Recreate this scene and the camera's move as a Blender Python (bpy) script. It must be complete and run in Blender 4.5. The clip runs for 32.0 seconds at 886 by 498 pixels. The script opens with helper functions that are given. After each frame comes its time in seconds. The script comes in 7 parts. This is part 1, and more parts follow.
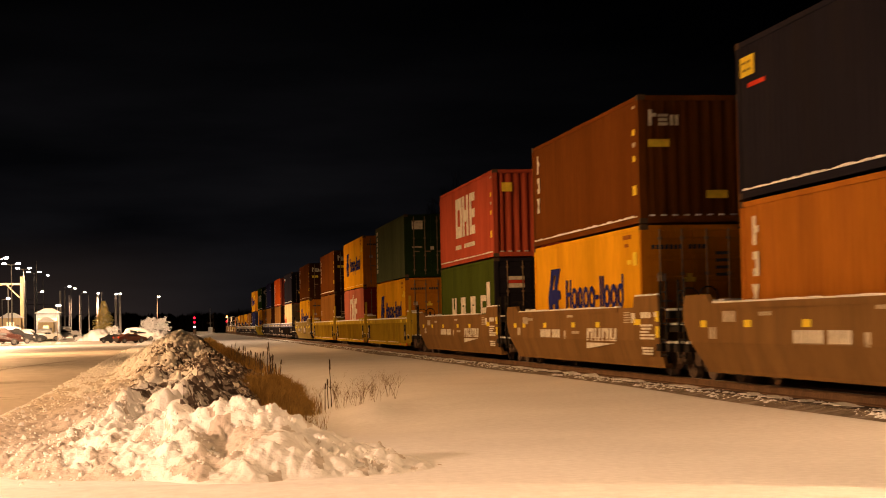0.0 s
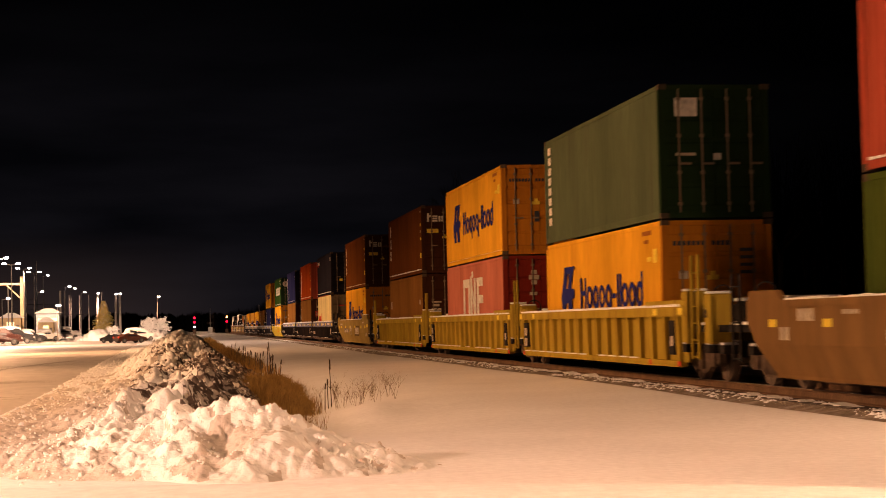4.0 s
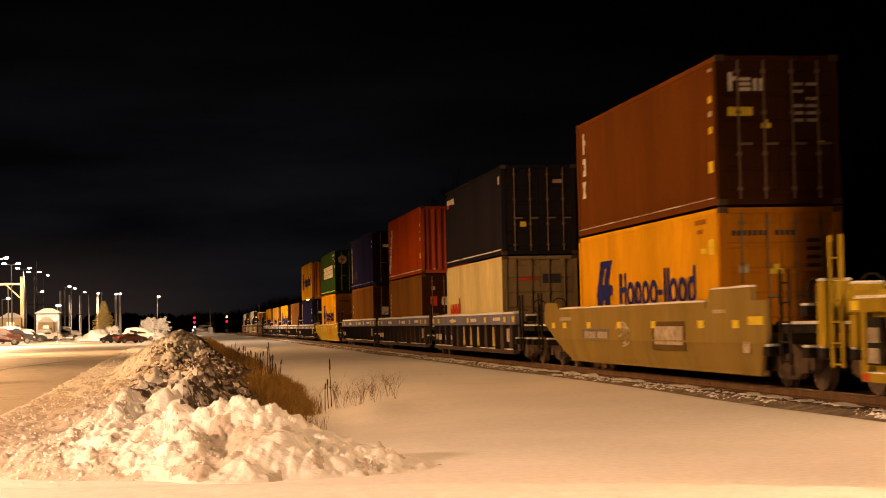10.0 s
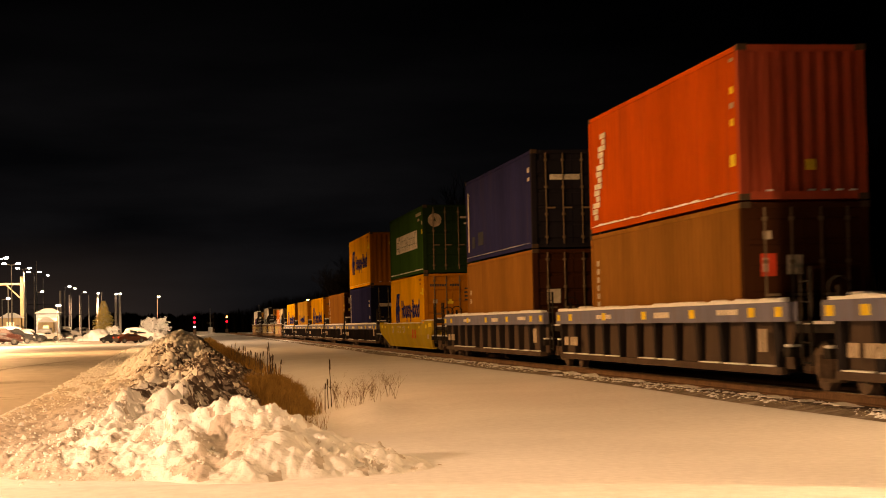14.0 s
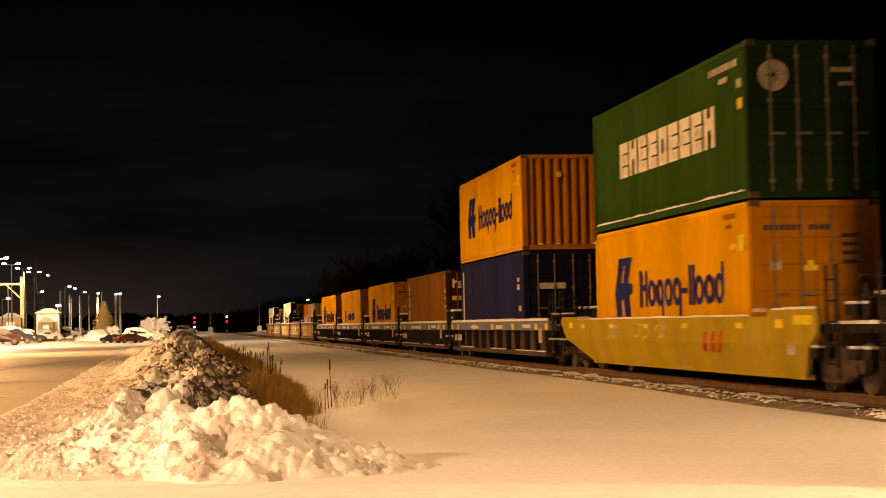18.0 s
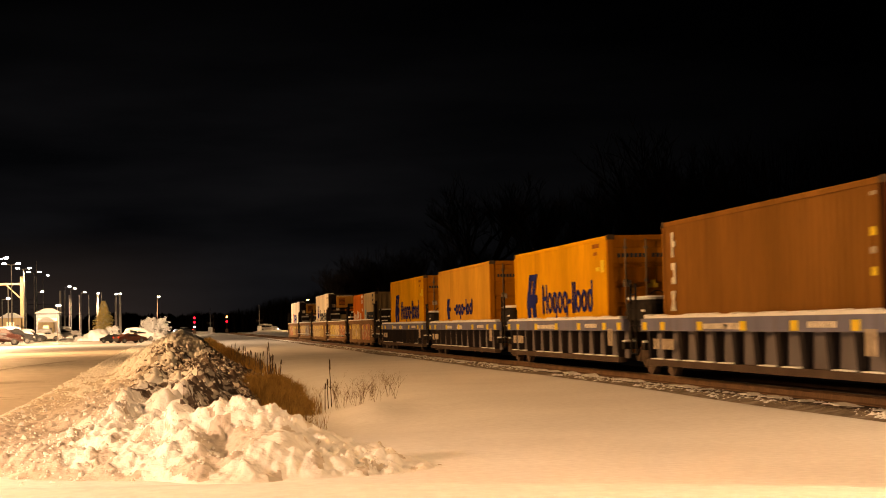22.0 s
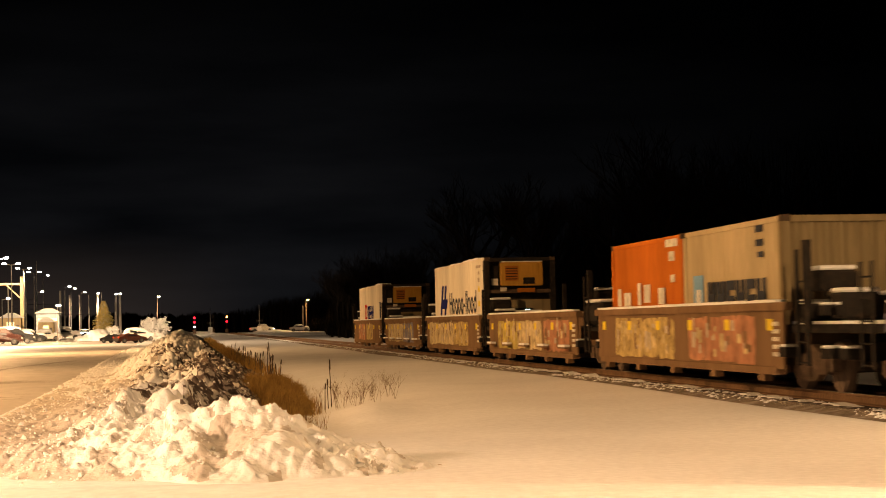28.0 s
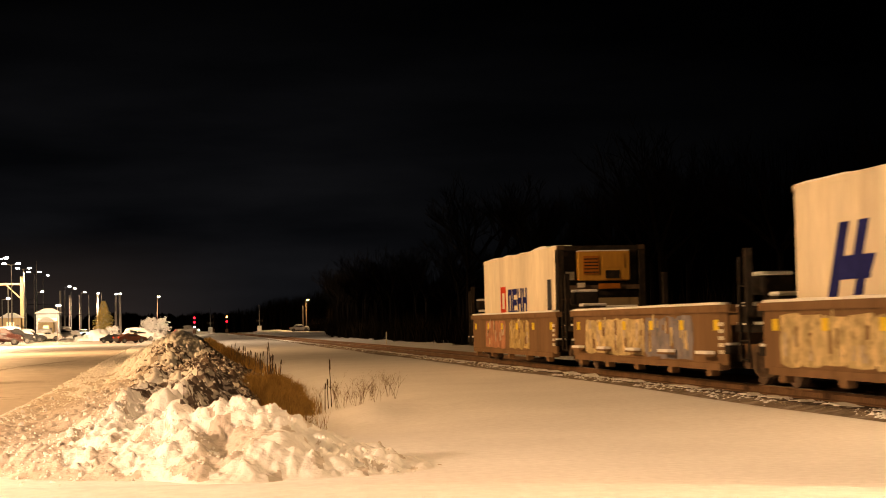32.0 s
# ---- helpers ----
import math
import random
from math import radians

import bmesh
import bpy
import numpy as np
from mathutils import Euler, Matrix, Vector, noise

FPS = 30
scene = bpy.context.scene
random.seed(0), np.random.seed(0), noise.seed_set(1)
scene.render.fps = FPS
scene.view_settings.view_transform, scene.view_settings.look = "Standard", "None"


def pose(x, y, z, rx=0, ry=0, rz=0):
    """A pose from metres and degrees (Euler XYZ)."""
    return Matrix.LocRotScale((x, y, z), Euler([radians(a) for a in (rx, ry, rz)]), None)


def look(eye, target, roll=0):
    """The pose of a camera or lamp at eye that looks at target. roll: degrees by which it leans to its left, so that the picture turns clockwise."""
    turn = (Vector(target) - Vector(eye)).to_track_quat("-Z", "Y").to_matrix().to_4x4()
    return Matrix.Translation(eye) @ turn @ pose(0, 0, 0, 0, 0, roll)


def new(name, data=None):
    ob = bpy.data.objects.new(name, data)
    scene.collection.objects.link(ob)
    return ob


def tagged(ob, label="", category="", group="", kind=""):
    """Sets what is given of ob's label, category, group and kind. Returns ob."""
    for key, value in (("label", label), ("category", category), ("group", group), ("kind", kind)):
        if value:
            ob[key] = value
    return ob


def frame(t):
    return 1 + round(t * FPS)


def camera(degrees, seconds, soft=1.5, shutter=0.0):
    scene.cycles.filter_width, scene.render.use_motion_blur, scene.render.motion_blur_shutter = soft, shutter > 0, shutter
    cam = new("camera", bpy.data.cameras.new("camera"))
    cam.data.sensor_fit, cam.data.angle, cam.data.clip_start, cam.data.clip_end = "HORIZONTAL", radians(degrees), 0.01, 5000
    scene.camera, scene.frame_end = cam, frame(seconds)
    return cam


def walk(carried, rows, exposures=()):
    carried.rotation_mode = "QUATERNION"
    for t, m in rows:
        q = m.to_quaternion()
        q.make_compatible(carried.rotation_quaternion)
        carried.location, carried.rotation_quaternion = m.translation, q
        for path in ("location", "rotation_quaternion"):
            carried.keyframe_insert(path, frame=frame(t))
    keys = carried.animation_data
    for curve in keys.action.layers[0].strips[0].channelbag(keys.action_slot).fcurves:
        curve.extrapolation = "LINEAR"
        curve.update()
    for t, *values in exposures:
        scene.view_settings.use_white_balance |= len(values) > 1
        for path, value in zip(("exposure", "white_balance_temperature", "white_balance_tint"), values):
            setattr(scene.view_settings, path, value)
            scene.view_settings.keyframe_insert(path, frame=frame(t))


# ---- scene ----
# Camera on a tripod beside a snowed-in railway line; the line runs along +y.
cam = camera(27.957, 32.0, soft=1.0, shutter=0.6)
EYE = Vector((0.0, 0.0, 1.70))
YAW, PITCH = 0.14640, 0.04143
AIM = EYE + 100 * Vector((math.sin(YAW) * math.cos(PITCH), math.cos(YAW) * math.cos(PITCH), math.sin(PITCH)))
walk(cam, [(0.0, look(EYE, AIM, -1.197)), (32.0, look(EYE, AIM, -1.197))],
     exposures=[(0.0, 0.0, 6650, 13), (2.0, 0.0, 6600, 18), (4.5, 0.0, 6350, 29), (6.0, 0.0, 6300, 33), (8.0, 0.0, 6600, 20), (12.0, 0.0, 6950, 13),
                (17.0, 0.06, 7500, 8), (20.0, 0.08, 6700, 11), (23.0, 0.10, 6950, 7), (28.0, 0.14, 6500, 4), (32.0, 0.16, 6500, 6)])

TRACK_X = 11.42      # centre of the track
RAIL_Z = 0.43        # top of the rails


def gone(t):
    """Metres that the train has rolled towards the camera since the clip's start."""
    k = (t - 16) / 16
    return 10.9641 * t - 1.43871 * k * k - 0.390635 * k ** 3


# ---------------------------------------------------------------- night sky and lamps
def night():
    w = bpy.data.worlds.new("night_sky")
    scene.world = w
    w.use_nodes = True
    nt = w.node_tree
    nt.nodes.clear()
    out = nt.nodes.new("ShaderNodeOutputWorld")
    bg = nt.nodes.new("ShaderNodeBackground")
    tc = nt.nodes.new("ShaderNodeTexCoord")
    mp = nt.nodes.new("ShaderNodeMapping")
    mp.inputs["Scale"].default_value = (3.0, 3.0, 16.0)
    n = nt.nodes.new("ShaderNodeTexNoise")
    n.inputs["Scale"].default_value = 1.6
    n.inputs["Detail"].default_value = 5
    r = nt.nodes.new("ShaderNodeValToRGB")
    r.color_ramp.elements[0].position, r.color_ramp.elements[0].color = 0.38, (0.0016, 0.0017, 0.0022, 1)
    r.color_ramp.elements[1].position, r.color_ramp.elements[1].color = 0.72, (0.0060, 0.0058, 0.0068, 1)
    sep = nt.nodes.new("ShaderNodeSeparateXYZ")
    fall = nt.nodes.new("ShaderNodeMapRange")
    fall.inputs["From Min"].default_value, fall.inputs["From Max"].default_value = 0.02, 0.18
    fall.inputs["To Min"].default_value, fall.inputs["To Max"].default_value = 1.0, 0.13
    mul = nt.nodes.new("ShaderNodeMixRGB")
    mul.blend_type = "MULTIPLY"
    mul.inputs["Fac"].default_value = 1.0
    li = nt.links.new
    li(tc.outputs["Generated"], mp.inputs["Vector"])
    li(mp.outputs["Vector"], n.inputs["Vector"])
    li(n.outputs["Fac"], r.inputs["Fac"])
    li(tc.outputs["Generated"], sep.inputs["Vector"])
    li(sep.outputs["Z"], fall.inputs["Value"])
    town = nt.nodes.new("ShaderNodeMapRange")        # the town's glow stands over the far end of the yard
    town.inputs["From Min"].default_value, town.inputs["From Max"].default_value = 0.05, 0.36
    town.inputs["To Min"].default_value, town.inputs["To Max"].default_value = 1.0, 0.12
    li(sep.outputs["X"], town.inputs["Value"])
    both = nt.nodes.new("ShaderNodeMath")
    both.operation = "MULTIPLY"
    li(fall.outputs["Result"], both.inputs[0])
    li(town.outputs["Result"], both.inputs[1])
    li(r.outputs["Color"], mul.inputs["Color1"])
    li(both.outputs[0], mul.inputs["Color2"])
    li(mul.outputs["Color"], bg.inputs["Color"])
    bg.inputs["Strength"].default_value = 1.25
    low = nt.nodes.new("ShaderNodeMapRange")         # warm haze low over the lamps of the yard
    low.interpolation_type = "SMOOTHSTEP"
    low.inputs["From Min"].default_value, low.inputs["From Max"].default_value = 0.0, 0.06
    low.inputs["To Min"].default_value, low.inputs["To Max"].default_value = 1.0, 0.0
    li(sep.outputs["Z"], low.inputs["Value"])
    side = nt.nodes.new("ShaderNodeMapRange")
    side.interpolation_type = "SMOOTHSTEP"
    side.inputs["From Min"].default_value, side.inputs["From Max"].default_value = -0.10, 0.06
    side.inputs["To Min"].default_value, side.inputs["To Max"].default_value = 1.0, 0.0
    li(sep.outputs["X"], side.inputs["Value"])
    haze = nt.nodes.new("ShaderNodeMath")
    haze.operation = "MULTIPLY"
    li(low.outputs["Result"], haze.inputs[0])
    li(side.outputs["Result"], haze.inputs[1])
    warm = nt.nodes.new("ShaderNodeMixRGB")
    warm.blend_type = "ADD"
    warm.inputs["Color2"].default_value = (0.016, 0.0095, 0.006, 1)
    li(haze.outputs[0], warm.inputs["Fac"])
    li(mul.outputs["Color"], warm.inputs["Color1"])
    li(warm.outputs["Color"], bg.inputs["Color"])
    li(bg.outputs["Background"], out.inputs["Surface"])


night()

SODIUM = (1.0, 0.53, 0.22)
KERB = (1.0, 0.585, 0.345)
AMBER = (1.0, 0.585, 0.285)
WARM = (1.0, 0.62, 0.34)


def lamp_light(name, x, y, z, watts, colour, size=0.25):
    d = bpy.data.lights.new(name, "SPOT")     # a shielded head that throws its light below the horizontal
    d.energy, d.color, d.shadow_soft_size = watts, colour, size
    d.spot_size, d.spot_blend = radians(171), 0.18
    ob = new(name, d)
    ob.location = (x, y, z)
    return ob


# One light under each lamp post of the parking lot's row.
LOT_LAMPS = [(-16.0, 38.0, 12.5, 21500, SODIUM), (-13.5, 62.0, 10.5, 9000, SODIUM), (-14.6, 118.0, 10.5, 24000, SODIUM),
             (-20.5, 176.0, 10.6, 62000, WARM), (-20.4, 209.4, 10.2, 8000, WARM), (-23.4, 274.0, 10.8, 14000, WARM), (-18.0, 375.0, 9.0, 36000, WARM)]
for _x, _y, _z, _w, _c in LOT_LAMPS:
    lamp_light("lot_lamp_light", _x, _y, _z, _w, _c)
# Two unseen kerb lamps, added to light the foreground snow and near train.
lamp_light("added_kerb_light", -9.0, 16.4, 3.7, 7000, KERB, 0.08)
lamp_light("added_kerb_light", 9.0, 11.4, 7.0, 7400, AMBER)
# Unseen floodlight added on that post, aimed along the track to brighten the train.
TRACK_FLOOD = lamp_light("added_track_flood", 9.0, 11.8, 6.6, 2200, AMBER)
TRACK_FLOOD.data.spot_size, TRACK_FLOOD.data.spot_blend = radians(66), 1.0
TRACK_FLOOD.rotation_euler = (Vector((10.5, 24.0, 2.0)) - Vector((9.0, 11.8, 6.6))).to_track_quat("-Z", "Y").to_euler()
lamp_light("hut_lamp_light", -15.1, 224.0, 4.6, 2500, WARM)
# Added unseen floodlight on the cars' lamp post, aimed to brighten cars and spruce.
FLOOD = lamp_light("added_yard_flood", -20.5, 177.0, 9.6, 260000, WARM)
FLOOD.data.spot_size, FLOOD.data.spot_blend = radians(38), 0.5
FLOOD.rotation_euler = (Vector((-10.0, 248.0, 1.5)) - Vector((-20.5, 177.0, 9.6))).to_track_quat("-Z", "Y").to_euler()
lamp_light("crossing_lamp_light", -4.4, 327.0, 7.2, 6000, WARM)
lamp_light("crossing_lamp_light", 29.3, 418.0, 7.4, 4500, SODIUM)


# ---------------------------------------------------------------- materials
def mat(name, colour, rough=0.6, metal=0.0, var=0.18, scale=2.0, grain=0.10, gscale=30.0, bump=0.0, bscale=40.0,
        dirt=None, dirt_amount=0.0, dirt_from=(0.50, 0.72), stretch=(1, 1, 1), rnd=0.0, spec=0.4, emit=0.0, emit_col=None, island=False):
    m = bpy.data.materials.new(name)
    m.use_nodes = True
    nt = m.node_tree
    bs = nt.nodes["Principled BSDF"]
    li = nt.links.new
    bs.inputs["Roughness"].default_value, bs.inputs["Metallic"].default_value = rough, metal
    bs.inputs["Specular IOR Level"].default_value = spec
    tc = nt.nodes.new("ShaderNodeTexCoord")
    mp = nt.nodes.new("ShaderNodeMapping")
    mp.inputs["Scale"].default_value = stretch
    li(tc.outputs["Object"], mp.inputs["Vector"])

    def noise_tex(s, detail):
        n = nt.nodes.new("ShaderNodeTexNoise")
        n.inputs["Scale"].default_value, n.inputs["Detail"].default_value = s, detail
        li(mp.outputs["Vector"], n.inputs["Vector"])
        return n

    big, fine = noise_tex(scale, 4), noise_tex(gscale, 3)

    def spread(node, amount):
        r = nt.nodes.new("ShaderNodeMapRange")
        r.inputs["From Min"].default_value, r.inputs["From Max"].default_value = 0.3, 0.7
        r.inputs["To Min"].default_value, r.inputs["To Max"].default_value = 1 - amount, 1 + amount
        li(node, r.inputs["Value"])
        return r.outputs["Result"]

    def times(a, b):
        k = nt.nodes.new("ShaderNodeMath")
        k.operation = "MULTIPLY"
        li(a, k.inputs[0])
        li(b, k.inputs[1])
        return k.outputs[0]

    value = times(spread(big.outputs["Fac"], var), spread(fine.outputs["Fac"], grain))
    if rnd:
        info = nt.nodes.new("ShaderNodeNewGeometry" if island else "ShaderNodeObjectInfo")
        r = nt.nodes.new("ShaderNodeMapRange")
        r.inputs["To Min"].default_value, r.inputs["To Max"].default_value = 1 - rnd, 1 + rnd
        li(info.outputs["Random Per Island" if island else "Random"], r.inputs["Value"])
        value = times(value, r.outputs["Result"])
    mul = nt.nodes.new("ShaderNodeVectorMath")
    mul.operation = "SCALE"
    mul.inputs[0].default_value = colour
    li(value, mul.inputs["Scale"])
    col = mul.outputs["Vector"]
    if dirt:
        d = noise_tex(scale * 2.3, 6)
        r = nt.nodes.new("ShaderNodeMapRange")
        r.inputs["From Min"].default_value, r.inputs["From Max"].default_value = dirt_from
        r.inputs["To Max"].default_value = dirt_amount
        li(d.outputs["Fac"], r.inputs["Value"])
        mx = nt.nodes.new("ShaderNodeMixRGB")
        mx.inputs["Color2"].default_value = (*dirt, 1)
        li(r.outputs["Result"], mx.inputs["Fac"])
        li(col, mx.inputs["Color1"])
        col = mx.outputs["Color"]
    li(col, bs.inputs["Base Color"])
    if bump:
        b = nt.nodes.new("ShaderNodeBump")
        b.inputs["Strength"].default_value, b.inputs["Distance"].default_value = 0.8, bump
        nb = noise_tex(bscale, 6)
        li(nb.outputs["Fac"], b.inputs["Height"])
        li(b.outputs["Normal"], bs.inputs["Normal"])
    if emit:
        bs.inputs["Emission Color"].default_value = (*(emit_col or colour), 1)
        bs.inputs["Emission Strength"].default_value = emit
    return m


DUST = (0.10, 0.065, 0.04)
RUST = (0.16, 0.055, 0.02)
STREAK = (1.0, 1.0, 0.14)


def paint(name, colour, dirt=RUST, amount=0.35, var=0.14):
    return mat(name, colour, rough=0.7, spec=0.0, var=var, scale=0.9, grain=0.07, gscale=14, dirt=dirt, dirt_amount=amount, stretch=STREAK)


snow = mat("snow", (0.84, 0.85, 0.88), 0.65, var=0.05, scale=0.30, grain=0.06, gscale=9, bump=0.012, bscale=4, spec=0.2)
snow_rough = mat("ploughed_snow", (0.86, 0.855, 0.85), 0.7, var=0.05, scale=0.6, grain=0.06, gscale=11, bump=0.014, bscale=22,
                 dirt=(0.46, 0.38, 0.30), dirt_amount=0.25, dirt_from=(0.58, 0.72), spec=0.2)
snow_old = mat("trodden_and_shaded_snow", (0.62, 0.57, 0.52), 0.8, var=0.10, scale=0.7, grain=0.12, gscale=9, bump=0.02, bscale=18,
               dirt=(0.34, 0.27, 0.20), dirt_amount=0.4, dirt_from=(0.50, 0.66), spec=0.05)
# Soil colour, darkened further to hold the shade of the bank's ditch flank.
snow_soil_shade = mat("soil_and_shade_in_snow", (0.125, 0.096, 0.082), 0.9, var=0.30, scale=2.3, grain=0.3, gscale=12, bump=0.05, bscale=15,
                 dirt=(0.64, 0.60, 0.56), dirt_amount=0.95, dirt_from=(0.515, 0.565), spec=0.0)
snow_cap = mat("settled_snow", (0.84, 0.85, 0.87), 0.7, var=0.05, scale=2, bump=0.02, bscale=9)
lot_snow = mat("packed_snow", (0.54, 0.50, 0.46), 0.6, var=0.12, scale=0.25, grain=0.10, gscale=2.5, bump=0.012, bscale=4,
               dirt=(0.34, 0.28, 0.22), dirt_amount=0.5, stretch=(1.0, 0.3, 1.0))
tyre_mark = mat("tyre_packed_snow", (0.36, 0.31, 0.26), 0.6, var=0.25, scale=0.8, grain=0.15, gscale=5, spec=0.1)
stone = mat("ballast_stone", (0.27, 0.22, 0.17), 0.9, var=0.3, scale=3, rnd=0.5, island=True, bump=0.02, bscale=15)
bed = mat("ballast_bed", (0.19, 0.145, 0.105), 0.95, var=0.3, scale=1.2, grain=0.35, gscale=14, bump=0.06, bscale=12,
          dirt=(0.7, 0.68, 0.66), dirt_amount=0.35)
rail_rust = mat("rusty_rail_steel", (0.15, 0.09, 0.052), 0.85, spec=0.08, var=0.25, scale=2, grain=0.15)
rail_head = mat("worn_rail_head", (0.30, 0.27, 0.24), 0.45, 0.7, var=0.1)
tie_wood = mat("weathered_sleeper_wood", (0.11, 0.08, 0.06), 0.9, var=0.3, scale=3, rnd=0.3, bump=0.02)
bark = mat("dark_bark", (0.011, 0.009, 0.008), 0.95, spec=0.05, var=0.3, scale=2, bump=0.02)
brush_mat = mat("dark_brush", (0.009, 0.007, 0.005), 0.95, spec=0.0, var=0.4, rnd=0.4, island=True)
# Needles paled towards yellow: the lamp light is put into their colour.
needle = mat("lamplit_spruce_needles", (0.66, 0.55, 0.17), 0.8, spec=0.0, var=0.35, scale=3, rnd=0.5, island=True)
dry_grass = mat("dry_grass", (0.25, 0.155, 0.045), 0.8, spec=0.05, var=0.3, scale=1.5, rnd=0.45, island=True)
stalk_mat = mat("dead_stalk", (0.075, 0.05, 0.03), 0.9, var=0.3, rnd=0.3, island=True)
galv = mat("galvanised_steel", (0.26, 0.25, 0.24), 0.6, 0.3, var=0.15, scale=2)
pole_grey = mat("dull_lamp_pole_steel", (0.12, 0.115, 0.11), 0.7, 0.2, var=0.15, scale=2)
pole_wood = mat("weathered_pole_wood", (0.20, 0.15, 0.11), 0.9, var=0.25, stretch=STREAK)
black_steel = mat("grimy_black_steel", (0.022, 0.019, 0.017), 0.85, spec=0.05, var=0.3, scale=3, dirt=DUST, dirt_amount=0.25)
truck_steel = mat("dusty_bogie_steel", (0.10, 0.07, 0.05), 0.85, spec=0.05, var=0.3, scale=4, dirt=(0.22, 0.16, 0.12), dirt_amount=0.5)
wheel_steel = mat("wheel_steel", (0.14, 0.10, 0.075), 0.7, spec=0.1, var=0.25, scale=5)
rim_steel = mat("salted_wheel_rim", (0.10, 0.095, 0.09), 0.6, 0.2, var=0.25, scale=5)
rubber = mat("tyre_rubber", (0.03, 0.03, 0.03), 0.9, var=0.2)
glass_dark = mat("dark_car_glass", (0.012, 0.013, 0.016), 0.35, spec=0.06, var=0.05)
white_mark = mat("white_marking_paint", (0.72, 0.68, 0.60), 0.6, spec=0.0, var=0.15, scale=3, dirt=DUST, dirt_amount=0.4)
dim_mark = mat("faded_marking_paint", (0.50, 0.42, 0.33), 0.7, spec=0.0, var=0.2, scale=3, dirt=DUST, dirt_amount=0.5)
yellow_mark = mat("yellow_reflector", (0.78, 0.60, 0.06), 0.35, spec=0.0, var=0.12, scale=5)
blue_mark = mat("navy_marking_paint", (0.025, 0.03, 0.16), 0.55, spec=0.0, var=0.2, scale=2)
red_mark = mat("red_marking_paint", (0.55, 0.06, 0.03), 0.55, spec=0.0, var=0.2, scale=2)
rust_mark = mat("rust_marking_paint", (0.36, 0.14, 0.03), 0.7, spec=0.0, var=0.2, scale=2)
dark_mark = mat("charcoal_marking_paint", (0.05, 0.055, 0.07), 0.6, spec=0.0, var=0.2, scale=2)
sky_mark = mat("pale_blue_marking_paint", (0.20, 0.36, 0.55), 0.6, spec=0.0, var=0.2, scale=2)
graf_cream = mat("cream_spray_paint", (0.58, 0.47, 0.27), 0.7, spec=0.0, var=0.35, scale=3.2, dirt=(0.22, 0.15, 0.09), dirt_amount=0.8)
graf_gold = mat("ochre_spray_paint", (0.48, 0.36, 0.16), 0.7, spec=0.0, var=0.35, scale=3.2, dirt=(0.15, 0.10, 0.05), dirt_amount=0.8)
graf_red = mat("red_spray_paint", (0.42, 0.205, 0.125), 0.7, spec=0.0, var=0.35, scale=3.2, dirt=(0.34, 0.22, 0.15), dirt_amount=0.6)
graf_blue = mat("grey_blue_spray_paint", (0.22, 0.21, 0.25), 0.7, spec=0.0, var=0.3, scale=3.2, dirt=(0.36, 0.29, 0.24), dirt_amount=0.6)
graf_yellow = mat("yellow_spray_paint", (0.5, 0.40, 0.13), 0.7, spec=0.0, var=0.35, scale=3.2, dirt=(0.2, 0.14, 0.08), dirt_amount=0.7)


def glow(name, colour, strength):
    return mat(name, colour, 0.4, var=0.0, grain=0.0, emit=strength)


lamp_glow = glow("lamp_glow", (1.0, 0.80, 0.50), 14)
lamp_white = glow("white_lamp_glow", (1.0, 0.93, 0.78), 16)
sodium_glow = glow("sodium_lamp_glow", (1.0, 0.62, 0.22), 14)
red_glow = glow("red_signal_glow", (1.0, 0.004, 0.02), 7)
amber_glow = glow("amber_signal_glow", (1.0, 0.45, 0.10), 9)
head_glow = glow("headlight_glow", (0.85, 0.95, 1.0), 60)
tail_glow = glow("tail_light_glow", (1.0, 0.03, 0.02), 6)
window_glow = glow("lit_window", (1.0, 0.80, 0.42), 1.3)


# ---------------------------------------------------------------- mesh helpers
def box(bm, x0, x1, y0, y1, z0, z1):
    v = [bm.verts.new((x, y, z)) for z in (z0, z1) for x, y in ((x0, y0), (x1, y0), (x1, y1), (x0, y1))]
    for f in ((0, 3, 2, 1), (4, 5, 6, 7), (0, 1, 5, 4), (1, 2, 6, 5), (2, 3, 7, 6), (3, 0, 4, 7)):
        bm.faces.new([v[i] for i in f])
    return v


def soft_box(bm, x0, x1, y0, y1, z0, z1, r=0.02, seg=1):
    v = box(bm, x0, x1, y0, y1, z0, z1)
    e = list({e for a in v for e in a.link_edges})
    bmesh.ops.bevel(bm, geom=e, offset=r, segments=seg, affect="EDGES", profile=0.5)


def tube(bm, p, q, r0, r1=None, seg=8):
    p, q = Vector(p), Vector(q)
    r1 = r0 if r1 is None else r1
    d = (q - p).normalized()
    a = d.orthogonal().normalized()
    b = d.cross(a)
    rings = []
    for c, r in ((p, r0), (q, r1)):
        rings.append([bm.verts.new(c + r * (math.cos(k) * a + math.sin(k) * b)) for k in (2 * math.pi * i / seg for i in range(seg))])
    for i in range(seg):
        j = (i + 1) % seg
        bm.faces.new((rings[0][i], rings[0][j], rings[1][j], rings[1][i]))
    bm.faces.new(rings[0][::-1])
    bm.faces.new(rings[1])


def plate(bm, outline, x0, x1):
    """A plate between x0 and x1 with its outline in y, z."""
    a = [bm.verts.new((x0, y, z)) for y, z in outline]
    b = [bm.verts.new((x1, y, z)) for y, z in outline]
    bm.faces.new(a)
    bm.faces.new(b[::-1])
    for i in range(len(a)):
        j = (i + 1) % len(a)
        bm.faces.new((a[j], a[i], b[i], b[j]))


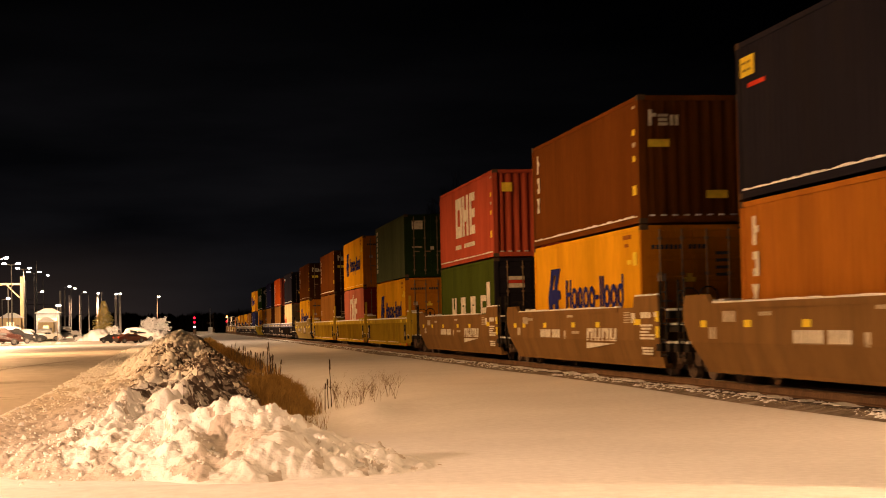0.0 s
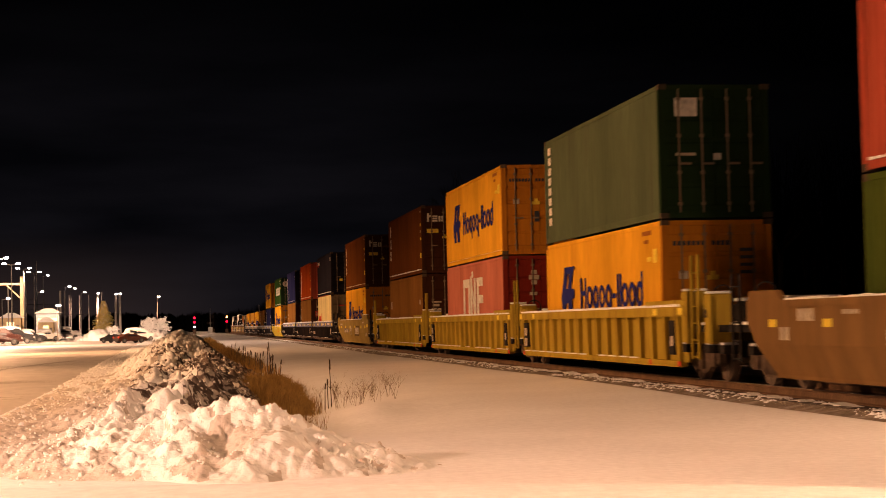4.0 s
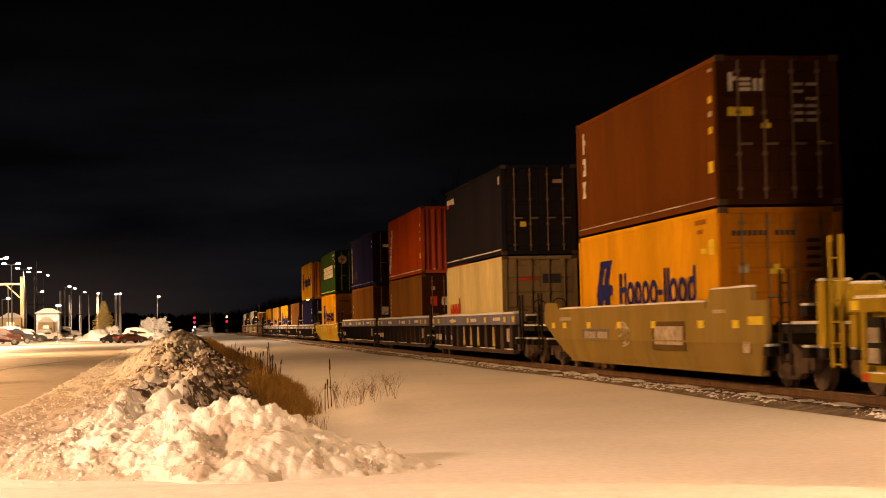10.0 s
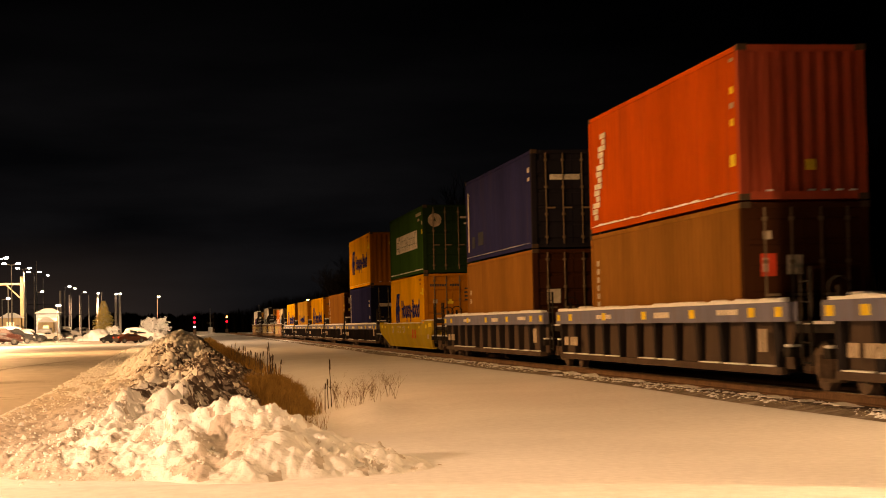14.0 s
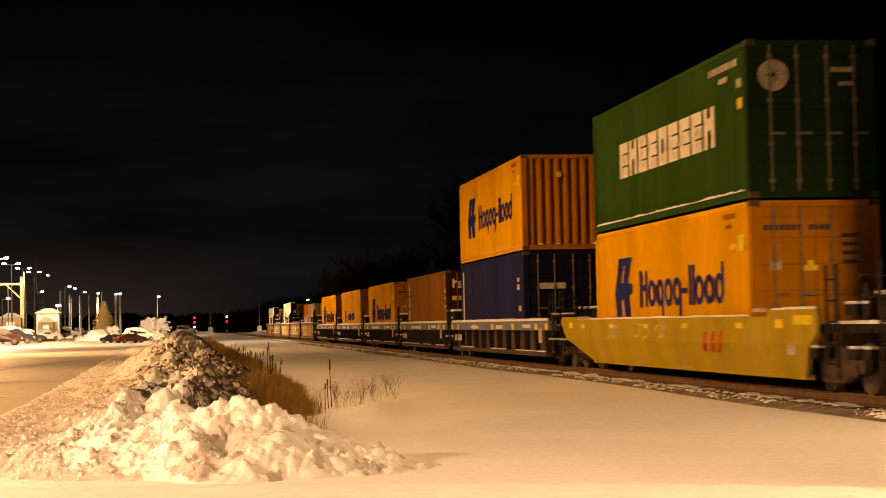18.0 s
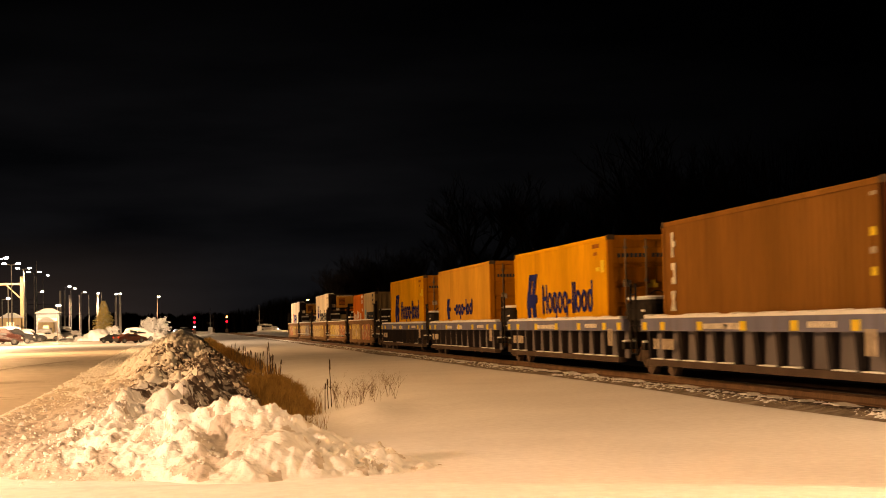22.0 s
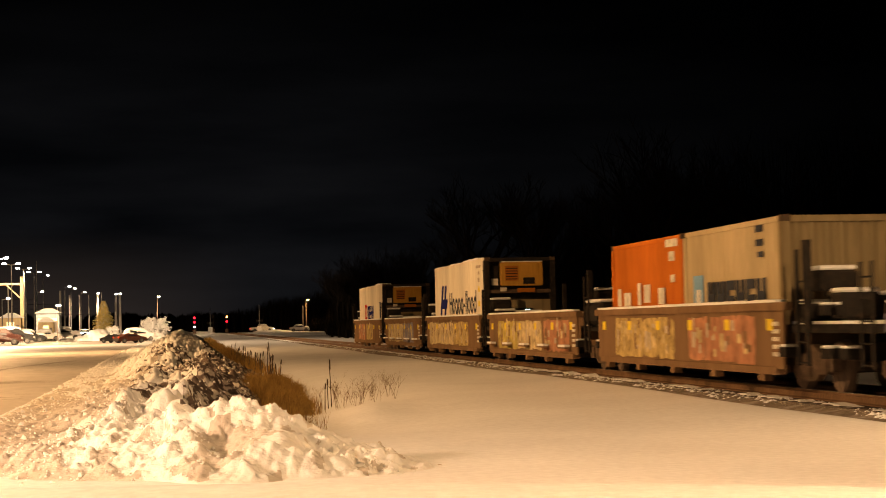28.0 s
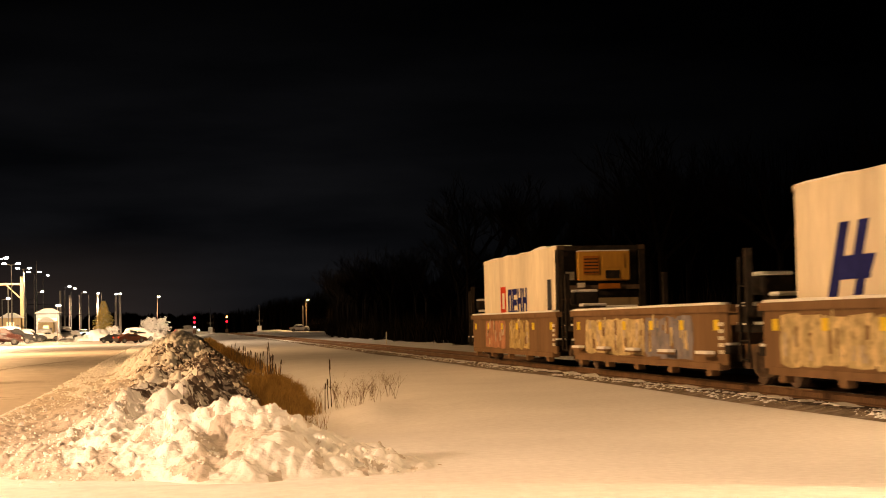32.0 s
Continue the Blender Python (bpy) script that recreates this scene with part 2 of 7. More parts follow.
def wave(bm, p, q, out, z0, z1, pitch=0.28, depth=0.036):
    """A corrugated sheet from p to q (x, y), its ribs standing out along `out`."""
    p, q, out = Vector(p), Vector(q), Vector(out)
    n = max(2, round((q - p).length / pitch))
    step = (q - p) / n
    line = []
    for i in range(n):
        for f, d in ((0.0, 0), (0.25, 0), (0.5, 1), (0.75, 1)):
            line.append(p + step * (i + f) - out * depth * (1 - d))
    line.append(q - out * depth)
    lo = [bm.verts.new((c.x, c.y, z0)) for c in line]
    hi = [bm.verts.new((c.x, c.y, z1)) for c in line]
    for i in range(len(line) - 1):
        bm.faces.new((lo[i], lo[i + 1], hi[i + 1], hi[i]))


def mesh_of(name, bm, material, smooth=False):
    bmesh.ops.recalc_face_normals(bm, faces=bm.faces)
    me = bpy.data.meshes.new(name)
    bm.to_mesh(me)
    bm.free()
    me.materials.append(material)
    if smooth:
        me.polygons.foreach_set("use_smooth", [True] * len(me.polygons))
    return me


def part(name, bm, material, parent=None, label="", m=None, smooth=False):
    ob = new(name, mesh_of(name, bm, material, smooth))
    if parent is not None:
        ob.parent = parent
    if m is not None:
        ob.matrix_basis = m
    if label:
        ob["label"] = label
    return ob


def piece(name, me, parent, m, label=""):
    ob = new(name, me)
    ob.parent = parent
    ob.matrix_basis = m
    if label:
        ob["label"] = label
    return ob


def thing(name, label, category, m=None, group=""):
    ob = new(name)
    ob.empty_display_size = 0.3
    if m is not None:
        ob.matrix_basis = m
    return tagged(ob, label, category, group)


def boxes(*dims):
    bm = bmesh.new()
    for d in dims:
        box(bm, *d)
    return bm


def fbm(x, y, z=0.0, octaves=4):
    return noise.fractal(Vector((x, y, z)), 1.0, 2.1, octaves, noise_basis="PERLIN_ORIGINAL")


def smooth(a, b, v):
    k = min(1.0, max(0.0, (v - a) / (b - a)))
    return k * k * (3 - 2 * k)


def along(v, table):
    """Straight steps through a table of (v, value)."""
    for (a, p), (b, q) in zip(table, table[1:]):
        if v <= b:
            return p + (q - p) * max(0.0, (v - a) / (b - a))
    return table[-1][1]


# ---------------------------------------------------------------- ground
def ground_z(x, y):
    z = 0.20 + 0.04 * fbm(x * 0.12, y * 0.06, 3.0, 3)
    z += 0.15 * smooth(120, 420, y)
    z -= (0.24 + 0.05 * fbm(x * 0.5, y * 0.3, 1.0, 3)) * math.exp(-((x - 2.7) / 1.7) ** 2) * smooth(21, 30, y) * (1 - smooth(120, 220, y))
    z += 0.17 * math.exp(-((x - 3.4 - 0.10 * (y - 32)) / 0.55) ** 2 - ((y - 32.5) / 2.6) ** 2)
    b = 0.9893 * y + 0.1459 * x + 0.22 * (0.9893 * x - 0.1459 * y)      # across the line of sight
    z += (0.29 + 0.008 * math.sin(x * 0.9) + 0.015 * fbm(x * 0.3, 0, 8.0, 2)) * (1 - smooth(13.3, 14.0, b)) * smooth(8.0, 13.4, b)
    z += 0.03 * smooth(7.5, 9.3, x) - 0.12 * smooth(9.5, 9.9, x) * (1 - smooth(13.2, 14.6, x))
    return z


def spaced(a, b, first, grow):
    out, d = [a], first
    while out[-1] < b:
        out.append(min(b, out[-1] + d))
        d *= grow
    return out


def build_ground():
    xs = sorted({-round(v, 3) for v in spaced(0, 4.0, 0.16, 1.0)} | {round(v, 3) for v in spaced(0, 14.0, 0.2, 1.0)}
                | {round(v, 3) for v in spaced(14.2, 1500, 0.5, 1.25)} | {-round(v, 3) for v in spaced(4.2, 1500, 0.5, 1.25)})
    ys = sorted({round(v, 3) for v in spaced(10, 60, 0.2, 1.0)} | {round(v, 3) for v in spaced(60.3, 4500, 0.4, 1.035)}
                | {-round(v, 3) for v in spaced(-9, 1500, 1.0, 1.3)})
    verts = [(x, y, ground_z(x, y)) for y in ys for x in xs]
    n = len(xs)
    faces = [(j * n + i, j * n + i + 1, (j + 1) * n + i + 1, (j + 1) * n + i) for j in range(len(ys) - 1) for i in range(n - 1)]
    me = bpy.data.meshes.new("ground")
    me.from_pydata(verts, [], faces)
    me.materials.append(snow)
    me.polygons.foreach_set("use_smooth", [True] * len(me.polygons))
    tagged(new("ground", me), "smooth wind-packed snow field beside the railway line", "snow field", kind="structure")


build_ground()


def sheet(name, xs, ys, height, material, label, category, kind="structure", flat=False):
    n = len(xs)
    verts = [(x, y, height(x, y)) for y in ys for x in xs]
    faces = [(j * n + i, j * n + i + 1, (j + 1) * n + i + 1, (j + 1) * n + i) for j in range(len(ys) - 1) for i in range(n - 1)]
    me = bpy.data.meshes.new(name)
    me.from_pydata(verts, [], faces)
    me.materials.append(material)
    if not flat:
        me.polygons.foreach_set("use_smooth", [True] * len(me.polygons))
    return tagged(new(name, me), label, category, kind=kind)


# Parking lot: packed snow with wheel tracks, 2 cm above the field.
def lot_z(x, y):
    edge = smooth(-2.95, -3.35, x)
    return ground_z(x, y) - 0.03 + 0.05 * edge


sheet("parking_lot", [-75 + 2.4 * i for i in range(28)] + [-8.0 + 0.35 * i for i in range(15)], spaced(15, 300, 0.8, 1.01), lot_z, lot_snow,
      "parking lot under packed, rutted snow", "parking lot")


def tyre_tracks():
    """Pairs of curved wheel tracks pressed into the lot's snow."""
    rng = random.Random(8)
    verts, faces = [], []
    for x0, y0, a0, bend, n in ((-12.0, 31.0, 8, 0.5, 26), (-12.5, 40.0, -4, 0.9, 30), (-11.0, 52.0, 12, -0.8, 26), (-16.0, 47.0, 2, 1.4, 40), (-9.5, 36.0, 25, 1.0, 34),
                                (-20.0, 72.0, 5, 0.8, 50), (-5.2, 30.0, 92, 0.12, 90), (-6.5, 60.0, 95, -0.2, 80), (-18.0, 95.0, 8, 0.6, 50), (-22.0, 130.0, 3, 0.4, 60)):
        for off in (0.0, 1.55):
            x, y, a = x0, y0 + off, radians(a0)
            w = 0.10 + 0.0011 * y0
            first = True
            for i in range(n):
                k = w * (0.7 + 0.3 * math.sin(i * 0.9 + off))
                nx, ny = -math.sin(a) * k, math.cos(a) * k
                for s in (-1, 1):
                    verts.append((x + s * nx, y + s * ny, lot_z(x + s * nx, y + s * ny) + 0.008))
                if not first and rng.random() > 0.12:
                    m = len(verts)
                    faces.append((m - 4, m - 3, m - 1, m - 2))
                first = False
                x, y, a = x + 0.35 * math.cos(a), y + 0.35 * math.sin(a), a + radians(bend)
                if x > -3.5:
                    break
    me = bpy.data.meshes.new("tyre_tracks")
    me.from_pydata(verts, [], faces)
    me.materials.append(tyre_mark)
    tagged(new("tyre_tracks", me), "faint curved tyre tracks in packed snow", "tyre tracks", kind="stuff")


tyre_tracks()


def road_z(x, y):
    return ground_z(x, y) + 0.02 + (0.12 * smooth(6, 9.5, x) * (1 - smooth(13.5, 17, x)))


sheet("road", [-90 + 2.0 * i for i in range(91)], [427.0 + 0.75 * i for i in range(11)], road_z, lot_snow,
      "snow-covered side road over a level crossing", "road")


# ---------------------------------------------------------------- ploughed snow bank
# Crest lines: (x, y, height, width towards the field's near edge, width behind).
FRONT = [(-1.75, 20.9, 0.16, 1.4, 0.7), (-1.38, 20.9, 0.30, 1.8, 0.6), (-1.10, 21.0, 0.38, 2.0, 0.6), (-0.61, 20.9, 0.46, 2.4, 0.7), (-0.41, 20.7, 0.50, 2.4, 0.7), (-0.10, 20.2, 0.50, 2.3, 0.8),
         (0.16, 19.8, 0.59, 2.0, 0.9), (0.44, 19.5, 0.69, 1.9, 0.8), (0.64, 19.4, 0.65, 1.9, 0.7), (0.81, 19.3, 0.49, 1.8, 0.7), (1.00, 19.3, 0.48, 1.8, 0.7), (1.16, 19.0, 0.35, 1.6, 0.6),
         (1.45, 18.8, 0.28, 1.4, 0.5), (1.62, 18.6, 0.21, 1.2, 0.5), (1.85, 18.2, 0.11, 0.8, 0.4), (2.03, 17.9, 0.04, 0.5, 0.3), (2.22, 17.6, 0.0, 0.3, 0.3)]
SPUR = [(-0.20, 20.0, 0.46, 0.9, 0.9), (-0.06, 19.1, 0.47, 0.8, 0.8), (0.06, 18.6, 0.40, 0.7, 0.7), (0.27, 18.1, 0.31, 0.6, 0.6), (0.54, 17.5, 0.16, 0.5, 0.5)]
RIB = [(-1.20, 21.2, 0.30, 0.5, 0.5), (-0.99, 22.3, 0.42, 0.62, 0.62), (-0.77, 22.9, 0.42, 0.7, 0.7), (-0.84, 24.5, 0.36, 0.7, 0.7), (-0.68, 26.5, 0.33, 0.8, 0.8)]
SPINE = [(-0.62, 26.5, 0.31, 0.9, 0.9), (-0.50, 31.0, 0.36, 1.1, 1.1), (-0.34, 38.0, 0.44, 1.4, 1.4), (-0.25, 48.0, 0.62, 1.8, 1.8), (-0.25, 64.0, 0.86, 2.4, 2.4), (-0.20, 90.0, 1.02, 2.75, 2.75),
         (-0.17, 140.0, 1.02, 2.75, 2.75), (0.05, 235.0, 1.0, 2.8, 2.8), (0.15, 262.0, 0.9, 2.6, 2.6), (0.3, 290.0, 0.10, 1.5, 1.5)]
SHOULDER = [(-0.15, 21.8, 0.40, 0.7, 0.9), (-0.05, 25.0, 0.44, 0.9, 0.9), (0.20, 30.0, 0.48, 1.0, 1.0), (0.45, 38.0, 0.55, 1.3, 1.3), (0.70, 48.0, 0.58, 1.6, 1.6), (0.9, 64.0, 0.66, 1.9, 1.9)]
LIP = [(0, -3.05), (40, -3.07), (50, -3.22), (74, -3.45), (98, -3.7), (165, -4.2), (300, -4.3)]


def ridge(x, y, line, left=0.0, steep=1.05):
    """Height of a ridge along a crest line; left: the width of its flank towards the lot."""
    best = 0.0
    for (ax, ay, ah, an, af), (bx, by, bh, bn, bf) in zip(line, line[1:]):
        if y < min(ay, by) - 3.2 or y > max(ay, by) + 3.2:
            continue
        dx, dy = bx - ax, by - ay
        k = min(1.0, max(0.0, ((x - ax) * dx + (y - ay) * dy) / (dx * dx + dy * dy)))
        cx, cy = ax + k * dx, ay + k * dy
        w = an + (bn - an) * k if y < cy else af + (bf - af) * k
        if left and x < cx:
            w = left
        d = math.hypot(x - cx, y - cy) / w
        if d < 1:
            best = max(best, (ah + (bh - ah) * k) * (1 - d) ** steep)
    return best


def lumps(x, y, size, seed, share):
    """Broken lumps of one size: flat-sided, tilted caps, some cells left empty."""
    d, p = noise.voronoi(Vector((x / size, y / size * 0.8, seed)), distance_metric="MANHATTAN")
    r = noise.cell(p[0] * 7.3)
    if r > share * 2 - 1:
        return 0.0
    tilt = 0.35 * (x / size - p[0].x) * noise.cell(p[0] * 5.7)
    return size * (0.30 + 0.22 * noise.cell(p[0] * 3.1)) * max(0.0, min(0.62, 1.25 * (1 - d[0] / 0.80)) + tilt) * min(1.0, 3.0 * (d[1] - d[0]))


def hump(x, y, cx, cy, rx, ry, h):
    d = ((x - cx) / rx) ** 2 + ((y - cy) / ry) ** 2
    return h * (1 - d) ** 0.8 if d < 1 else 0.0


def bank_z(x, y):
    wx = x + 0.14 * fbm(x * 0.9, y * 0.45, 21.0, 3)
    wy = y + 0.25 * fbm(x * 1.3, y * 0.6, 77.0, 3)
    front = ridge(wx, wy, FRONT, steep=1.1) if y < 23.5 else 0.0
    spur = ridge(wx, wy, SPUR, steep=0.8) if y < 21.5 else 0.0
    rib = ridge(wx, wy, RIB, steep=0.9) if y < 28.5 else 0.0
    spine = ridge(wx, y, SPINE, 1.7 + 0.5 * smooth(40, 70, y), 1.0)
    side = ridge(wx, wy, SHOULDER, steep=0.8) if y < 68 else 0.0
    dome = max(hump(wx, wy, 0.88, 18.45, 0.50, 1.0, 0.36), hump(wx, wy, 1.27, 18.3, 0.40, 0.8, 0.20))
    h = max(front, spur, spine, rib, side) + 0.2 * min(spine, rib)
    h = max(h, dome) + 0.25 * min(h, dome)
    lip = along(y, LIP)
    shelf = (0.12 + 0.08 * smooth(-2.2, -1.0, x) + 0.06 * fbm(x * 0.7, y * 0.25, 61.0, 3)) * smooth(lip - 0.12, lip + 0.16, x) * (1 - smooth(-0.4, 0.8, x)) * smooth(19.0, 27.0, y) * (1 - smooth(170, 290, y))
    on = min(1.0, 2.2 * h)
    calm = 1 - 0.7 * math.exp(-((x - 0.95) / 0.5) ** 2 - ((y - 18.4) / 0.8) ** 2)
    old = smooth(20.8, 23.5, y)
    rise = 0.19 * (0.30 - abs(fbm(x * 1.5, y * 0.8, 5.0, 4))) + 0.10 * fbm(x * 2.6 + y * 0.5, y * 1.3, 33.0, 3)
    big = rise * on * (0.85 + 0.9 * old)
    broken = 0.12 + 1.3 * smooth(-0.06, 0.24, fbm(x * 1.1, y * 0.6, 41.0, 3))
    clods = (lumps(x * 0.7, y * 0.45, 0.42, 2.5, 0.5) * on * 0.30 * old + lumps(x * 0.85, y * 0.5, 0.30, 1.5, 0.5) * on * (0.60 - 0.38 * old)
             + lumps(x, y * 0.75, 0.17, 4.5, 0.5) * (0.2 + 0.42 * on) * (1 - 0.2 * old) + lumps(x, y * 0.8, 0.085, 8.5, 0.6) * (0.9 + 0.4 * old) + lumps(x, y * 0.9, 0.05, 6.5, 0.6) * 0.9 * (1 - old))
    crumb = lumps(x, y, 0.15, 12.5, 0.7) * 1.3 * smooth(0.55, 1.1, x) * math.exp(-((front - 0.16) / 0.14) ** 2) * (1 - old)
    ledge = 0.07 * smooth(0.02, 0.06, fbm(x * 0.8 - y * 0.12, y * 0.42, 91.0, 3)) * on
    fine = 0.055 * fbm(x * 5.5, y * 3.6, 9.0, 6)
    edge = min(1.0, 9 * (h + shelf))
    return ground_z(x, y) - 0.03 + h + shelf + (big + ledge) * calm + (fine + clods * broken) * edge * calm + crumb


PILE = sheet("snow_bank", [-3.6 + 0.020 * i for i in range(331)], spaced(16.6, 21.6, 0.026, 1.0), bank_z, snow_rough,
      "fresh lumpy pile of ploughed snow", "snow bank")
BANK = sheet("snow_bank", [-4.5 + 0.036 * i for i in range(218)], spaced(21.6, 292, 0.045, 1.0062), bank_z, snow_rough,
             "older bank of ploughed snow, soiled and shaded towards the ditch", "snow bank")
PILE.data.materials.append(snow_old)
for _p in PILE.data.polygons:
    _c = _p.center
    if _c.x < -1.15 + 0.5 * fbm(_c.x * 1.1, _c.y * 0.7, 27.0, 3) + 0.3 * (19.5 - _c.y):
        _p.material_index = 1
    elif hump(_c.x, _c.y, 0.42, 18.5, 0.42, 0.75, 1.0) > 0.35 - 1.3 * fbm(_c.x * 3.0, _c.y * 1.6, 63.0, 4):
        # Soiled hollow beside the spur; its shade is put into the colour too.
        _p.material_index = 1
BANK.data.materials.append(snow_soil_shade)      # soil and grass in the snow, with the ditch flank's shade in its colour
BANK.data.materials.append(snow_old)        # the trodden shelf towards the lot
for _p in BANK.data.polygons:
    _c = _p.center
    _crest = along(_c.y, [(21.6, -0.10), (23.5, -0.15), (25.5, -0.10), (28.0, 0.0), (33.0, 0.0), (37.0, -0.28), (43.0, -0.30), (50.0, 0.20), (62.0, 0.75), (90.0, 1.2), (140.0, 1.4)])
    _k = fbm(_c.x * 1.5, _c.y * 0.45, 17.0, 4)
    if _c.x > _crest + 0.40 * _k + 0.10 and _c.y > 21.9 + 0.5 * _k:
        _p.material_index = 1
    elif 26 < _c.y < 60 and -1.0 < _c.x and fbm(_c.x * 1.2, _c.y * 0.9, 57.0, 4) > 0.10:
        _p.material_index = 1
    elif _c.x < min(_crest, -0.3) - 0.40 + 0.45 * fbm(_c.x * 0.9, _c.y * 0.3, 23.0, 3) and 23.0 + 1.5 * _k < _c.y < 46 + 20 * _k:
        _p.material_index = 2


def snow_chunks():
    """Loose clods of snow strewn over the bank and its foot."""
    rng = random.Random(31)
    bm = bmesh.new()
    def clod(x, y, r):
        q = Euler((rng.uniform(0, 3), rng.uniform(0, 3), rng.uniform(0, 3))).to_matrix().to_4x4()
        m = Matrix.Translation((x, y, bank_z(x, y) + r * 0.15)) @ q
        shape = SHAPES[rng.randrange(len(SHAPES))]
        v = [bm.verts.new(m @ (c * r)) for c in shape[0]]
        for f in shape[1]:
            bm.faces.new([v[k] for k in f])

    SHAPES = []
    for _ in range(12):
        one = bmesh.new()
        bmesh.ops.create_icosphere(one, subdivisions=1, radius=1.0)
        k = Vector((rng.uniform(0.8, 1.4), rng.uniform(0.7, 1.2), rng.uniform(0.5, 0.85)))
        SHAPES.append(([Vector((c.co.x * k.x, c.co.y * k.y, c.co.z * k.z)) * rng.uniform(0.72, 1.12) for c in one.verts], [[c.index for c in f.verts] for f in one.faces]))
        one.free()
    for _ in range(5200):
        y = 17.5 + 80 * rng.random() ** 1.7
        x = rng.uniform(-3.05, -1.0) if rng.random() < 0.5 else rng.uniform(-3.0, 1.6)
        if y < 20 and x > 0.2:
            continue
        if rng.random() < 0.25:
            y = rng.uniform(27, 120)
            x = along(y, LIP) + 0.05 + rng.gauss(0, 0.09)
        clod(x, y, rng.uniform(0.008, 0.024) * (2.2 if rng.random() < 0.12 else 1.0) * (1 + (y - 18) * 0.010))
    for a, b in zip(FRONT, FRONT[1:]):          # broken pieces along the crest and its flanks
        for _ in range(15):
            k = rng.random()
            x, y = a[0] + (b[0] - a[0]) * k + rng.gauss(0, 0.06), a[1] + (b[1] - a[1]) * k - abs(rng.gauss(0, 0.45)) + 0.2
            if 0.65 < x < 1.35 and y < 18.9:
                continue
            clod(x, y, rng.uniform(0.008, 0.026) * (2.0 if rng.random() < 0.15 else 1.0))
    for line, n, w in ((RIB, 40, 0.25), (SPUR, 16, 0.2), (SPINE[:5], 130, 0.45), (SHOULDER, 120, 0.5)):
        for a, b in zip(line, line[1:]):
            for _ in range(n):
                k = rng.random()
                y = a[1] + (b[1] - a[1]) * k
                clod(a[0] + (b[0] - a[0]) * k + rng.gauss(0, w), y, rng.uniform(0.010, 0.030) * (1 + (y - 18) * 0.010))
    me = bpy.data.meshes.new("snow_clods")
    bm.to_mesh(me)
    bm.free()
    me.materials.append(snow_rough)
    tagged(new("snow_clods", me), "loose clods of ploughed snow on the bank", "snow clods", kind="stuff")


snow_chunks()


# ---------------------------------------------------------------- track
def build_track():
    top = RAIL_Z - 0.17
    prof = [(-2.35, 0.02), (-2.0, 0.16), (-1.45, top - 0.02), (1.45, top - 0.02), (2.0, 0.16), (2.5, 0.02)]
    ys = spaced(-400, 640, 2.0, 1.0)
    verts, faces = [], []
    for y in ys:
        verts += [(TRACK_X + x + 0.04 * math.sin(y * 1.7 + x), y, z) for x, z in prof]
    n = len(prof)
    for j in range(len(ys) - 1):
        faces += [(j * n + i, j * n + i + 1, (j + 1) * n + i + 1, (j + 1) * n + i) for i in range(n - 1)]
    me = bpy.data.meshes.new("ballast_bed")
    me.from_pydata(verts, [], faces)
    me.materials.append(bed)
    tagged(new("ballast_bed", me), "dark stone ballast bed half buried in snow", "ballast", kind="structure")
    for side, x in (("near", TRACK_X - 0.7525), ("far", TRACK_X + 0.7525)):
        rail = tagged(new("rail"), "rusty steel running rail with a shiny head", "rail", group="rails of the line", kind="structure")
        rail.matrix_basis = pose(x, 0, RAIL_Z)
        bm = bmesh.new()
        out = [(-0.075, -0.17), (0.075, -0.17), (0.075, -0.155), (0.012, -0.135), (0.012, -0.045), (0.035, -0.035), (0.035, -0.004),
               (-0.035, -0.004), (-0.035, -0.035), (-0.012, -0.045), (-0.012, -0.135), (-0.075, -0.155)]
        a = [bm.verts.new((u, -400, w)) for u, w in out]
        b = [bm.verts.new((u, 640, w)) for u, w in out]
        for i in range(len(out)):
            j = (i + 1) % len(out)
            bm.faces.new((a[i], a[j], b[j], b[i]))
        bm.faces.new(a)
        bm.faces.new(b)
        part("web_and_foot", bm, rail_rust, rail)
        part("rail_head", boxes((-0.034, 0.034, -400, 640, -0.004, 0.0)), rail_head, rail, "bright worn running surface")


build_track()


# ---------------------------------------------------------------- containers
CW = 2.44
MOVERS = []          # (thing, its place along the train, x, z)

orange = paint("orange_container_paint", (0.70, 0.365, 0.016), (0.40, 0.15, 0.02), 0.25)
faded_orange = paint("faded_orange_container_paint", (0.62, 0.34, 0.045), (0.36, 0.13, 0.02), 0.3)
brown = paint("brown_container_paint", (0.135, 0.046, 0.010), (0.09, 0.033, 0.01), 0.35)
tan_brown = paint("tan_brown_container_paint", (0.24, 0.112, 0.026), (0.15, 0.065, 0.02), 0.35)
rust_brown = paint("rust_orange_container_paint", (0.38, 0.14, 0.02), (0.2, 0.07, 0.02), 0.35)
red = paint("red_container_paint", (0.40, 0.080, 0.042), (0.15, 0.03, 0.02), 0.3)
pink_red = paint("magenta_red_container_paint", (0.48, 0.165, 0.105), (0.2, 0.05, 0.04), 0.3)
vermilion = paint("vermilion_container_paint", (0.46, 0.078, 0.010), (0.18, 0.04, 0.02), 0.3)
coral = paint("orange_red_container_paint", (0.52, 0.155, 0.025), (0.3, 0.07, 0.03), 0.3)
deep_green = paint("deep_green_container_paint", (0.032, 0.078, 0.016), (0.018, 0.035, 0.012), 0.4)
olive = paint("olive_green_container_paint", (0.058, 0.082, 0.014), (0.03, 0.05, 0.015), 0.4)
sage = paint("grey_green_container_paint", (0.085, 0.11, 0.06), (0.07, 0.07, 0.045), 0.4)
navy = paint("blue_container_paint", (0.024, 0.026, 0.09), (0.05, 0.04, 0.06), 0.35)
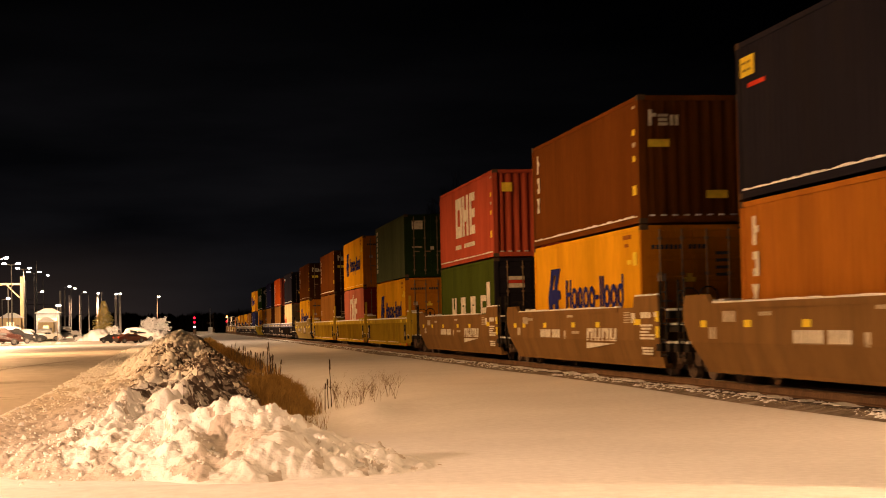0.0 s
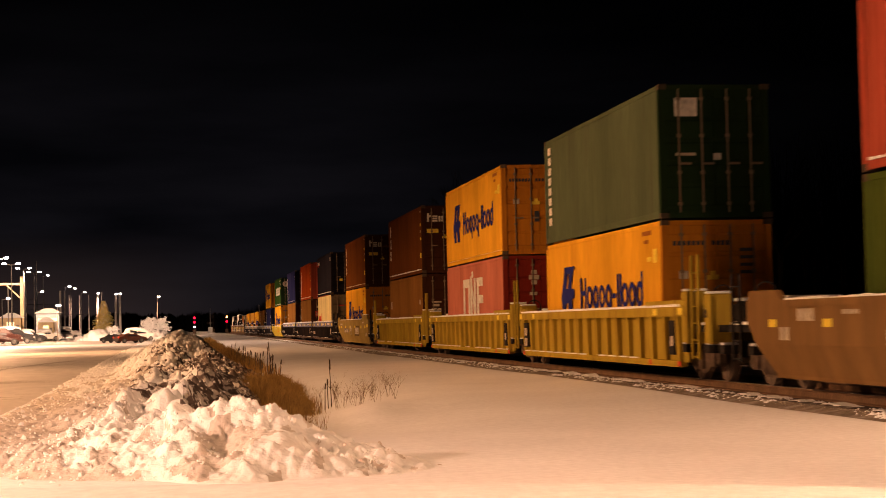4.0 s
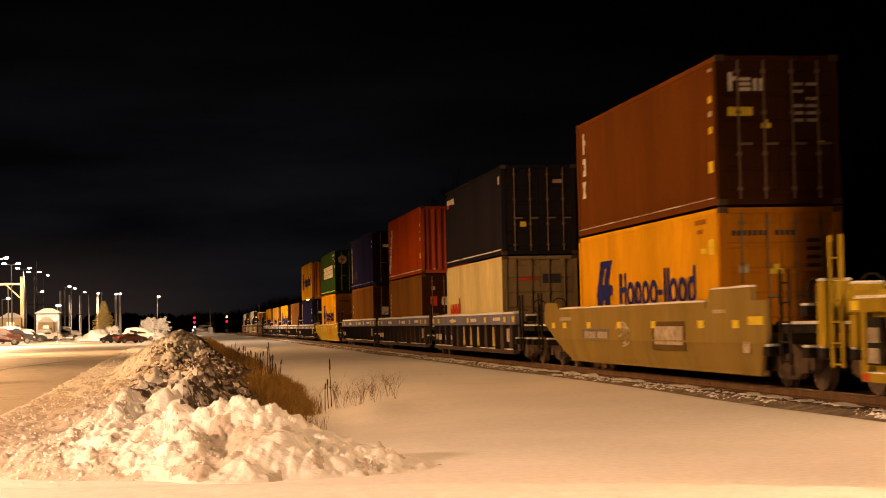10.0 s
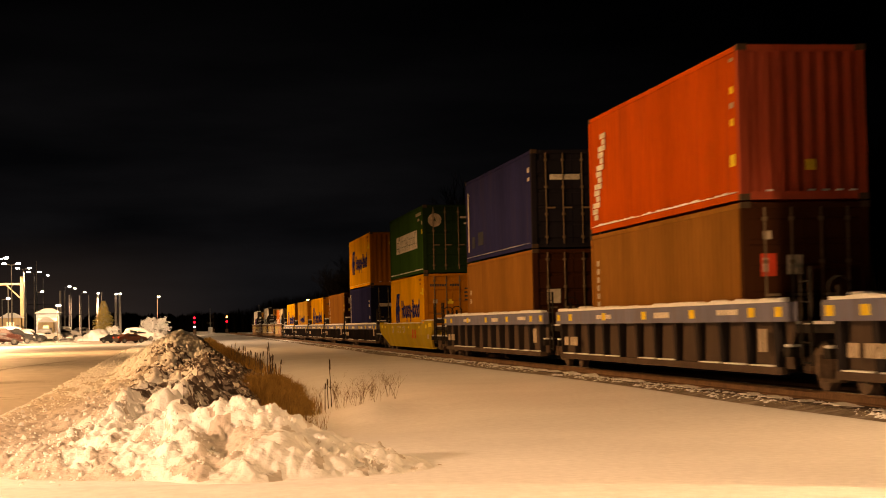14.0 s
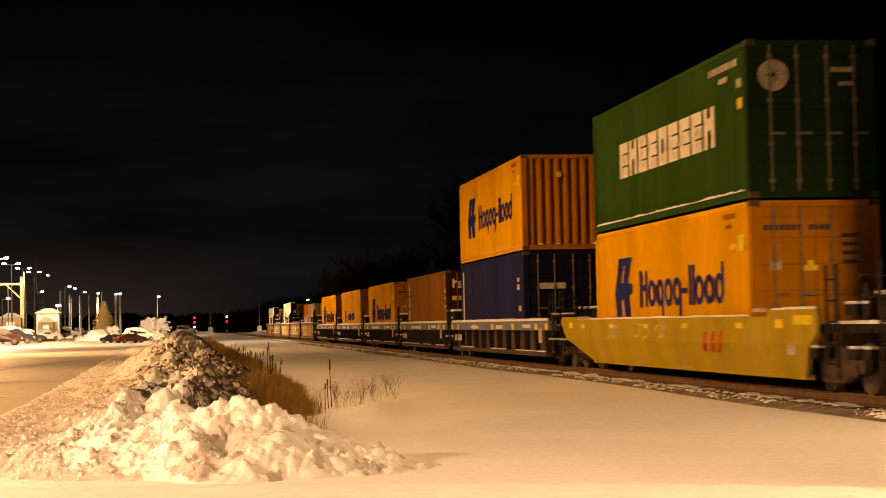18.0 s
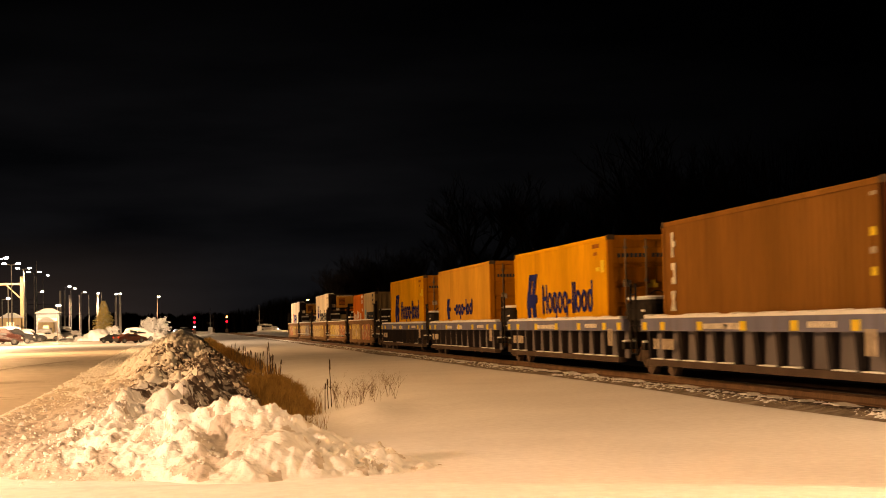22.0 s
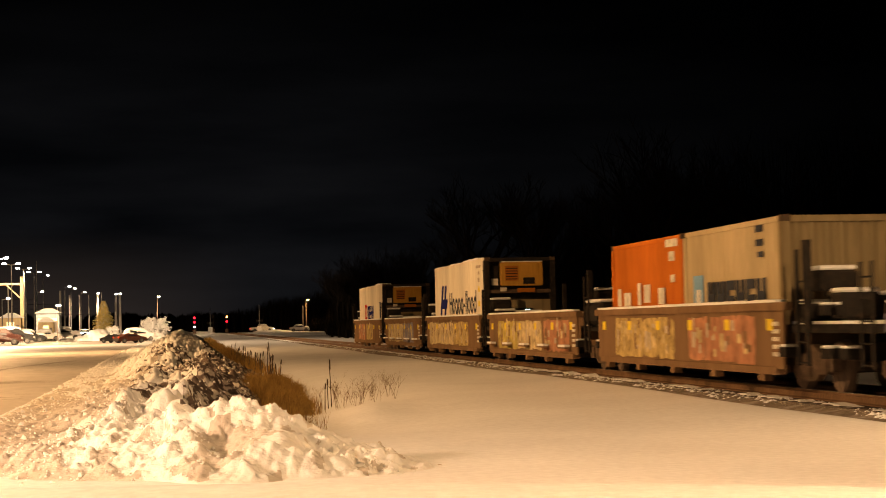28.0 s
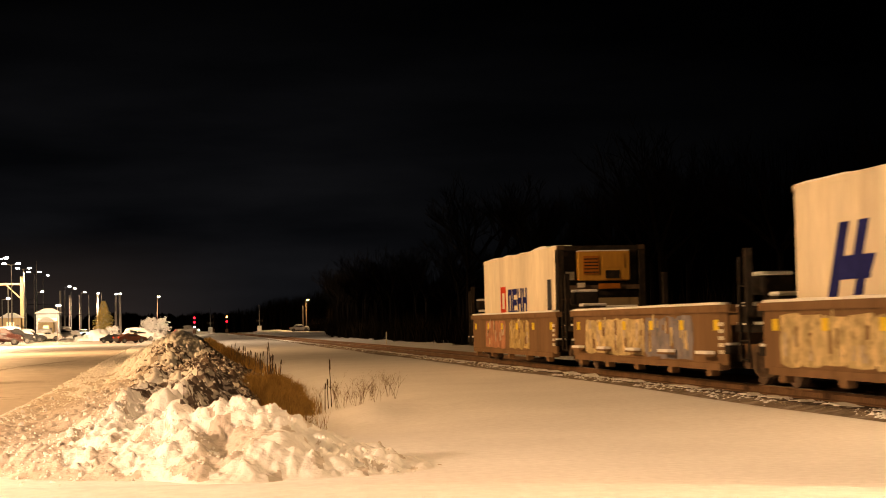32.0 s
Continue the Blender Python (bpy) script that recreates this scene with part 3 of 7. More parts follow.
slate = paint("charcoal_container_paint", (0.019, 0.018, 0.026), (0.03, 0.024, 0.02), 0.3)
cream = paint("cream_container_paint", (0.64, 0.56, 0.28), (0.30, 0.2, 0.1), 0.3)
beige = paint("beige_container_paint", (0.50, 0.41, 0.26), (0.28, 0.19, 0.1), 0.35)
white_pnt = paint("white_reefer_paint", (0.80, 0.74, 0.62), (0.4, 0.3, 0.2), 0.25)
# End paints: shade of the camera-facing ends put into the colour; brown also soot.
end_orange = paint("shaded_orange_container_paint", (0.46, 0.185, 0.012), (0.26, 0.085, 0.01), 0.5)
end_beige = paint("shaded_beige_container_paint", (0.27, 0.21, 0.12), (0.08, 0.055, 0.03), 0.6)
end_green = paint("dark_shaded_green_container_paint", (0.016, 0.036, 0.014), (0.016, 0.02, 0.01), 0.4)
end_red = paint("shaded_red_container_paint", (0.21, 0.026, 0.013), (0.07, 0.015, 0.01), 0.4)
end_brown = paint("sooty_shaded_brown_container_paint", (0.052, 0.020, 0.009), (0.035, 0.016, 0.008), 0.4)
end_navy = paint("shaded_blue_container_paint", (0.012, 0.014, 0.04), (0.012, 0.012, 0.02), 0.4)
unit_ochre = paint("ochre_machinery_paint", (0.50, 0.27, 0.05), (0.3, 0.14, 0.03), 0.4)
frame_grey = paint("grey_frame_paint", (0.20, 0.19, 0.18), DUST, 0.4)

rod_steel = mat("dull_rod_steel", (0.21, 0.16, 0.105), 0.7, 0.1, var=0.2, scale=3, dirt=DUST, dirt_amount=0.4, spec=0.1)


def flats(marks):
    """Painted marks on the near side wall: along from the near end, height, width, height; or the corners (along, height) of a slanted shape."""
    bm = bmesh.new()
    for k, one in enumerate(marks):
        if isinstance(one[0], tuple):
            plate(bm, one, -CW / 2 - 0.008 - 0.0004 * (k % 5), -CW / 2 + 0.004)
        else:
            y, z, w, h = one
            box(bm, -CW / 2 - 0.008, -CW / 2 + 0.004, y, y + w, z, z + h)
    return bm


def ring(y, z, w, h, t, n=12):
    """A rounded ring of short straight pieces; y, z: its lower near corner."""
    out = []
    cy, cz = y + w / 2, z + h / 2
    for i in range(n):
        a, b = 2 * math.pi * i / n, 2 * math.pi * (i + 1) / n
        out.append(tuple((cy + (w / 2 - d) * math.cos(k), cz + (h / 2 - d) * math.sin(k)) for k, d in ((a, 0), (b, 0), (b, t), (a, t))))
    return out


def rhythm(y_far, z, size, pattern, t, width):
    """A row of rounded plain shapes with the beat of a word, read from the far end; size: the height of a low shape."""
    widths = {"T": 0.80, "o": 0.74, "p": 0.74, "b": 0.74, "l": 0.30, "L": 0.56, "-": 0.44, "v": 0.72}
    unit = width / sum(widths[c] for c in pattern)
    out, y = [], y_far
    for c in pattern:
        w = widths[c] * unit * 0.86
        a = y - w
        if c in "opb":
            shape = ring(a, z, w, size, t)
            if c == "p":
                shape.append((a, z - 0.36 * size, t, 0.75 * size))
            elif c == "b":
                shape.append((a, z + 0.3 * size, t, 1.05 * size))
        elif c == "T":
            shape = [(y - t, z, t, 1.36 * size), (a, z, t, 1.36 * size), (a + t, z + 0.62 * size, w - 2 * t, t * 0.9)]
        elif c == "L":
            shape = [(y - t, z, t, 1.36 * size), (a, z, w - t, t * 0.9)]
        elif c == "l":
            shape = [(a, z, t, 1.36 * size)]
        elif c == "-":
            shape = [(a, z + 0.42 * size, w, t * 0.9)]
        else:
            shape = [((y, z + size), (y - t, z + size), (a + 0.5 * w - t / 2, z), (a + 0.5 * w + t / 2, z)),
                     ((a + t, z + size), (a, z + size), (a + 0.65 * w - t, z - 0.36 * size), (a + 0.65 * w, z - 0.36 * size))]
        out.append(shape)
        y -= widths[c] * unit
    return out


def hollow(y, z, w, h, t):
    return [(y, z, w, t), (y, z + h - t, w, t), (y, z + t, t, h - 2 * t), (y + w - t, z + t, t, h - 2 * t)]


def word(y_far, z, size, pattern, t=0.15, width=None):
    """A row of plain letter-sized shapes, read from the far end: tall and short, hollow or barred. One list for each shape."""
    sizes = {"T": (0.60, 1.35), "o": (0.56, 1.0), "l": (0.17, 1.35), "-": (0.30, 0.16), "E": (0.62, 1.0), "n": (0.6, 1.0), "p": (0.56, 1.35), " ": (0.3, 0)}
    whole = sum(sizes[c][0] + 0.12 for c in pattern) * size
    wide = (width or whole) / whole
    out, y, th = [], y_far, t * size
    for c in pattern:
        w, h = sizes[c]
        w, h = w * size * wide, h * size
        if c == "o":
            out.append(hollow(y - w, z, w, h, th))
        elif c == "p":
            out.append([(y - th, z - 0.35 * size, th, h), (y - w, z + 0.1 * size, th, 0.8 * size), (y - w + th, z + 0.9 * size - th, w - 2 * th, th), (y - w + th, z + 0.1 * size, w - 2 * th, th)])
        elif c == "E":
            out.append([(y - th, z, th, h), (y - w, z, w - th, th), (y - w, z + h / 2 - th / 2, w - th, th), (y - w, z + h - th, w - th, th)])
        elif c in "Tn":
            out.append([(y - th, z, th, h), (y - w, z, th, h), (y - w + th, z + 0.45 * size, w - 2 * th, th)])
        elif c == "l":
            out.append([(y - w, z, w, h)])
        elif c == "-":
            out.append([(y - w, z + 0.42 * size, w, h)])
        y -= w + 0.12 * size * wide
    return out


def strip(bm, x0, x1, ys, z, heights):
    """A low ridge of snow of uneven height."""
    rows = []
    for y, h in zip(ys, heights):
        rows.append([bm.verts.new(c) for c in ((x0, y, z), (x0, y, z + h), (x1, y, z + h * 1.1), (x1, y, z))])
    for a, b in zip(rows, rows[1:]):
        for i in range(4):
            j = (i + 1) % 4
            bm.faces.new((a[i], a[j], b[j], b[i]))
    bm.faces.new(rows[0])
    bm.faces.new(rows[-1][::-1])


def put_marks(c, marks):
    for nm, m, fl in marks:
        if fl and isinstance(fl[0], list):
            for shape in fl:
                part("letter", flats(shape), m, c)
        elif nm in ("lettering", "column_mark", "script_mark", "small_text", "label_plate", "patch"):
            for one in fl:
                part(nm if nm != "lettering" else "letter", flats([one]), m, c)
        else:
            part(nm, flats(fl), m, c)


def container(s, z, paint_mat, label, end="door", length=12.19, height=2.896, end_paint=None, marks=(), end_marks=(), snowed=0.0, group="containers on the train"):
    """A box container; s: its near end along the train. marks: (name, material, list of flats)."""
    c = thing("shipping_container", label, "container", pose(TRACK_X, s, z), group)
    L, H, hw = length, height, CW / 2
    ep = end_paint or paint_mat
    for nm, x, o in (("near", -hw + 0.012, -1), ("far", hw - 0.012, 1)):
        bm = bmesh.new()
        wave(bm, (x, 0.16), (x, L - 0.16), (o, 0), 0.16, H - 0.11)
        part("side_panel", bm, paint_mat, c)
        part("bottom_rail", boxes((x - 0.05 if o > 0 else x - 0.01, x + 0.01 if o > 0 else x + 0.05, 0.16, L - 0.16, 0.02, 0.16)), paint_mat, c)
        part("top_rail", boxes((x - 0.05 if o > 0 else x - 0.008, x + 0.008 if o > 0 else x + 0.05, 0.16, L - 0.16, H - 0.11, H - 0.015)), paint_mat, c)
    bm = bmesh.new()
    wave(bm, (-hw + 0.06, L - 0.03), (hw - 0.06, L - 0.03), (0, 1), 0.16, H - 0.11)
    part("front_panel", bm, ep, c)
    bm = bmesh.new()
    n = 20
    box(bm, -hw + 0.05, hw - 0.05, 0.1, L - 0.1, H - 0.06, H - 0.025)
    for i in range(n):
        y = 0.35 + (L - 0.7) * i / (n - 1)
        box(bm, -hw + 0.15, hw - 0.15, y - 0.1, y + 0.1, H - 0.026, H - 0.012)
    part("roof", bm, paint_mat, c)
    for x in (-hw, hw - 0.14):
        for y in (0.0, L - 0.16):
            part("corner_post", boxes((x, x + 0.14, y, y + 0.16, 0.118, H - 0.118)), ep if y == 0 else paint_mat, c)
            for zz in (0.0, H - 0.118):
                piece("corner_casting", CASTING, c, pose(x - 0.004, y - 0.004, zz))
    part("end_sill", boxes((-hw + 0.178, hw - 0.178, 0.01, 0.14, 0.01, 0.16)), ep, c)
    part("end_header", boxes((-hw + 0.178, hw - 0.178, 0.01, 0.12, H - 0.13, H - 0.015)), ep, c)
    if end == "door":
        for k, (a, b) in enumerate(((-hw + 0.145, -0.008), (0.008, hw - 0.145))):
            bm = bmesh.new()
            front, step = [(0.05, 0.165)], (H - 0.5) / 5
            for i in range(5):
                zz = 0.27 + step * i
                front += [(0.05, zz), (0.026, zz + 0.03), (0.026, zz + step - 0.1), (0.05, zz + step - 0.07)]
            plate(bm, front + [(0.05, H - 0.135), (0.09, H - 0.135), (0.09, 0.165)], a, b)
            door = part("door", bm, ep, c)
            for f in (0.27, 0.75):
                x = a + (b - a) * f
                rod = bmesh.new()
                tube(rod, (x, 0.008, 0.12), (x, 0.008, H - 0.1), 0.021, seg=6)
                for zz in (0.28, 0.95, 1.75, H - 0.35):
                    box(rod, x - 0.05, x + 0.05, 0.0, 0.03, zz, zz + 0.07)
                box(rod, x - 0.03, x + 0.26, -0.012, 0.004, 1.15, 1.2)
                part("lock_rod", rod, rod_steel, door, "dull steel lock rod with handle")
    else:
        bm = bmesh.new()
        wave(bm, (-hw + 0.14, 0.06), (hw - 0.14, 0.06), (0, -1), 0.16, H - 0.13, 0.27, 0.065)
        part("end_panel", bm, ep, c)
    put_marks(c, marks)
    for nm, m, x, zz, w, h in end_marks:
        part(nm, boxes((-hw + x, -hw + x + w, 0.012, 0.02, zz, zz + h)), m, c)
    if snowed:
        rng = random.Random(int(s * 10))
        bm = bmesh.new()
        n = 60
        strip(bm, -hw - 0.03, -hw + 0.012, [0.3 + (L - 0.6) * i / n for i in range(n + 1)], 0.155,
              [max(0.003, snowed * rng.uniform(0.0, 0.050) + 0.02 * (snowed - 0.6)) for i in range(n + 1)])
        part("snow", bm, snow_cap, c, "rim of packed snow")
        if end != "door":
            for i in range(8):
                if rng.random() < snowed:
                    x = -hw + 0.215 + 0.27 * i
                    part("snow", boxes((x, x + 0.12, -0.012, 0.05, 0.161, 0.195)), snow_cap, c)
    MOVERS.append((c, s, TRACK_X, z))
    return c


CASTING = mesh_of("corner_casting", boxes((0, 0.178, 0, 0.162, 0, 0.118)), paint("casting_steel", (0.085, 0.06, 0.04), RUST, 0.4))


def band_logo(y=9.75):
    """Navy emblem and row of shapes on the orange boxes."""
    d = y - 9.75
    em = [tuple((p + d, q) for p, q in pts) for pts in (
        ((9.85, 2.20), (9.40, 2.20), (9.66, 1.75), (9.80, 1.30), (9.64, 0.83), (10.12, 0.83), (10.30, 1.40), (10.05, 1.80)),
        ((9.12, 2.20), (8.68, 2.20), (9.06, 1.72), (9.02, 1.22), (8.86, 0.83), (9.34, 0.83), (9.48, 1.22), (9.46, 1.72)),
        ((9.86, 1.64), (8.74, 1.60), (8.74, 1.38), (9.86, 1.20)), ((9.45, 2.20), (9.08, 2.20), (9.14, 2.02), (9.50, 2.02)))]
    return [("emblem", blue_mark, em), ("lettering", blue_mark, rhythm(y - 1.77, 1.04, 0.60, "Topop-lloob", 0.125, 6.35)),
            ("small_text", rust_mark, [(0.9 + 0.13 * i, 2.62, 0.09, 0.10) for i in range(6)] + [(1.15 + 0.13 * i, 2.44, 0.09, 0.08) for i in range(3)]),
            ("label_plate", yellow_mark, [(0.42, 2.00, 0.34, 0.30), (0.92, 2.04, 0.34, 0.10)])]


def door_text():
    """Dark stencils, vents and a warning triangle of an orange door end."""
    return ([("end_text", dark_mark, 0.24 + 0.105 * i, 2.34, 0.075, 0.10) for i in range(7)] + [("end_text", dark_mark, 1.10 + 0.105 * i, 2.34, 0.075, 0.10) for i in range(4)]
            + [("end_text", dark_mark, 1.72, 2.2 - 0.16 * i, 0.34, 0.07) for i in range(4)]
            + [("sign_plate", dim_mark, 0.36, 1.62, 0.20, 0.17), ("warning_sign", yellow_mark, 0.98, 1.60, 0.26, 0.10), ("warning_sign", yellow_mark, 1.05, 1.70, 0.12, 0.09)]
            + [("hazard_stripe", yellow_mark, 0.28 + 0.13 * i, 2.805, 0.07, 0.05) for i in range(4)])


def stack_mark(y=11.2, z=0.95):
    """White upright column of three turned shapes."""
    u = y + 0.02
    return [("column_mark", white_mark, [(y + 0.12, z + 1.12, 0.14, 0.52), (y - 0.02, z + 1.34, 0.14, 0.12), (y, z + 0.56, 0.14, 0.44), (y + 0.14, z + 0.56, 0.14, 0.14),
                                         (y + 0.14, z + 0.86, 0.14, 0.14), ((u, z), (u + 0.14, z), (u + 0.36, z + 0.42), (u + 0.22, z + 0.42)),
                                         ((u + 0.22, z), (u + 0.36, z), (u + 0.14, z + 0.42), (u, z + 0.42))])]


def tex_end():
    return [("end_mark", white_mark, 0.24, 2.20, 0.09, 0.36), ("end_mark", white_mark, 0.33, 2.40, 0.10, 0.08), ("end_mark", white_mark, 0.47, 2.20, 0.22, 0.07), ("end_mark", white_mark, 0.47, 2.30, 0.22, 0.07),
            ("end_mark", white_mark, 0.47, 2.40, 0.22, 0.06), ("end_mark", white_mark, 0.74, 2.20, 0.08, 0.24), ("end_mark", white_mark, 0.86, 2.20, 0.08, 0.24),
            ("label_plate", yellow_mark, 0.22, 1.72, 0.50, 0.17), ("warning_sign", yellow_mark, 0.88, 1.48, 0.20, 0.10), ("warning_sign", yellow_mark, 0.94, 1.58, 0.08, 0.07),
            ("sign_plate", yellow_mark, 2.0, 1.15, 0.14, 0.08)] + [("end_text", dim_mark, 1.50 + 0.30 * (i % 2), 2.30 - 0.14 * (i // 2), 0.24, 0.06) for i in range(12) if i not in (3, 4)]


def side_labels():
    return [("label_plate", yellow_mark, [(0.30, 0.66, 0.30, 0.22), (0.34, 2.02, 0.20, 0.13), (0.34, 1.42, 0.20, 0.13)]), ("small_text", dim_mark, [(0.34, 1.75, 0.20, 0.10), (0.30, 2.62, 0.22, 0.06)])]


LOW = RAIL_Z + 0.48
HIGH = LOW + 2.896 + 0.03

# Loads in the order in which they pass.
container(18.35, HIGH, slate, "charcoal container with a small yellow mark, top of stack", "door",
          marks=[("lettering", yellow_mark, word(11.9, 2.22, 0.36, "EEo", 0.24)), ("small_text", red_mark, [(10.6, 2.0, 0.9, 0.08)])], snowed=0.9)
container(18.35, LOW, rust_brown, "orange-brown container with a white column mark, bottom of stack", "door", marks=stack_mark())
container(37.7, HIGH, brown, "brown container with a corrugated front, top of stack", "wall", marks=stack_mark() + side_labels(),
          end_marks=tex_end()[:8] + [("label_plate", yellow_mark, 1.55, 0.55, 0.5, 0.18)], snowed=0.95)
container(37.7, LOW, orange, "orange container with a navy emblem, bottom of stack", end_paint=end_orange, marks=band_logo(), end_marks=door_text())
container(56.6, HIGH, red, "red container with a large white three-part mark", "wall", end_paint=red,
          marks=[("lettering", white_mark, [hollow(6.62, 0.98, 1.44, 1.46, 0.42), [(6.02, 0.98, 0.42, 1.46), (5.16, 0.98, 0.42, 1.46), (5.58, 1.50, 0.44, 0.42)],
                                            [(4.44, 0.98, 0.42, 1.46), (3.76, 0.98, 0.68, 0.30), (3.76, 1.56, 0.68, 0.30), (3.76, 2.14, 0.68, 0.30)]]),
                 ("small_text", white_mark, [(3.86 + 0.27 * i, 0.56, 0.19, 0.15) for i in range(9)] + [(6.90 + 0.27 * i, 0.56, 0.19, 0.15) for i in range(5)])] + side_labels(), end_marks=[("label_plate", yellow_mark, 0.3, 2.15, 0.35, 0.3)], snowed=0.9)
container(56.6, LOW, olive, "olive-green container with four white marks", "door", end_paint=slate,
          marks=[("lettering", white_mark, [(9.05, 1.08, 0.3, 0.62), (8.35, 1.08, 0.3, 0.62), (8.65, 1.08, 0.4, 0.2)] + hollow(6.2, 1.08, 1.0, 0.62, 0.28)
                  + hollow(4.0, 1.08, 1.0, 0.62, 0.28) + [(2.55, 1.08, 0.3, 0.62), (1.8, 1.08, 0.75, 0.2), (1.8, 1.5, 0.75, 0.2), (0.98, 1.08, 0.62, 1.05)])],
          end_marks=[("sign_plate", white_mark, 0.45, 1.9, 0.55, 0.14), ("sign_plate", red_mark, 0.45, 2.05, 0.55, 0.1), ("sign_plate", white_mark, 0.45, 2.16, 0.55, 0.12), ("sign_plate", yellow_mark, 1.55, 2.25, 0.15, 0.12)])
container(80.2, HIGH, sage, "grey-green container with a white column of marks", "door", end_paint=end_green,
          marks=[("column_mark", white_mark, [(11.35, 0.5 + 0.28 * i, 0.32, 0.2) for i in range(8)])],
          end_marks=[("sign_plate", white_mark, 0.35, 2.2, 0.5, 0.4), ("sign_plate", dim_mark, 0.35, 1.35, 0.45, 0.06), ("warning_sign", white_mark, 1.2, 1.25, 0.16, 0.15)])
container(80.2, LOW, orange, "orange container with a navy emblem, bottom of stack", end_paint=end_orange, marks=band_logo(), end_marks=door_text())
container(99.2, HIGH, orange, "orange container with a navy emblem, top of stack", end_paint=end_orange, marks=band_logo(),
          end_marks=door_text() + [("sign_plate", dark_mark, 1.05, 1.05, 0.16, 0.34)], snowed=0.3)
container(99.2, LOW, pink_red, "faded pink-red container with a white mark", "door", end_paint=end_red,
          marks=[("lettering", white_mark, [[(7.90, 0.85, 0.36, 1.48), (6.78, 0.85, 0.36, 1.48), (7.14, 2.03, 0.76, 0.30)], [(6.30, 0.85, 0.34, 1.48), (5.54, 0.85, 0.34, 1.48), ((6.30, 2.2), (6.30, 1.8), (5.88, 1.0), (5.88, 1.4))],
                                            [(4.90, 0.85, 0.36, 1.48), (4.06, 2.03, 0.84, 0.30), (4.06, 1.44, 0.84, 0.28)]]), ("patch", white_mark, [(6.05, 2.36, 0.30, 0.22), (6.40, 2.26, 0.22, 0.16)])],
          end_marks=[("hazard_placard", dim_mark, 0.82, 2.12, 0.34, 0.14), ("hazard_placard", dim_mark, 0.90, 2.28, 0.18, 0.14), ("hazard_placard", dim_mark, 0.90, 1.96, 0.18, 0.14), ("hazard_placard", dim_mark, 0.84, 1.62, 0.24, 0.10)])
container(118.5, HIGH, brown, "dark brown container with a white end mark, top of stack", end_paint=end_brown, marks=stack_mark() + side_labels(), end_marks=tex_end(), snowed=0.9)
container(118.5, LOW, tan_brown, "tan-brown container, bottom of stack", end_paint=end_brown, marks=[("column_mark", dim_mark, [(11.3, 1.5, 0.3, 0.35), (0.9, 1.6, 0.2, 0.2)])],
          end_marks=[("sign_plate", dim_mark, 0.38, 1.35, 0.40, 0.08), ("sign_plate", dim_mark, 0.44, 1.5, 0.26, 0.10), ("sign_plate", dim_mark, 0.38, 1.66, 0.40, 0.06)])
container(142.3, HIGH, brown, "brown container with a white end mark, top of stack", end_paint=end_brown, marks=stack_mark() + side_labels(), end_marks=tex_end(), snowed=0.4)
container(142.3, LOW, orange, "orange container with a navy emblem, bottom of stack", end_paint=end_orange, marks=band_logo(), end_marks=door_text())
container(165.6, HIGH, slate, "charcoal container with a small white mark", end_paint=slate,
          marks=[("lettering", white_mark, [(11.2, 2.35, 0.5, 0.18), (10.6, 2.35, 0.5, 0.18), (10.0, 2.32, 0.5, 0.22)]), ("small_text", red_mark, [(11.2, 2.22, 0.5, 0.14)]),
                 ("small_text", white_mark, [(0.35, 2.3, 0.2, 0.25)])], end_marks=[("warning_sign", yellow_mark, 0.6, 0.9, 0.2, 0.16), ("sign_plate", dim_mark, 1.7, 2.3, 0.3, 0.12)], snowed=0.8)
container(165.6, LOW, cream, "cream container with low red lettering", end_paint=end_beige,
          marks=[("lettering", red_mark, word(11.3, 0.88, 0.60, "nnnl", 0.26, 2.4))], end_marks=[("small_text", red_mark, 0.5, 2.1, 0.6, 0.08), ("small_text", dark_mark, 1.3, 2.0, 0.6, 0.3)])
container(184.95, HIGH, vermilion, "vermilion container with a slanting white script", "wall", end_paint=red,
          marks=[("script_mark", white_mark, [(11.35 - 0.075 * i + 0.08 * math.sin(i * 2.1), 0.32 + 0.15 * i, 0.34 + 0.18 * (i % 3), 0.125) for i in range(14)])] + side_labels(),
          end_marks=[("label_plate", yellow_mark, 1.25, 0.55, 0.2, 0.2)], snowed=0.9)
container(184.95, LOW, tan_brown, "tan container with a small column of letters", end_paint=end_brown,
          marks=[("column_mark", dim_mark, [(11.35, 0.9 + 0.2 * i, 0.22, 0.13) for i in range(7)])],
          end_marks=[("sign_plate", red_mark, 0.34, 1.52, 0.30, 0.42), ("sign_plate", white_mark, 0.38, 1.6, 0.10, 0.26), ("sign_plate", white_mark, 0.84, 1.55, 0.30, 0.36), ("sign_plate", dim_mark, 0.4, 2.2, 0.16, 0.16)])
container(204.6, HIGH, navy, "blue container with a white upright stripe", end_paint=slate,
          marks=[("stripe", white_mark, [(11.55, 0.35, 0.16, 2.1)]), ("patch", dark_mark, [(8.6, 0.5, 1.0, 0.45), (10.3, 0.45, 0.6, 0.4)]), ("small_text", white_mark, [(0.35, 2.0, 0.25, 0.1), (0.35, 2.25, 0.25, 0.14)])],
          end_marks=[("sign_plate", white_mark, 0.55, 2.0, 0.9, 0.16)], snowed=0.4)
container(204.6, LOW, tan_brown, "tan-brown container with a dark door end", end_paint=end_brown,
          marks=[("column_mark", dim_mark, [(11.3, 1.75, 0.22, 0.16), (11.3, 1.45, 0.22, 0.16)])], end_marks=[("sign_plate", white_mark, 0.4, 1.3, 0.4, 0.42)])
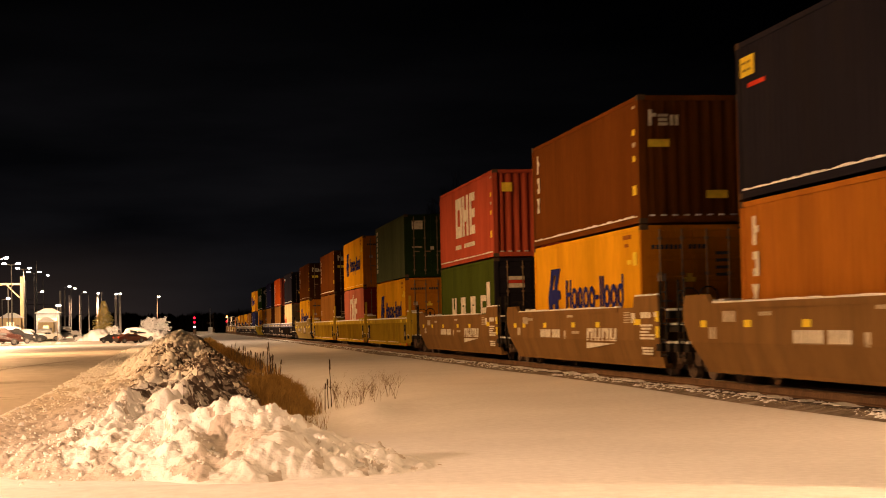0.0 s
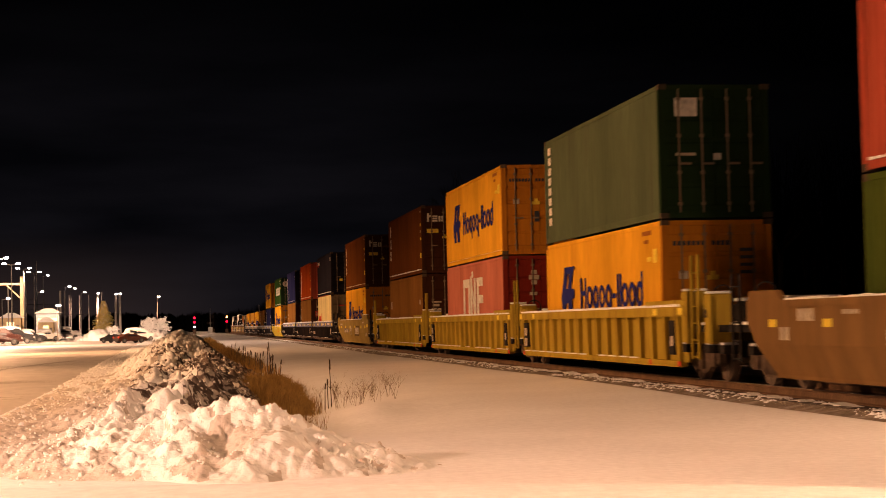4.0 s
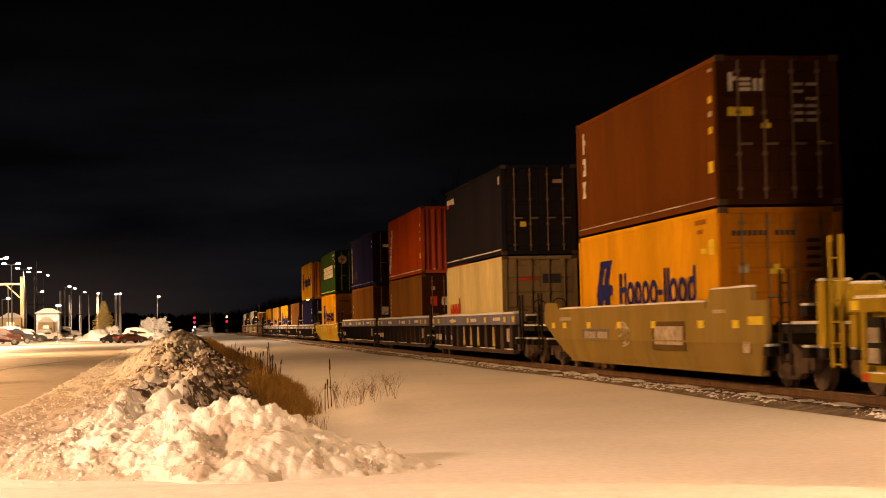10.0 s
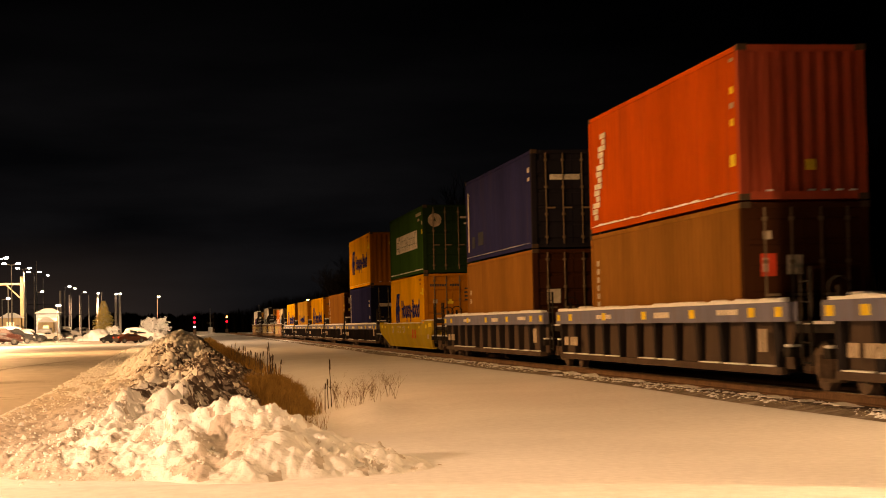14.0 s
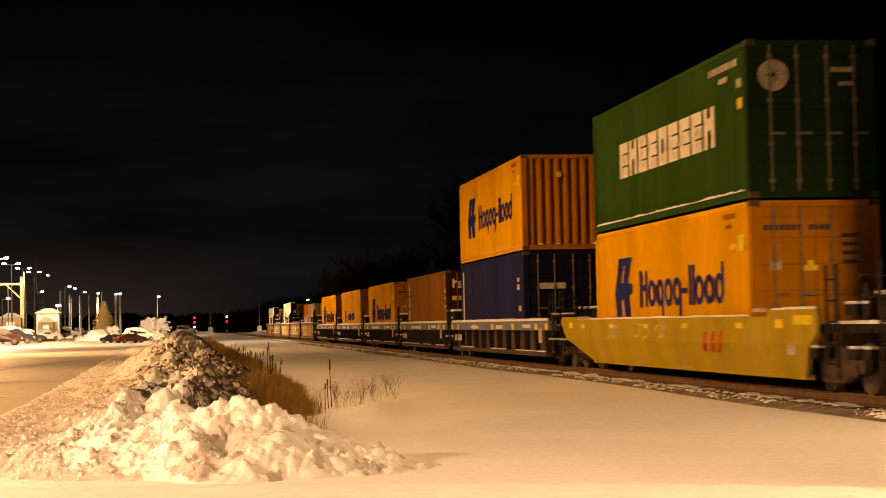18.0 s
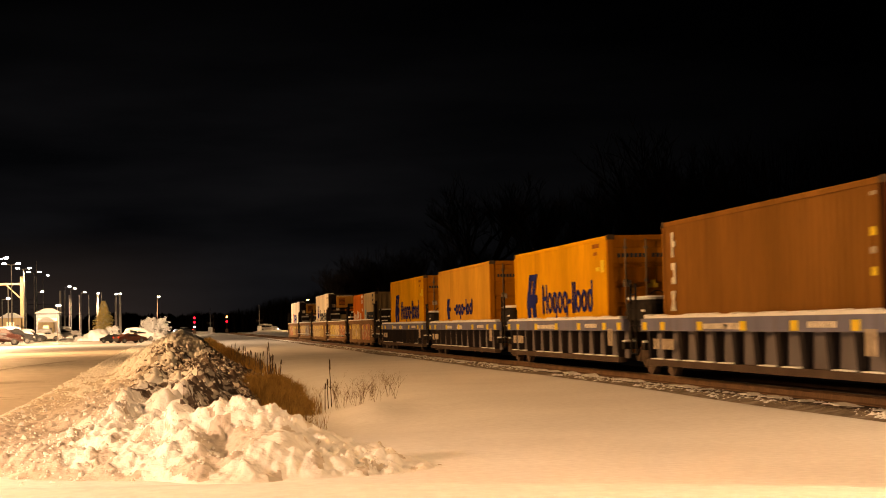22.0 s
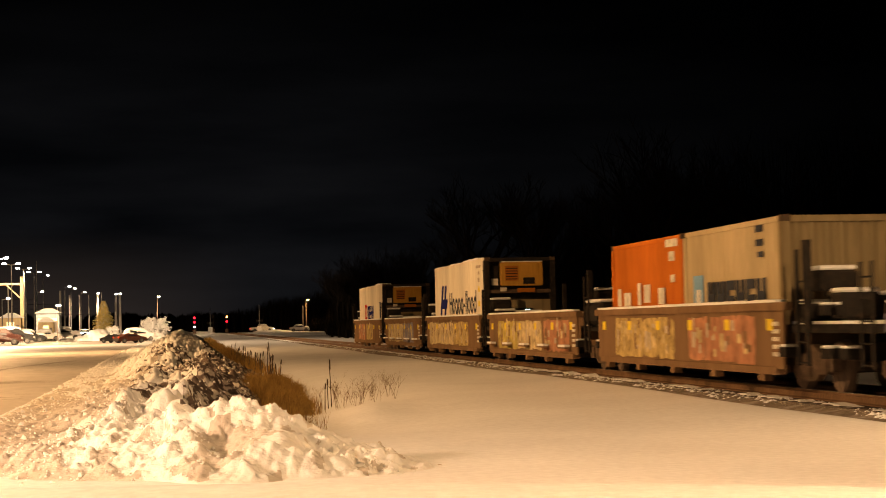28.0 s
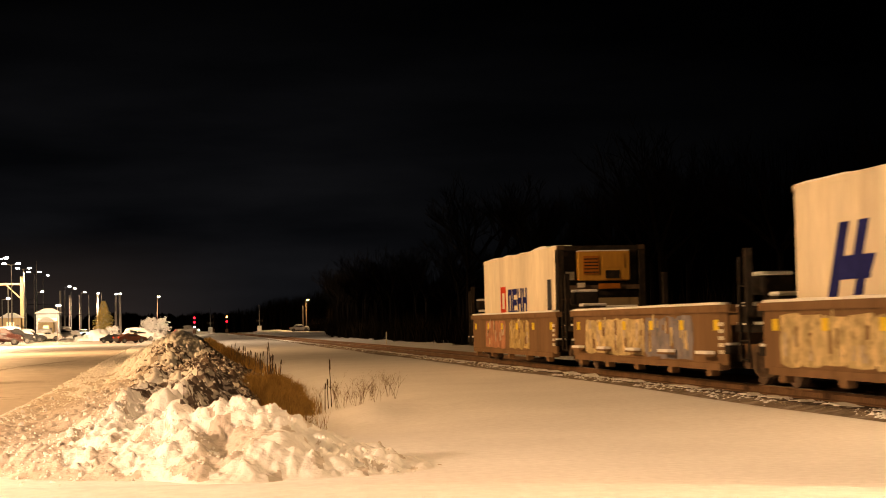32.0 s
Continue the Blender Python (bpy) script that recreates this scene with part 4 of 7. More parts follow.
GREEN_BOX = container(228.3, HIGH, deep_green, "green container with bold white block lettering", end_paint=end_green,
          marks=[("lettering", white_mark, word(9.5, 1.13, 0.80, "EnEEoEEEn", 0.30, 7.6)), ("small_text", dim_mark, [(0.60 + 0.26 * i, 2.50, 0.18, 0.13) for i in range(7)] + [(0.35, 2.08, 0.26, 0.16), (1.2, 2.28, 0.5, 0.10)]), ("label_plate", yellow_mark, [(0.32, 1.68, 0.26, 0.20)])],
          end_marks=[("sign_plate", dim_mark, 1.6, 2.3, 0.4, 0.09), ("sign_plate", dim_mark, 1.75, 2.05, 0.3, 0.07)], snowed=0.85)
_bm = bmesh.new()
tube(_bm, (-0.72, 0.022, 2.24), (-0.72, 0.004, 2.24), 0.29, seg=20)
_disc = part("round_emblem", _bm, dim_mark, GREEN_BOX, "pale round emblem")
_bm = bmesh.new()
for _k in range(4):
    _a = math.pi * _k / 4
    tube(_bm, (-0.72 - 0.13 * math.cos(_a), 0.002, 2.24 - 0.13 * math.sin(_a)), (-0.72 + 0.13 * math.cos(_a), 0.002, 2.24 + 0.13 * math.sin(_a)), 0.014, seg=4)
part("star", _bm, end_green, _disc)
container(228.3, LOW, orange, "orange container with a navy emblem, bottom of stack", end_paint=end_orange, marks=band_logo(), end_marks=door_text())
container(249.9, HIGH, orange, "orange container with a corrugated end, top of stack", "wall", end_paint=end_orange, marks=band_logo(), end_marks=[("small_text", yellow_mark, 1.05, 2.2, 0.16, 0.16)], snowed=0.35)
container(249.9, LOW, navy, "blue container with a white upright stripe", end_paint=end_navy,
          marks=[("stripe", white_mark, [(11.5, 0.5, 0.18, 2.1)]), ("small_text", white_mark, [(0.8, 2.0, 0.3, 0.12), (0.8, 1.75, 0.3, 0.16), (0.6, 1.1, 0.3, 0.16)])],
          end_marks=[("sign_plate", white_mark, 0.42, 1.75, 0.85, 0.18)])
SINGLE = LOW - 0.06
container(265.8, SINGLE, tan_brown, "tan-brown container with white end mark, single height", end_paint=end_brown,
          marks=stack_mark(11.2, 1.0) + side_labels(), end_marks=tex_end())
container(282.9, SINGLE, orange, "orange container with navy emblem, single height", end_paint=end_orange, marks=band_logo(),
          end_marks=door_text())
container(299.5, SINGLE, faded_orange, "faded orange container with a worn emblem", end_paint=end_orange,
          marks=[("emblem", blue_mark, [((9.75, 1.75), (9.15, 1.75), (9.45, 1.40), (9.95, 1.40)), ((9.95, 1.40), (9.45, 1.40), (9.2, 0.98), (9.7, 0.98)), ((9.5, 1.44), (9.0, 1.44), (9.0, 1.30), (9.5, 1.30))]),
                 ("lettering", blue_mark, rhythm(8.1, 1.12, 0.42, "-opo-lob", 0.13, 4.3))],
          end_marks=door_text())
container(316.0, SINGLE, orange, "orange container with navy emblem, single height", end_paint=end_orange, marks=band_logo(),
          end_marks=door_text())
container(335.35, SINGLE, beige, "short beige container with a blue patch", "wall", 6.058, 2.591, end_paint=end_beige,
          marks=[("emblem", sky_mark, [(4.70, 0.95, 0.66, 0.73)]), ("patch", white_mark, [(4.82, 1.0, 0.4, 0.4)]), ("lettering", dark_mark, word(4.4, 0.78, 0.75, "nnEnEn", 0.24, 3.6)), ("small_text", dark_mark, [(1.0, 2.35, 0.4, 0.12), (1.0, 2.1, 0.4, 0.12), (1.0, 1.9, 0.3, 0.1)])])
container(341.5, SINGLE, coral, "short orange-red container with chalky marks", "wall", 6.058, 2.591,
          marks=[("lettering", white_mark, [(5.2, 1.15, 0.3, 0.4), (4.3, 1.15, 0.6, 0.3), (3.4, 1.15, 0.25, 0.5), (2.6, 1.2, 0.5, 0.4), (1.4, 1.15, 0.5, 0.35)]),
                 ("small_text", white_mark, [(0.35, 2.35, 0.9, 0.16), (0.6, 2.05, 0.4, 0.2), (0.6, 1.6, 0.3, 0.16)])])


def reefer(s, z, label, marks):
    """White refrigerated container with its machinery in the near end."""
    c = thing("refrigerated_container", label, "container", pose(TRACK_X, s, z), "containers on the train")
    L, H, hw = 12.19, 2.896, CW / 2
    for x, o in ((-hw, 1), (hw, -1)):
        bm = bmesh.new()
        wave(bm, (x, 0.45), (x, L - 0.1), (-o, 0), 0.16, H - 0.1, 0.25, 0.012)
        part("side_panel", bm, white_pnt, c)
        part("bottom_rail", boxes((min(x, x + o * 0.09) - 0.004, max(x, x + o * 0.09), 0.05, L - 0.05, 0.02, 0.155)), frame_grey, c)
        part("top_rail", boxes((min(x, x + o * 0.09), max(x, x + o * 0.09), 0.05, L - 0.05, H - 0.1, H - 0.01)), white_pnt, c)
    bm = bmesh.new()
    soft_box(bm, -hw + 0.05, hw - 0.05, 0.4, L - 0.05, H - 0.06, H - 0.012, 0.01)
    part("roof", bm, white_pnt, c)
    part("rear_door", boxes((-hw + 0.07, hw - 0.07, L - 0.1, L - 0.03, 0.16, H - 0.1)), white_pnt, c)
    part("bulkhead", boxes((-hw + 0.065, hw - 0.065, 0.4, 0.46, 0.16, H - 0.1)), black_steel, c)
    for x in (-hw, hw - 0.16):
        part("corner_post", boxes((x, x + 0.16, 0, 0.2, 0.12, H - 0.12)), black_steel, c)
        for zz in (0.0, H - 0.118):
            for y in (0.0, L - 0.162):
                piece("corner_casting", CASTING, c, pose(x if x < 0 else hw - 0.178, y, zz))
    part("end_header", boxes((-hw + 0.18, hw - 0.18, 0.02, 0.2, H - 0.14, H - 0.012)), black_steel, c)
    bm = bmesh.new()
    soft_box(bm, -hw + 0.56, hw - 0.42, -0.02, 0.4, H - 0.98, H - 0.17, 0.03)
    unit = part("cooling_unit", bm, unit_ochre, c, "ochre casing of the cooling unit")
    part("access_cover", boxes((-0.52, -0.08, -0.045, -0.021, H - 0.80, H - 0.30)), rust_brown, unit)
    part("access_cover", boxes((0.02, 0.62, -0.045, -0.021, H - 0.62, H - 0.24)), unit_ochre, unit)
    part("fan_grille", boxes((0.10, 0.50, -0.040, -0.021, H - 0.92, H - 0.70)), black_steel, unit)
    for i in range(5):
        part("louvre", boxes((-0.50, -0.10, -0.052, -0.046, H - 0.76 + 0.09 * i, H - 0.73 + 0.09 * i)), black_steel, unit)
    part("snow", boxes((-hw + 0.58, hw - 0.44, 0.0, 0.38, H - 0.169, H - 0.14)), snow_cap, unit, "thin snow on the casing")
    part("data_plate", boxes((-hw + 0.52, -hw + 0.74, -0.03, -0.01, H - 1.16, H - 1.03)), white_mark, c)
    part("data_plate", boxes((-0.1, 0.5, -0.02, 0.0, H - 1.2, H - 1.06)), rust_brown, c)
    part("fan_box", boxes((-hw + 0.2, -hw + 0.48, 0.15, 0.4, H - 1.1, H - 0.3)), black_steel, c)
    part("warning_sign", boxes((-hw + 0.24, -hw + 0.48, 0.13, 0.15, H - 0.95, H - 0.72)), white_mark, c)
    part("crossbar", boxes((-hw + 0.16, hw - 0.16, 0.05, 0.14, H - 1.22, H - 1.1)), truck_steel, c)
    part("lower_panel", boxes((-hw + 0.16, hw - 0.16, 0.2, 0.3, 0.3, 1.45)), end_beige, c)
    part("compressor_bay", boxes((-0.35, 0.45, 0.16, 0.21, 0.5, 1.15)), black_steel, c)
    part("indicator_light", boxes((0.18, 0.34, 0.14, 0.17, 1.0, 1.12)), glow("indicator_glow", (0.6, 1.0, 0.85), 3.0), c, "lit display")
    bm = bmesh.new()
    strip(bm, -hw + 0.02, -hw + 0.5, [0.5 + 0.29 * i for i in range(41)], H - 0.02, [0.022 + 0.085 * max(0.0, 0.25 + fbm(i * 0.22, s, 3.0, 2)) * (1.2 - i / 41) for i in range(41)])
    part("snow", bm, snow_cap, c, "thin rim of snow")
    put_marks(c, marks)
    MOVERS.append((c, s, TRACK_X, z))


reefer(365.6, SINGLE + 0.14, "white refrigerated container with navy emblem",
       [("emblem", blue_mark, [((10.02, 2.15), (9.62, 2.15), (10.28, 0.85), (10.68, 0.85)), ((9.22, 2.15), (8.82, 2.15), (9.20, 1.40), (9.60, 1.40)), ((9.30, 1.40), (8.94, 1.40), (9.24, 0.85), (9.60, 0.85)),
                               ((9.86, 1.62), (8.60, 1.62), (8.86, 1.25), (10.06, 1.25))]),
        ("lettering", dark_mark, rhythm(8.1, 1.02, 0.60, "Topop-lloob", 0.125, 6.35)), ("small_text", dim_mark, [(0.9 + 0.15 * i, 2.58, 0.11, 0.10) for i in range(6)] + [(1.1, 2.36, 0.3, 0.1), (1.1, 2.1, 0.3, 0.14)]),
        ("label_plate", yellow_mark, [(1.1, 1.75, 0.28, 0.2), (1.1, 1.25, 0.3, 0.2)])])
reefer(396.7, SINGLE, "white refrigerated container with red and navy mark",
       [("emblem", red_mark, hollow(8.0, 1.05, 0.9, 0.9, 0.2)), ("lettering", blue_mark, word(7.6, 1.0, 0.85, "oEnn", 0.22, 3.2)), ("small_text", dark_mark, [(1.0, 1.1, 0.5, 0.9)])])


# ---------------------------------------------------------------- well cars
car_brown = paint("brown_railcar_paint", (0.205, 0.116, 0.044), (0.13, 0.078, 0.036), 0.45)
car_tan = paint("dusty_tan_railcar_paint", (0.275, 0.195, 0.056), (0.31, 0.24, 0.12), 0.5)
car_yellow = paint("yellow_railcar_paint", (0.40, 0.292, 0.028), (0.38, 0.29, 0.11), 0.6)
car_yellow_dirty = paint("dirty_yellow_railcar_paint", (0.375, 0.265, 0.028), (0.18, 0.098, 0.02), 0.6)
# Shadow wedges between the band cars' panels, put into the rib paint.
rib_shadow = paint("rib_shadow_paint", (0.030, 0.026, 0.028), DUST, 0.3)
car_blue = paint("blue_grey_railcar_paint", (0.18, 0.185, 0.27), (0.16, 0.12, 0.10), 0.5)
car_grey = paint("grey_ribbed_railcar_paint", (0.09, 0.066, 0.052), (0.07, 0.05, 0.04), 0.5)
car_pale = paint("pale_grey_railcar_paint", (0.17, 0.155, 0.165), (0.10, 0.075, 0.06), 0.5)
car_graf = paint("purple_brown_railcar_paint", (0.21, 0.132, 0.076), (0.13, 0.085, 0.055), 0.45)

HALF = 1.47
TOP, FOOT = 1.50, 0.27     # sill heights above the rail


def wheel_mesh():
    bm = bmesh.new()
    for x in (-0.7525, 0.7525):
        o = 1 if x > 0 else -1
        tube(bm, (x - 0.055, 0, 0), (x + 0.055, 0, 0), 0.42, seg=24)
        tube(bm, (x - o * 0.085, 0, 0), (x - o * 0.055, 0, 0), 0.448, seg=24)
        tube(bm, (x + o * 0.055, 0, 0), (x + o * 0.075, 0, 0), 0.34, 0.36, seg=24)
        tube(bm, (x + o * 0.075, 0, 0), (x + o * 0.16, 0, 0), 0.10, seg=12)
        for k in range(5):
            a = 2 * math.pi * k / 5
            tube(bm, (x + o * 0.07, 0.2 * math.cos(a), 0.2 * math.sin(a)), (x + o * 0.085, 0.2 * math.cos(a), 0.2 * math.sin(a)), 0.035, seg=6)
    tube(bm, (-0.7, 0, 0), (0.7, 0, 0), 0.08, seg=10)
    return mesh_of("wheelset", bm, wheel_steel)


def side_frame_mesh():
    bm = bmesh.new()
    out = [(-1.25, 0.34), (-1.25, 0.56), (-0.75, 0.62), (-0.35, 0.78), (0.35, 0.78), (0.75, 0.62), (1.25, 0.56), (1.25, 0.34), (0.75, 0.36), (0.42, 0.18), (-0.42, 0.18), (-0.75, 0.36)]
    plate(bm, out, -0.07, 0.07)
    for y in (-0.88, 0.88):
        box(bm, -0.11, 0.11, y - 0.17, y + 0.17, 0.30, 0.58)
    for i in range(3):
        tube(bm, (-0.09, -0.2 + 0.2 * i, 0.24), (-0.09, -0.2 + 0.2 * i, 0.62), 0.075, seg=8)
    return mesh_of("side_frame", bm, truck_steel)


WHEELSET, SIDE_FRAME = wheel_mesh(), side_frame_mesh()
SPINNERS = {1: [], -1: []}


def bogie(car, y):
    b = new("bogie", mesh_of("bogie", boxes((-1.05, 1.05, -0.22, 0.22, 0.42, 0.78)), truck_steel))
    b.parent, b.matrix_basis = car, pose(0, y, 0)
    for x in (-0.99, 0.99):
        piece("side_frame", SIDE_FRAME, b, pose(x, 0, 0))
    for k in (1, -1):
        w = piece("wheelset", WHEELSET, b, pose(0, 0.88 * k, 0.42))
        SPINNERS[k].append(w)
    part("brake_beam", boxes((-0.9, 0.9, 0.34, 0.40, 0.3, 0.38), (-0.9, 0.9, -0.40, -0.34, 0.3, 0.38)), truck_steel, b)


# Smooth well sides: sill height, rise of the end plates, where the near plate begins and ends, the slanted corners (near and far, at the crease and at the foot).
SIDES = {0: (1.52, 0.24, 0.0, 2.0, 0.02, 0.12, 0.45, 1.10), 1: (1.55, 0.24, 0.75, 3.3, 0.12, 0.80, 1.25, 2.60), 2: (1.26, 0.11, 0.0, 2.2, 0.30, 0.90, 0.60, 3.00)}


def side_outline(y0, y1, crease, style):
    """Outline of the upper part of a smooth well side, with raised end plates."""
    top, rise, a, b, near, _, far, _ = SIDES[style]
    return [(y0 + near, crease), (y0, crease + 0.18), (y0, top), (y0 + a + 0.02, top), (y0 + a + 0.06, top + rise), (y0 + b, top + rise), (y0 + b + 0.12, top + 0.02), (y0 + b + 0.14, top),
            (y1 - 1.9, top), (y1 - 1.55, top + rise * 0.8), (y1 - 0.15, top + rise * 0.8), (y1, top), (y1, crease + 0.4), (y1 - far, crease)]


RNG = random.Random(4)
dark_tan = paint("dark_tan_panel_paint", (0.13, 0.085, 0.03), DUST, 0.3)


def scrawl(panel, x, ya, yb, za, zb, n):
    """Thin chalky loops sprayed on a well side."""
    rng = random.Random(int(ya * 10) + n)
    for i in range(n):
        y, z = rng.uniform(ya, yb - 0.5), rng.uniform(za, zb - 0.3)
        w, h = rng.uniform(0.4, 0.8), rng.uniform(0.25, zb - z)
        bm = bmesh.new()
        for k in range(11):
            a, b = (2 * math.pi * (k + q) / 14 for q in (0, 1))
            (y1, z1), (y2, z2) = ((y + w / 2 * (1 + math.cos(t)), z + h / 2 * (1 + math.sin(t))) for t in (a, b))
            plate(bm, [(y1, z1 - 0.02), (y2, z2 - 0.02), (y2, z2 + 0.02), (y1, z1 + 0.02)], x + 0.001 * (i % 4), x + 0.010)
        part("graffiti_stroke", bm, dim_mark, panel)


def reflectors(panel, x, ys, z, w=0.32, h=0.17, m=None):
    for y in ys:
        part("reflector", boxes((x, x + 0.012, y - w / 2, y + w / 2, z, z + h)), m or yellow_mark, panel)


def texts(panel, x, rows, m=None):
    for y, z, w, h in rows:
        bm = bmesh.new()
        n = max(1, round(w / 0.2))
        for i in range(n):
            a = y + w * i / n
            box(bm, x, x + 0.01, a, a + w / n * 0.72, z, z + h)
        part("stencil_text", bm, m or dim_mark, panel)


def well(car, kind, y0, y1, m, style=0, top=TOP):
    """One well: near and far side, floor, two bulkheads and two end platforms, in the car's space."""
    for side in (-1, 1):
        xo = side * HALF
        ins = lambda d: (min(xo, xo - side * d), max(xo, xo - side * d))
        if kind == "smooth":
            crease = FOOT + 0.52
            top, _, _, _, _, near_foot, _, far_foot = SIDES[style]
            bm = bmesh.new()
            plate(bm, side_outline(y0, y1, crease, style), *ins(0.10))
            p = part("side_wall", bm, m, car)
            bm = bmesh.new()
            plate(bm, [(y0 + near_foot, FOOT), (y0 + SIDES[style][4], crease), (y1 - SIDES[style][6], crease), (y1 - far_foot, FOOT)], *ins(0.08))
            for v in bm.verts:
                v.co.x -= side * (crease - v.co.z) * 0.30
            part("lower_panel", bm, m, p)
            part("top_chord", boxes((*(lambda a: (a[0] - (0.03 if side < 0 else 0), a[1] + (0.03 if side > 0 else 0)))(ins(0.12)), y0 + 3.5, y1 - 1.92, top - 0.10, top + 0.012)), m, p)
            part("bottom_chord", boxes((*(lambda a: (min(a), max(a)))((xo - side * 0.16, xo - side * 0.32)), y0 + near_foot, y1 - far_foot, FOOT - 0.06, FOOT + 0.04)), m, p)
            part("crease", boxes((xo - 0.012, xo + 0.012, y0 + 0.3, y1 - 1.4, crease - 0.005, crease + 0.03)), m, p)
            for ya, yb, zz in ((y0 + 3.6, y1 - 2.0, top + 0.013), (y0 + SIDES[style][2] + 0.1, y0 + SIDES[style][3] - 0.1, top + SIDES[style][1] + 0.001)):
                bm = bmesh.new()
                n = max(6, round((yb - ya) / 0.25))
                strip(bm, *ins(0.11), [ya + (yb - ya) * i / n for i in range(n + 1)], zz, [0.014 + 0.03 * RNG.random() for i in range(n + 1)])
                part("snow", bm, snow_cap, p, "snow along the sill")
            if side < 0:
                f = xo - 0.012
                if style == 0:
                    reflectors(p, f, [y0 + 5.54, y0 + 8.26, y0 + 11.87, y0 + 14.9, y1 - 1.4], 1.08, 0.36, 0.13)
                    reflectors(p, f, [y0 + 1.75], 1.13, 0.58, 0.13)
                    reflectors(p, f, [y0 + 0.08], 1.20, 0.24, 0.22)
                    reflectors(p, f, [y0 + 0.08], 0.86, 0.24, 0.24)
                    for i in range(4):          # slanted heavy shapes over a wedge
                        a = y0 + 6.72 - 0.79 * i
                        bm = bmesh.new()
                        for q in (((a, 0.76), (a - 0.2, 0.76), (a - 0.26, 1.06), (a - 0.06, 1.06)), ((a - 0.44, 0.76), (a - 0.64, 0.76), (a - 0.70, 1.06), (a - 0.50, 1.06)),
                                  ((a - 0.2, 0.76), (a - 0.44, 0.76), (a - 0.46, 0.84), (a - 0.22, 0.84)) if i % 2 else ((a - 0.25, 0.98), (a - 0.49, 0.98), (a - 0.50, 1.06), (a - 0.26, 1.06))):
                            plate(bm, q, f, f + 0.010)
                        part("heavy_mark", bm, white_mark, p)
                    bm = bmesh.new()
                    plate(bm, [(y0 + 6.74, 0.71), (y0 + 3.79, 0.71), (y0 + 6.74, 0.56)], f, f + 0.010)
                    part("painted_wedge", bm, white_mark, p)
                    texts(p, f, [(y0 + 11.15, 0.80, 1.4, 0.23), (y0 + 9.95, 0.80, 1.0, 0.23), (y0 + 0.62, 1.28, 0.85, 0.13), (y0 + 0.1, 1.30, 0.3, 0.1), (y0 + 1.95, 1.18, 0.36, 0.22)], white_mark)
                    texts(p, f, [(y0 + 9.2, 0.78, 0.3, 0.22), (y0 + 7.6, 0.92, 0.9, 0.07), (y0 + 8.3, 1.34, 0.7, 0.06), (y0 + 13.6, 1.28, 0.7, 0.07), (y1 - 3.4, 1.18, 0.8, 0.2), (y1 - 2.2, 0.86, 0.5, 0.22)])
                    for z, a, b in ((1.10, 0.5, 1.5), (1.03, 0.6, 1.4), (0.96, 0.8, 1.5), (0.89, 0.3, 1.5), (0.82, 0.35, 1.5), (0.61, 0.45, 1.35), (0.55, 0.45, 1.3), (0.49, 0.45, 1.3)):
                        part("stencil_line", boxes((f, f + 0.01, y0 + a, y0 + b, z, z + 0.042)), white_mark, p)
                    for i in range(5):
                        part("stencil_line", boxes((f, f + 0.01, y0 + 2.4, y0 + 2.92, 1.40 - 0.055 * i, 1.425 - 0.055 * i)), dim_mark, p)
                else:
                    reflectors(p, f, [y0 + 1.7, y0 + 3.9, y0 + 7.4, y0 + 10.4, y0 + 13.5, y1 - 2.6, y1 - 1.2], 1.06, 0.36, 0.15)
                    reflectors(p, f, [y0 + 0.55], 1.12, 0.8, 0.15)
                    texts(p, f, [(y0 + 2.3, 1.34, 0.8, 0.07), (y1 - 3.4, 1.26, 1.4, 0.09), (y0 + 0.9, 0.62, 0.4, 0.2)])
                    if style == 1:
                        part("stencil_panel", boxes((f + 0.002, f + 0.010, y0 + 5.0, y0 + 7.5, 0.62, 1.20)), dark_tan, p, "dark framed stencil panel")
                        part("stencil_panel", boxes((f, f + 0.008, y0 + 5.15, y0 + 7.3, 0.72, 1.10)), dim_mark, p)
                        part("stencil_panel", boxes((f + 0.002, f + 0.010, y0 + 11.4, y0 + 14.2, 0.76, 1.04)), car_pale, p, "faded blue-grey number panel")
                        texts(p, f, [(y0 + 11.6, 0.82, 1.0, 0.16), (y0 + 12.8, 0.82, 1.2, 0.16)])
                        scrawl(p, f, y0 + 8.7, y0 + 10.9, 0.42, 1.2, 5)
                    else:
                        for i in range(3):
                            bm = bmesh.new()
                            a = y0 + 6.2 - 0.5 * i
                            plate(bm, [(a, 0.62), (a - 0.16, 0.62), (a - 0.34, 1.0), (a - 0.18, 1.0)], f, f + 0.010)
                            part("slanted_mark", bm, red_mark, p)
                        scrawl(p, f, y0 + 8.0, y0 + 14.0, 0.85, 1.2, 8)
        else:
            chord = {"rib": 0.20, "band": 0.33 if top > 1.4 else 0.27, "flat": 0.14}[kind]
            deep = {"rib": 0.12, "band": 0.17, "flat": 0.05}[kind]
            p = part("side_wall", boxes((*((xo + deep, xo + deep + 0.05) if side < 0 else (xo - deep - 0.05, xo - deep)), y0 + 0.15, y1 - 0.15, FOOT + 0.1, top - 0.02)),
                     m if kind != "band" else car_pale if style == 2 else car_grey, car)
            part("top_chord", boxes((*ins(0.2), y0, y1, top - chord, top)), m, p)
            part("bottom_chord", boxes((*ins(0.2), y0 + 0.5, y1 - 0.5, FOOT, FOOT + 0.13)), m if kind != "band" else car_grey, p)
            bm = bmesh.new()
            n = 60
            strip(bm, *ins(0.17), [y0 + 0.3 + (y1 - y0 - 0.6) * i / n for i in range(n + 1)], top + 0.001, [0.035 + (0.05 if kind == "band" else 0.02) * RNG.random() for i in range(n + 1)])
            part("snow", bm, snow_cap, p, "snow along the sill")
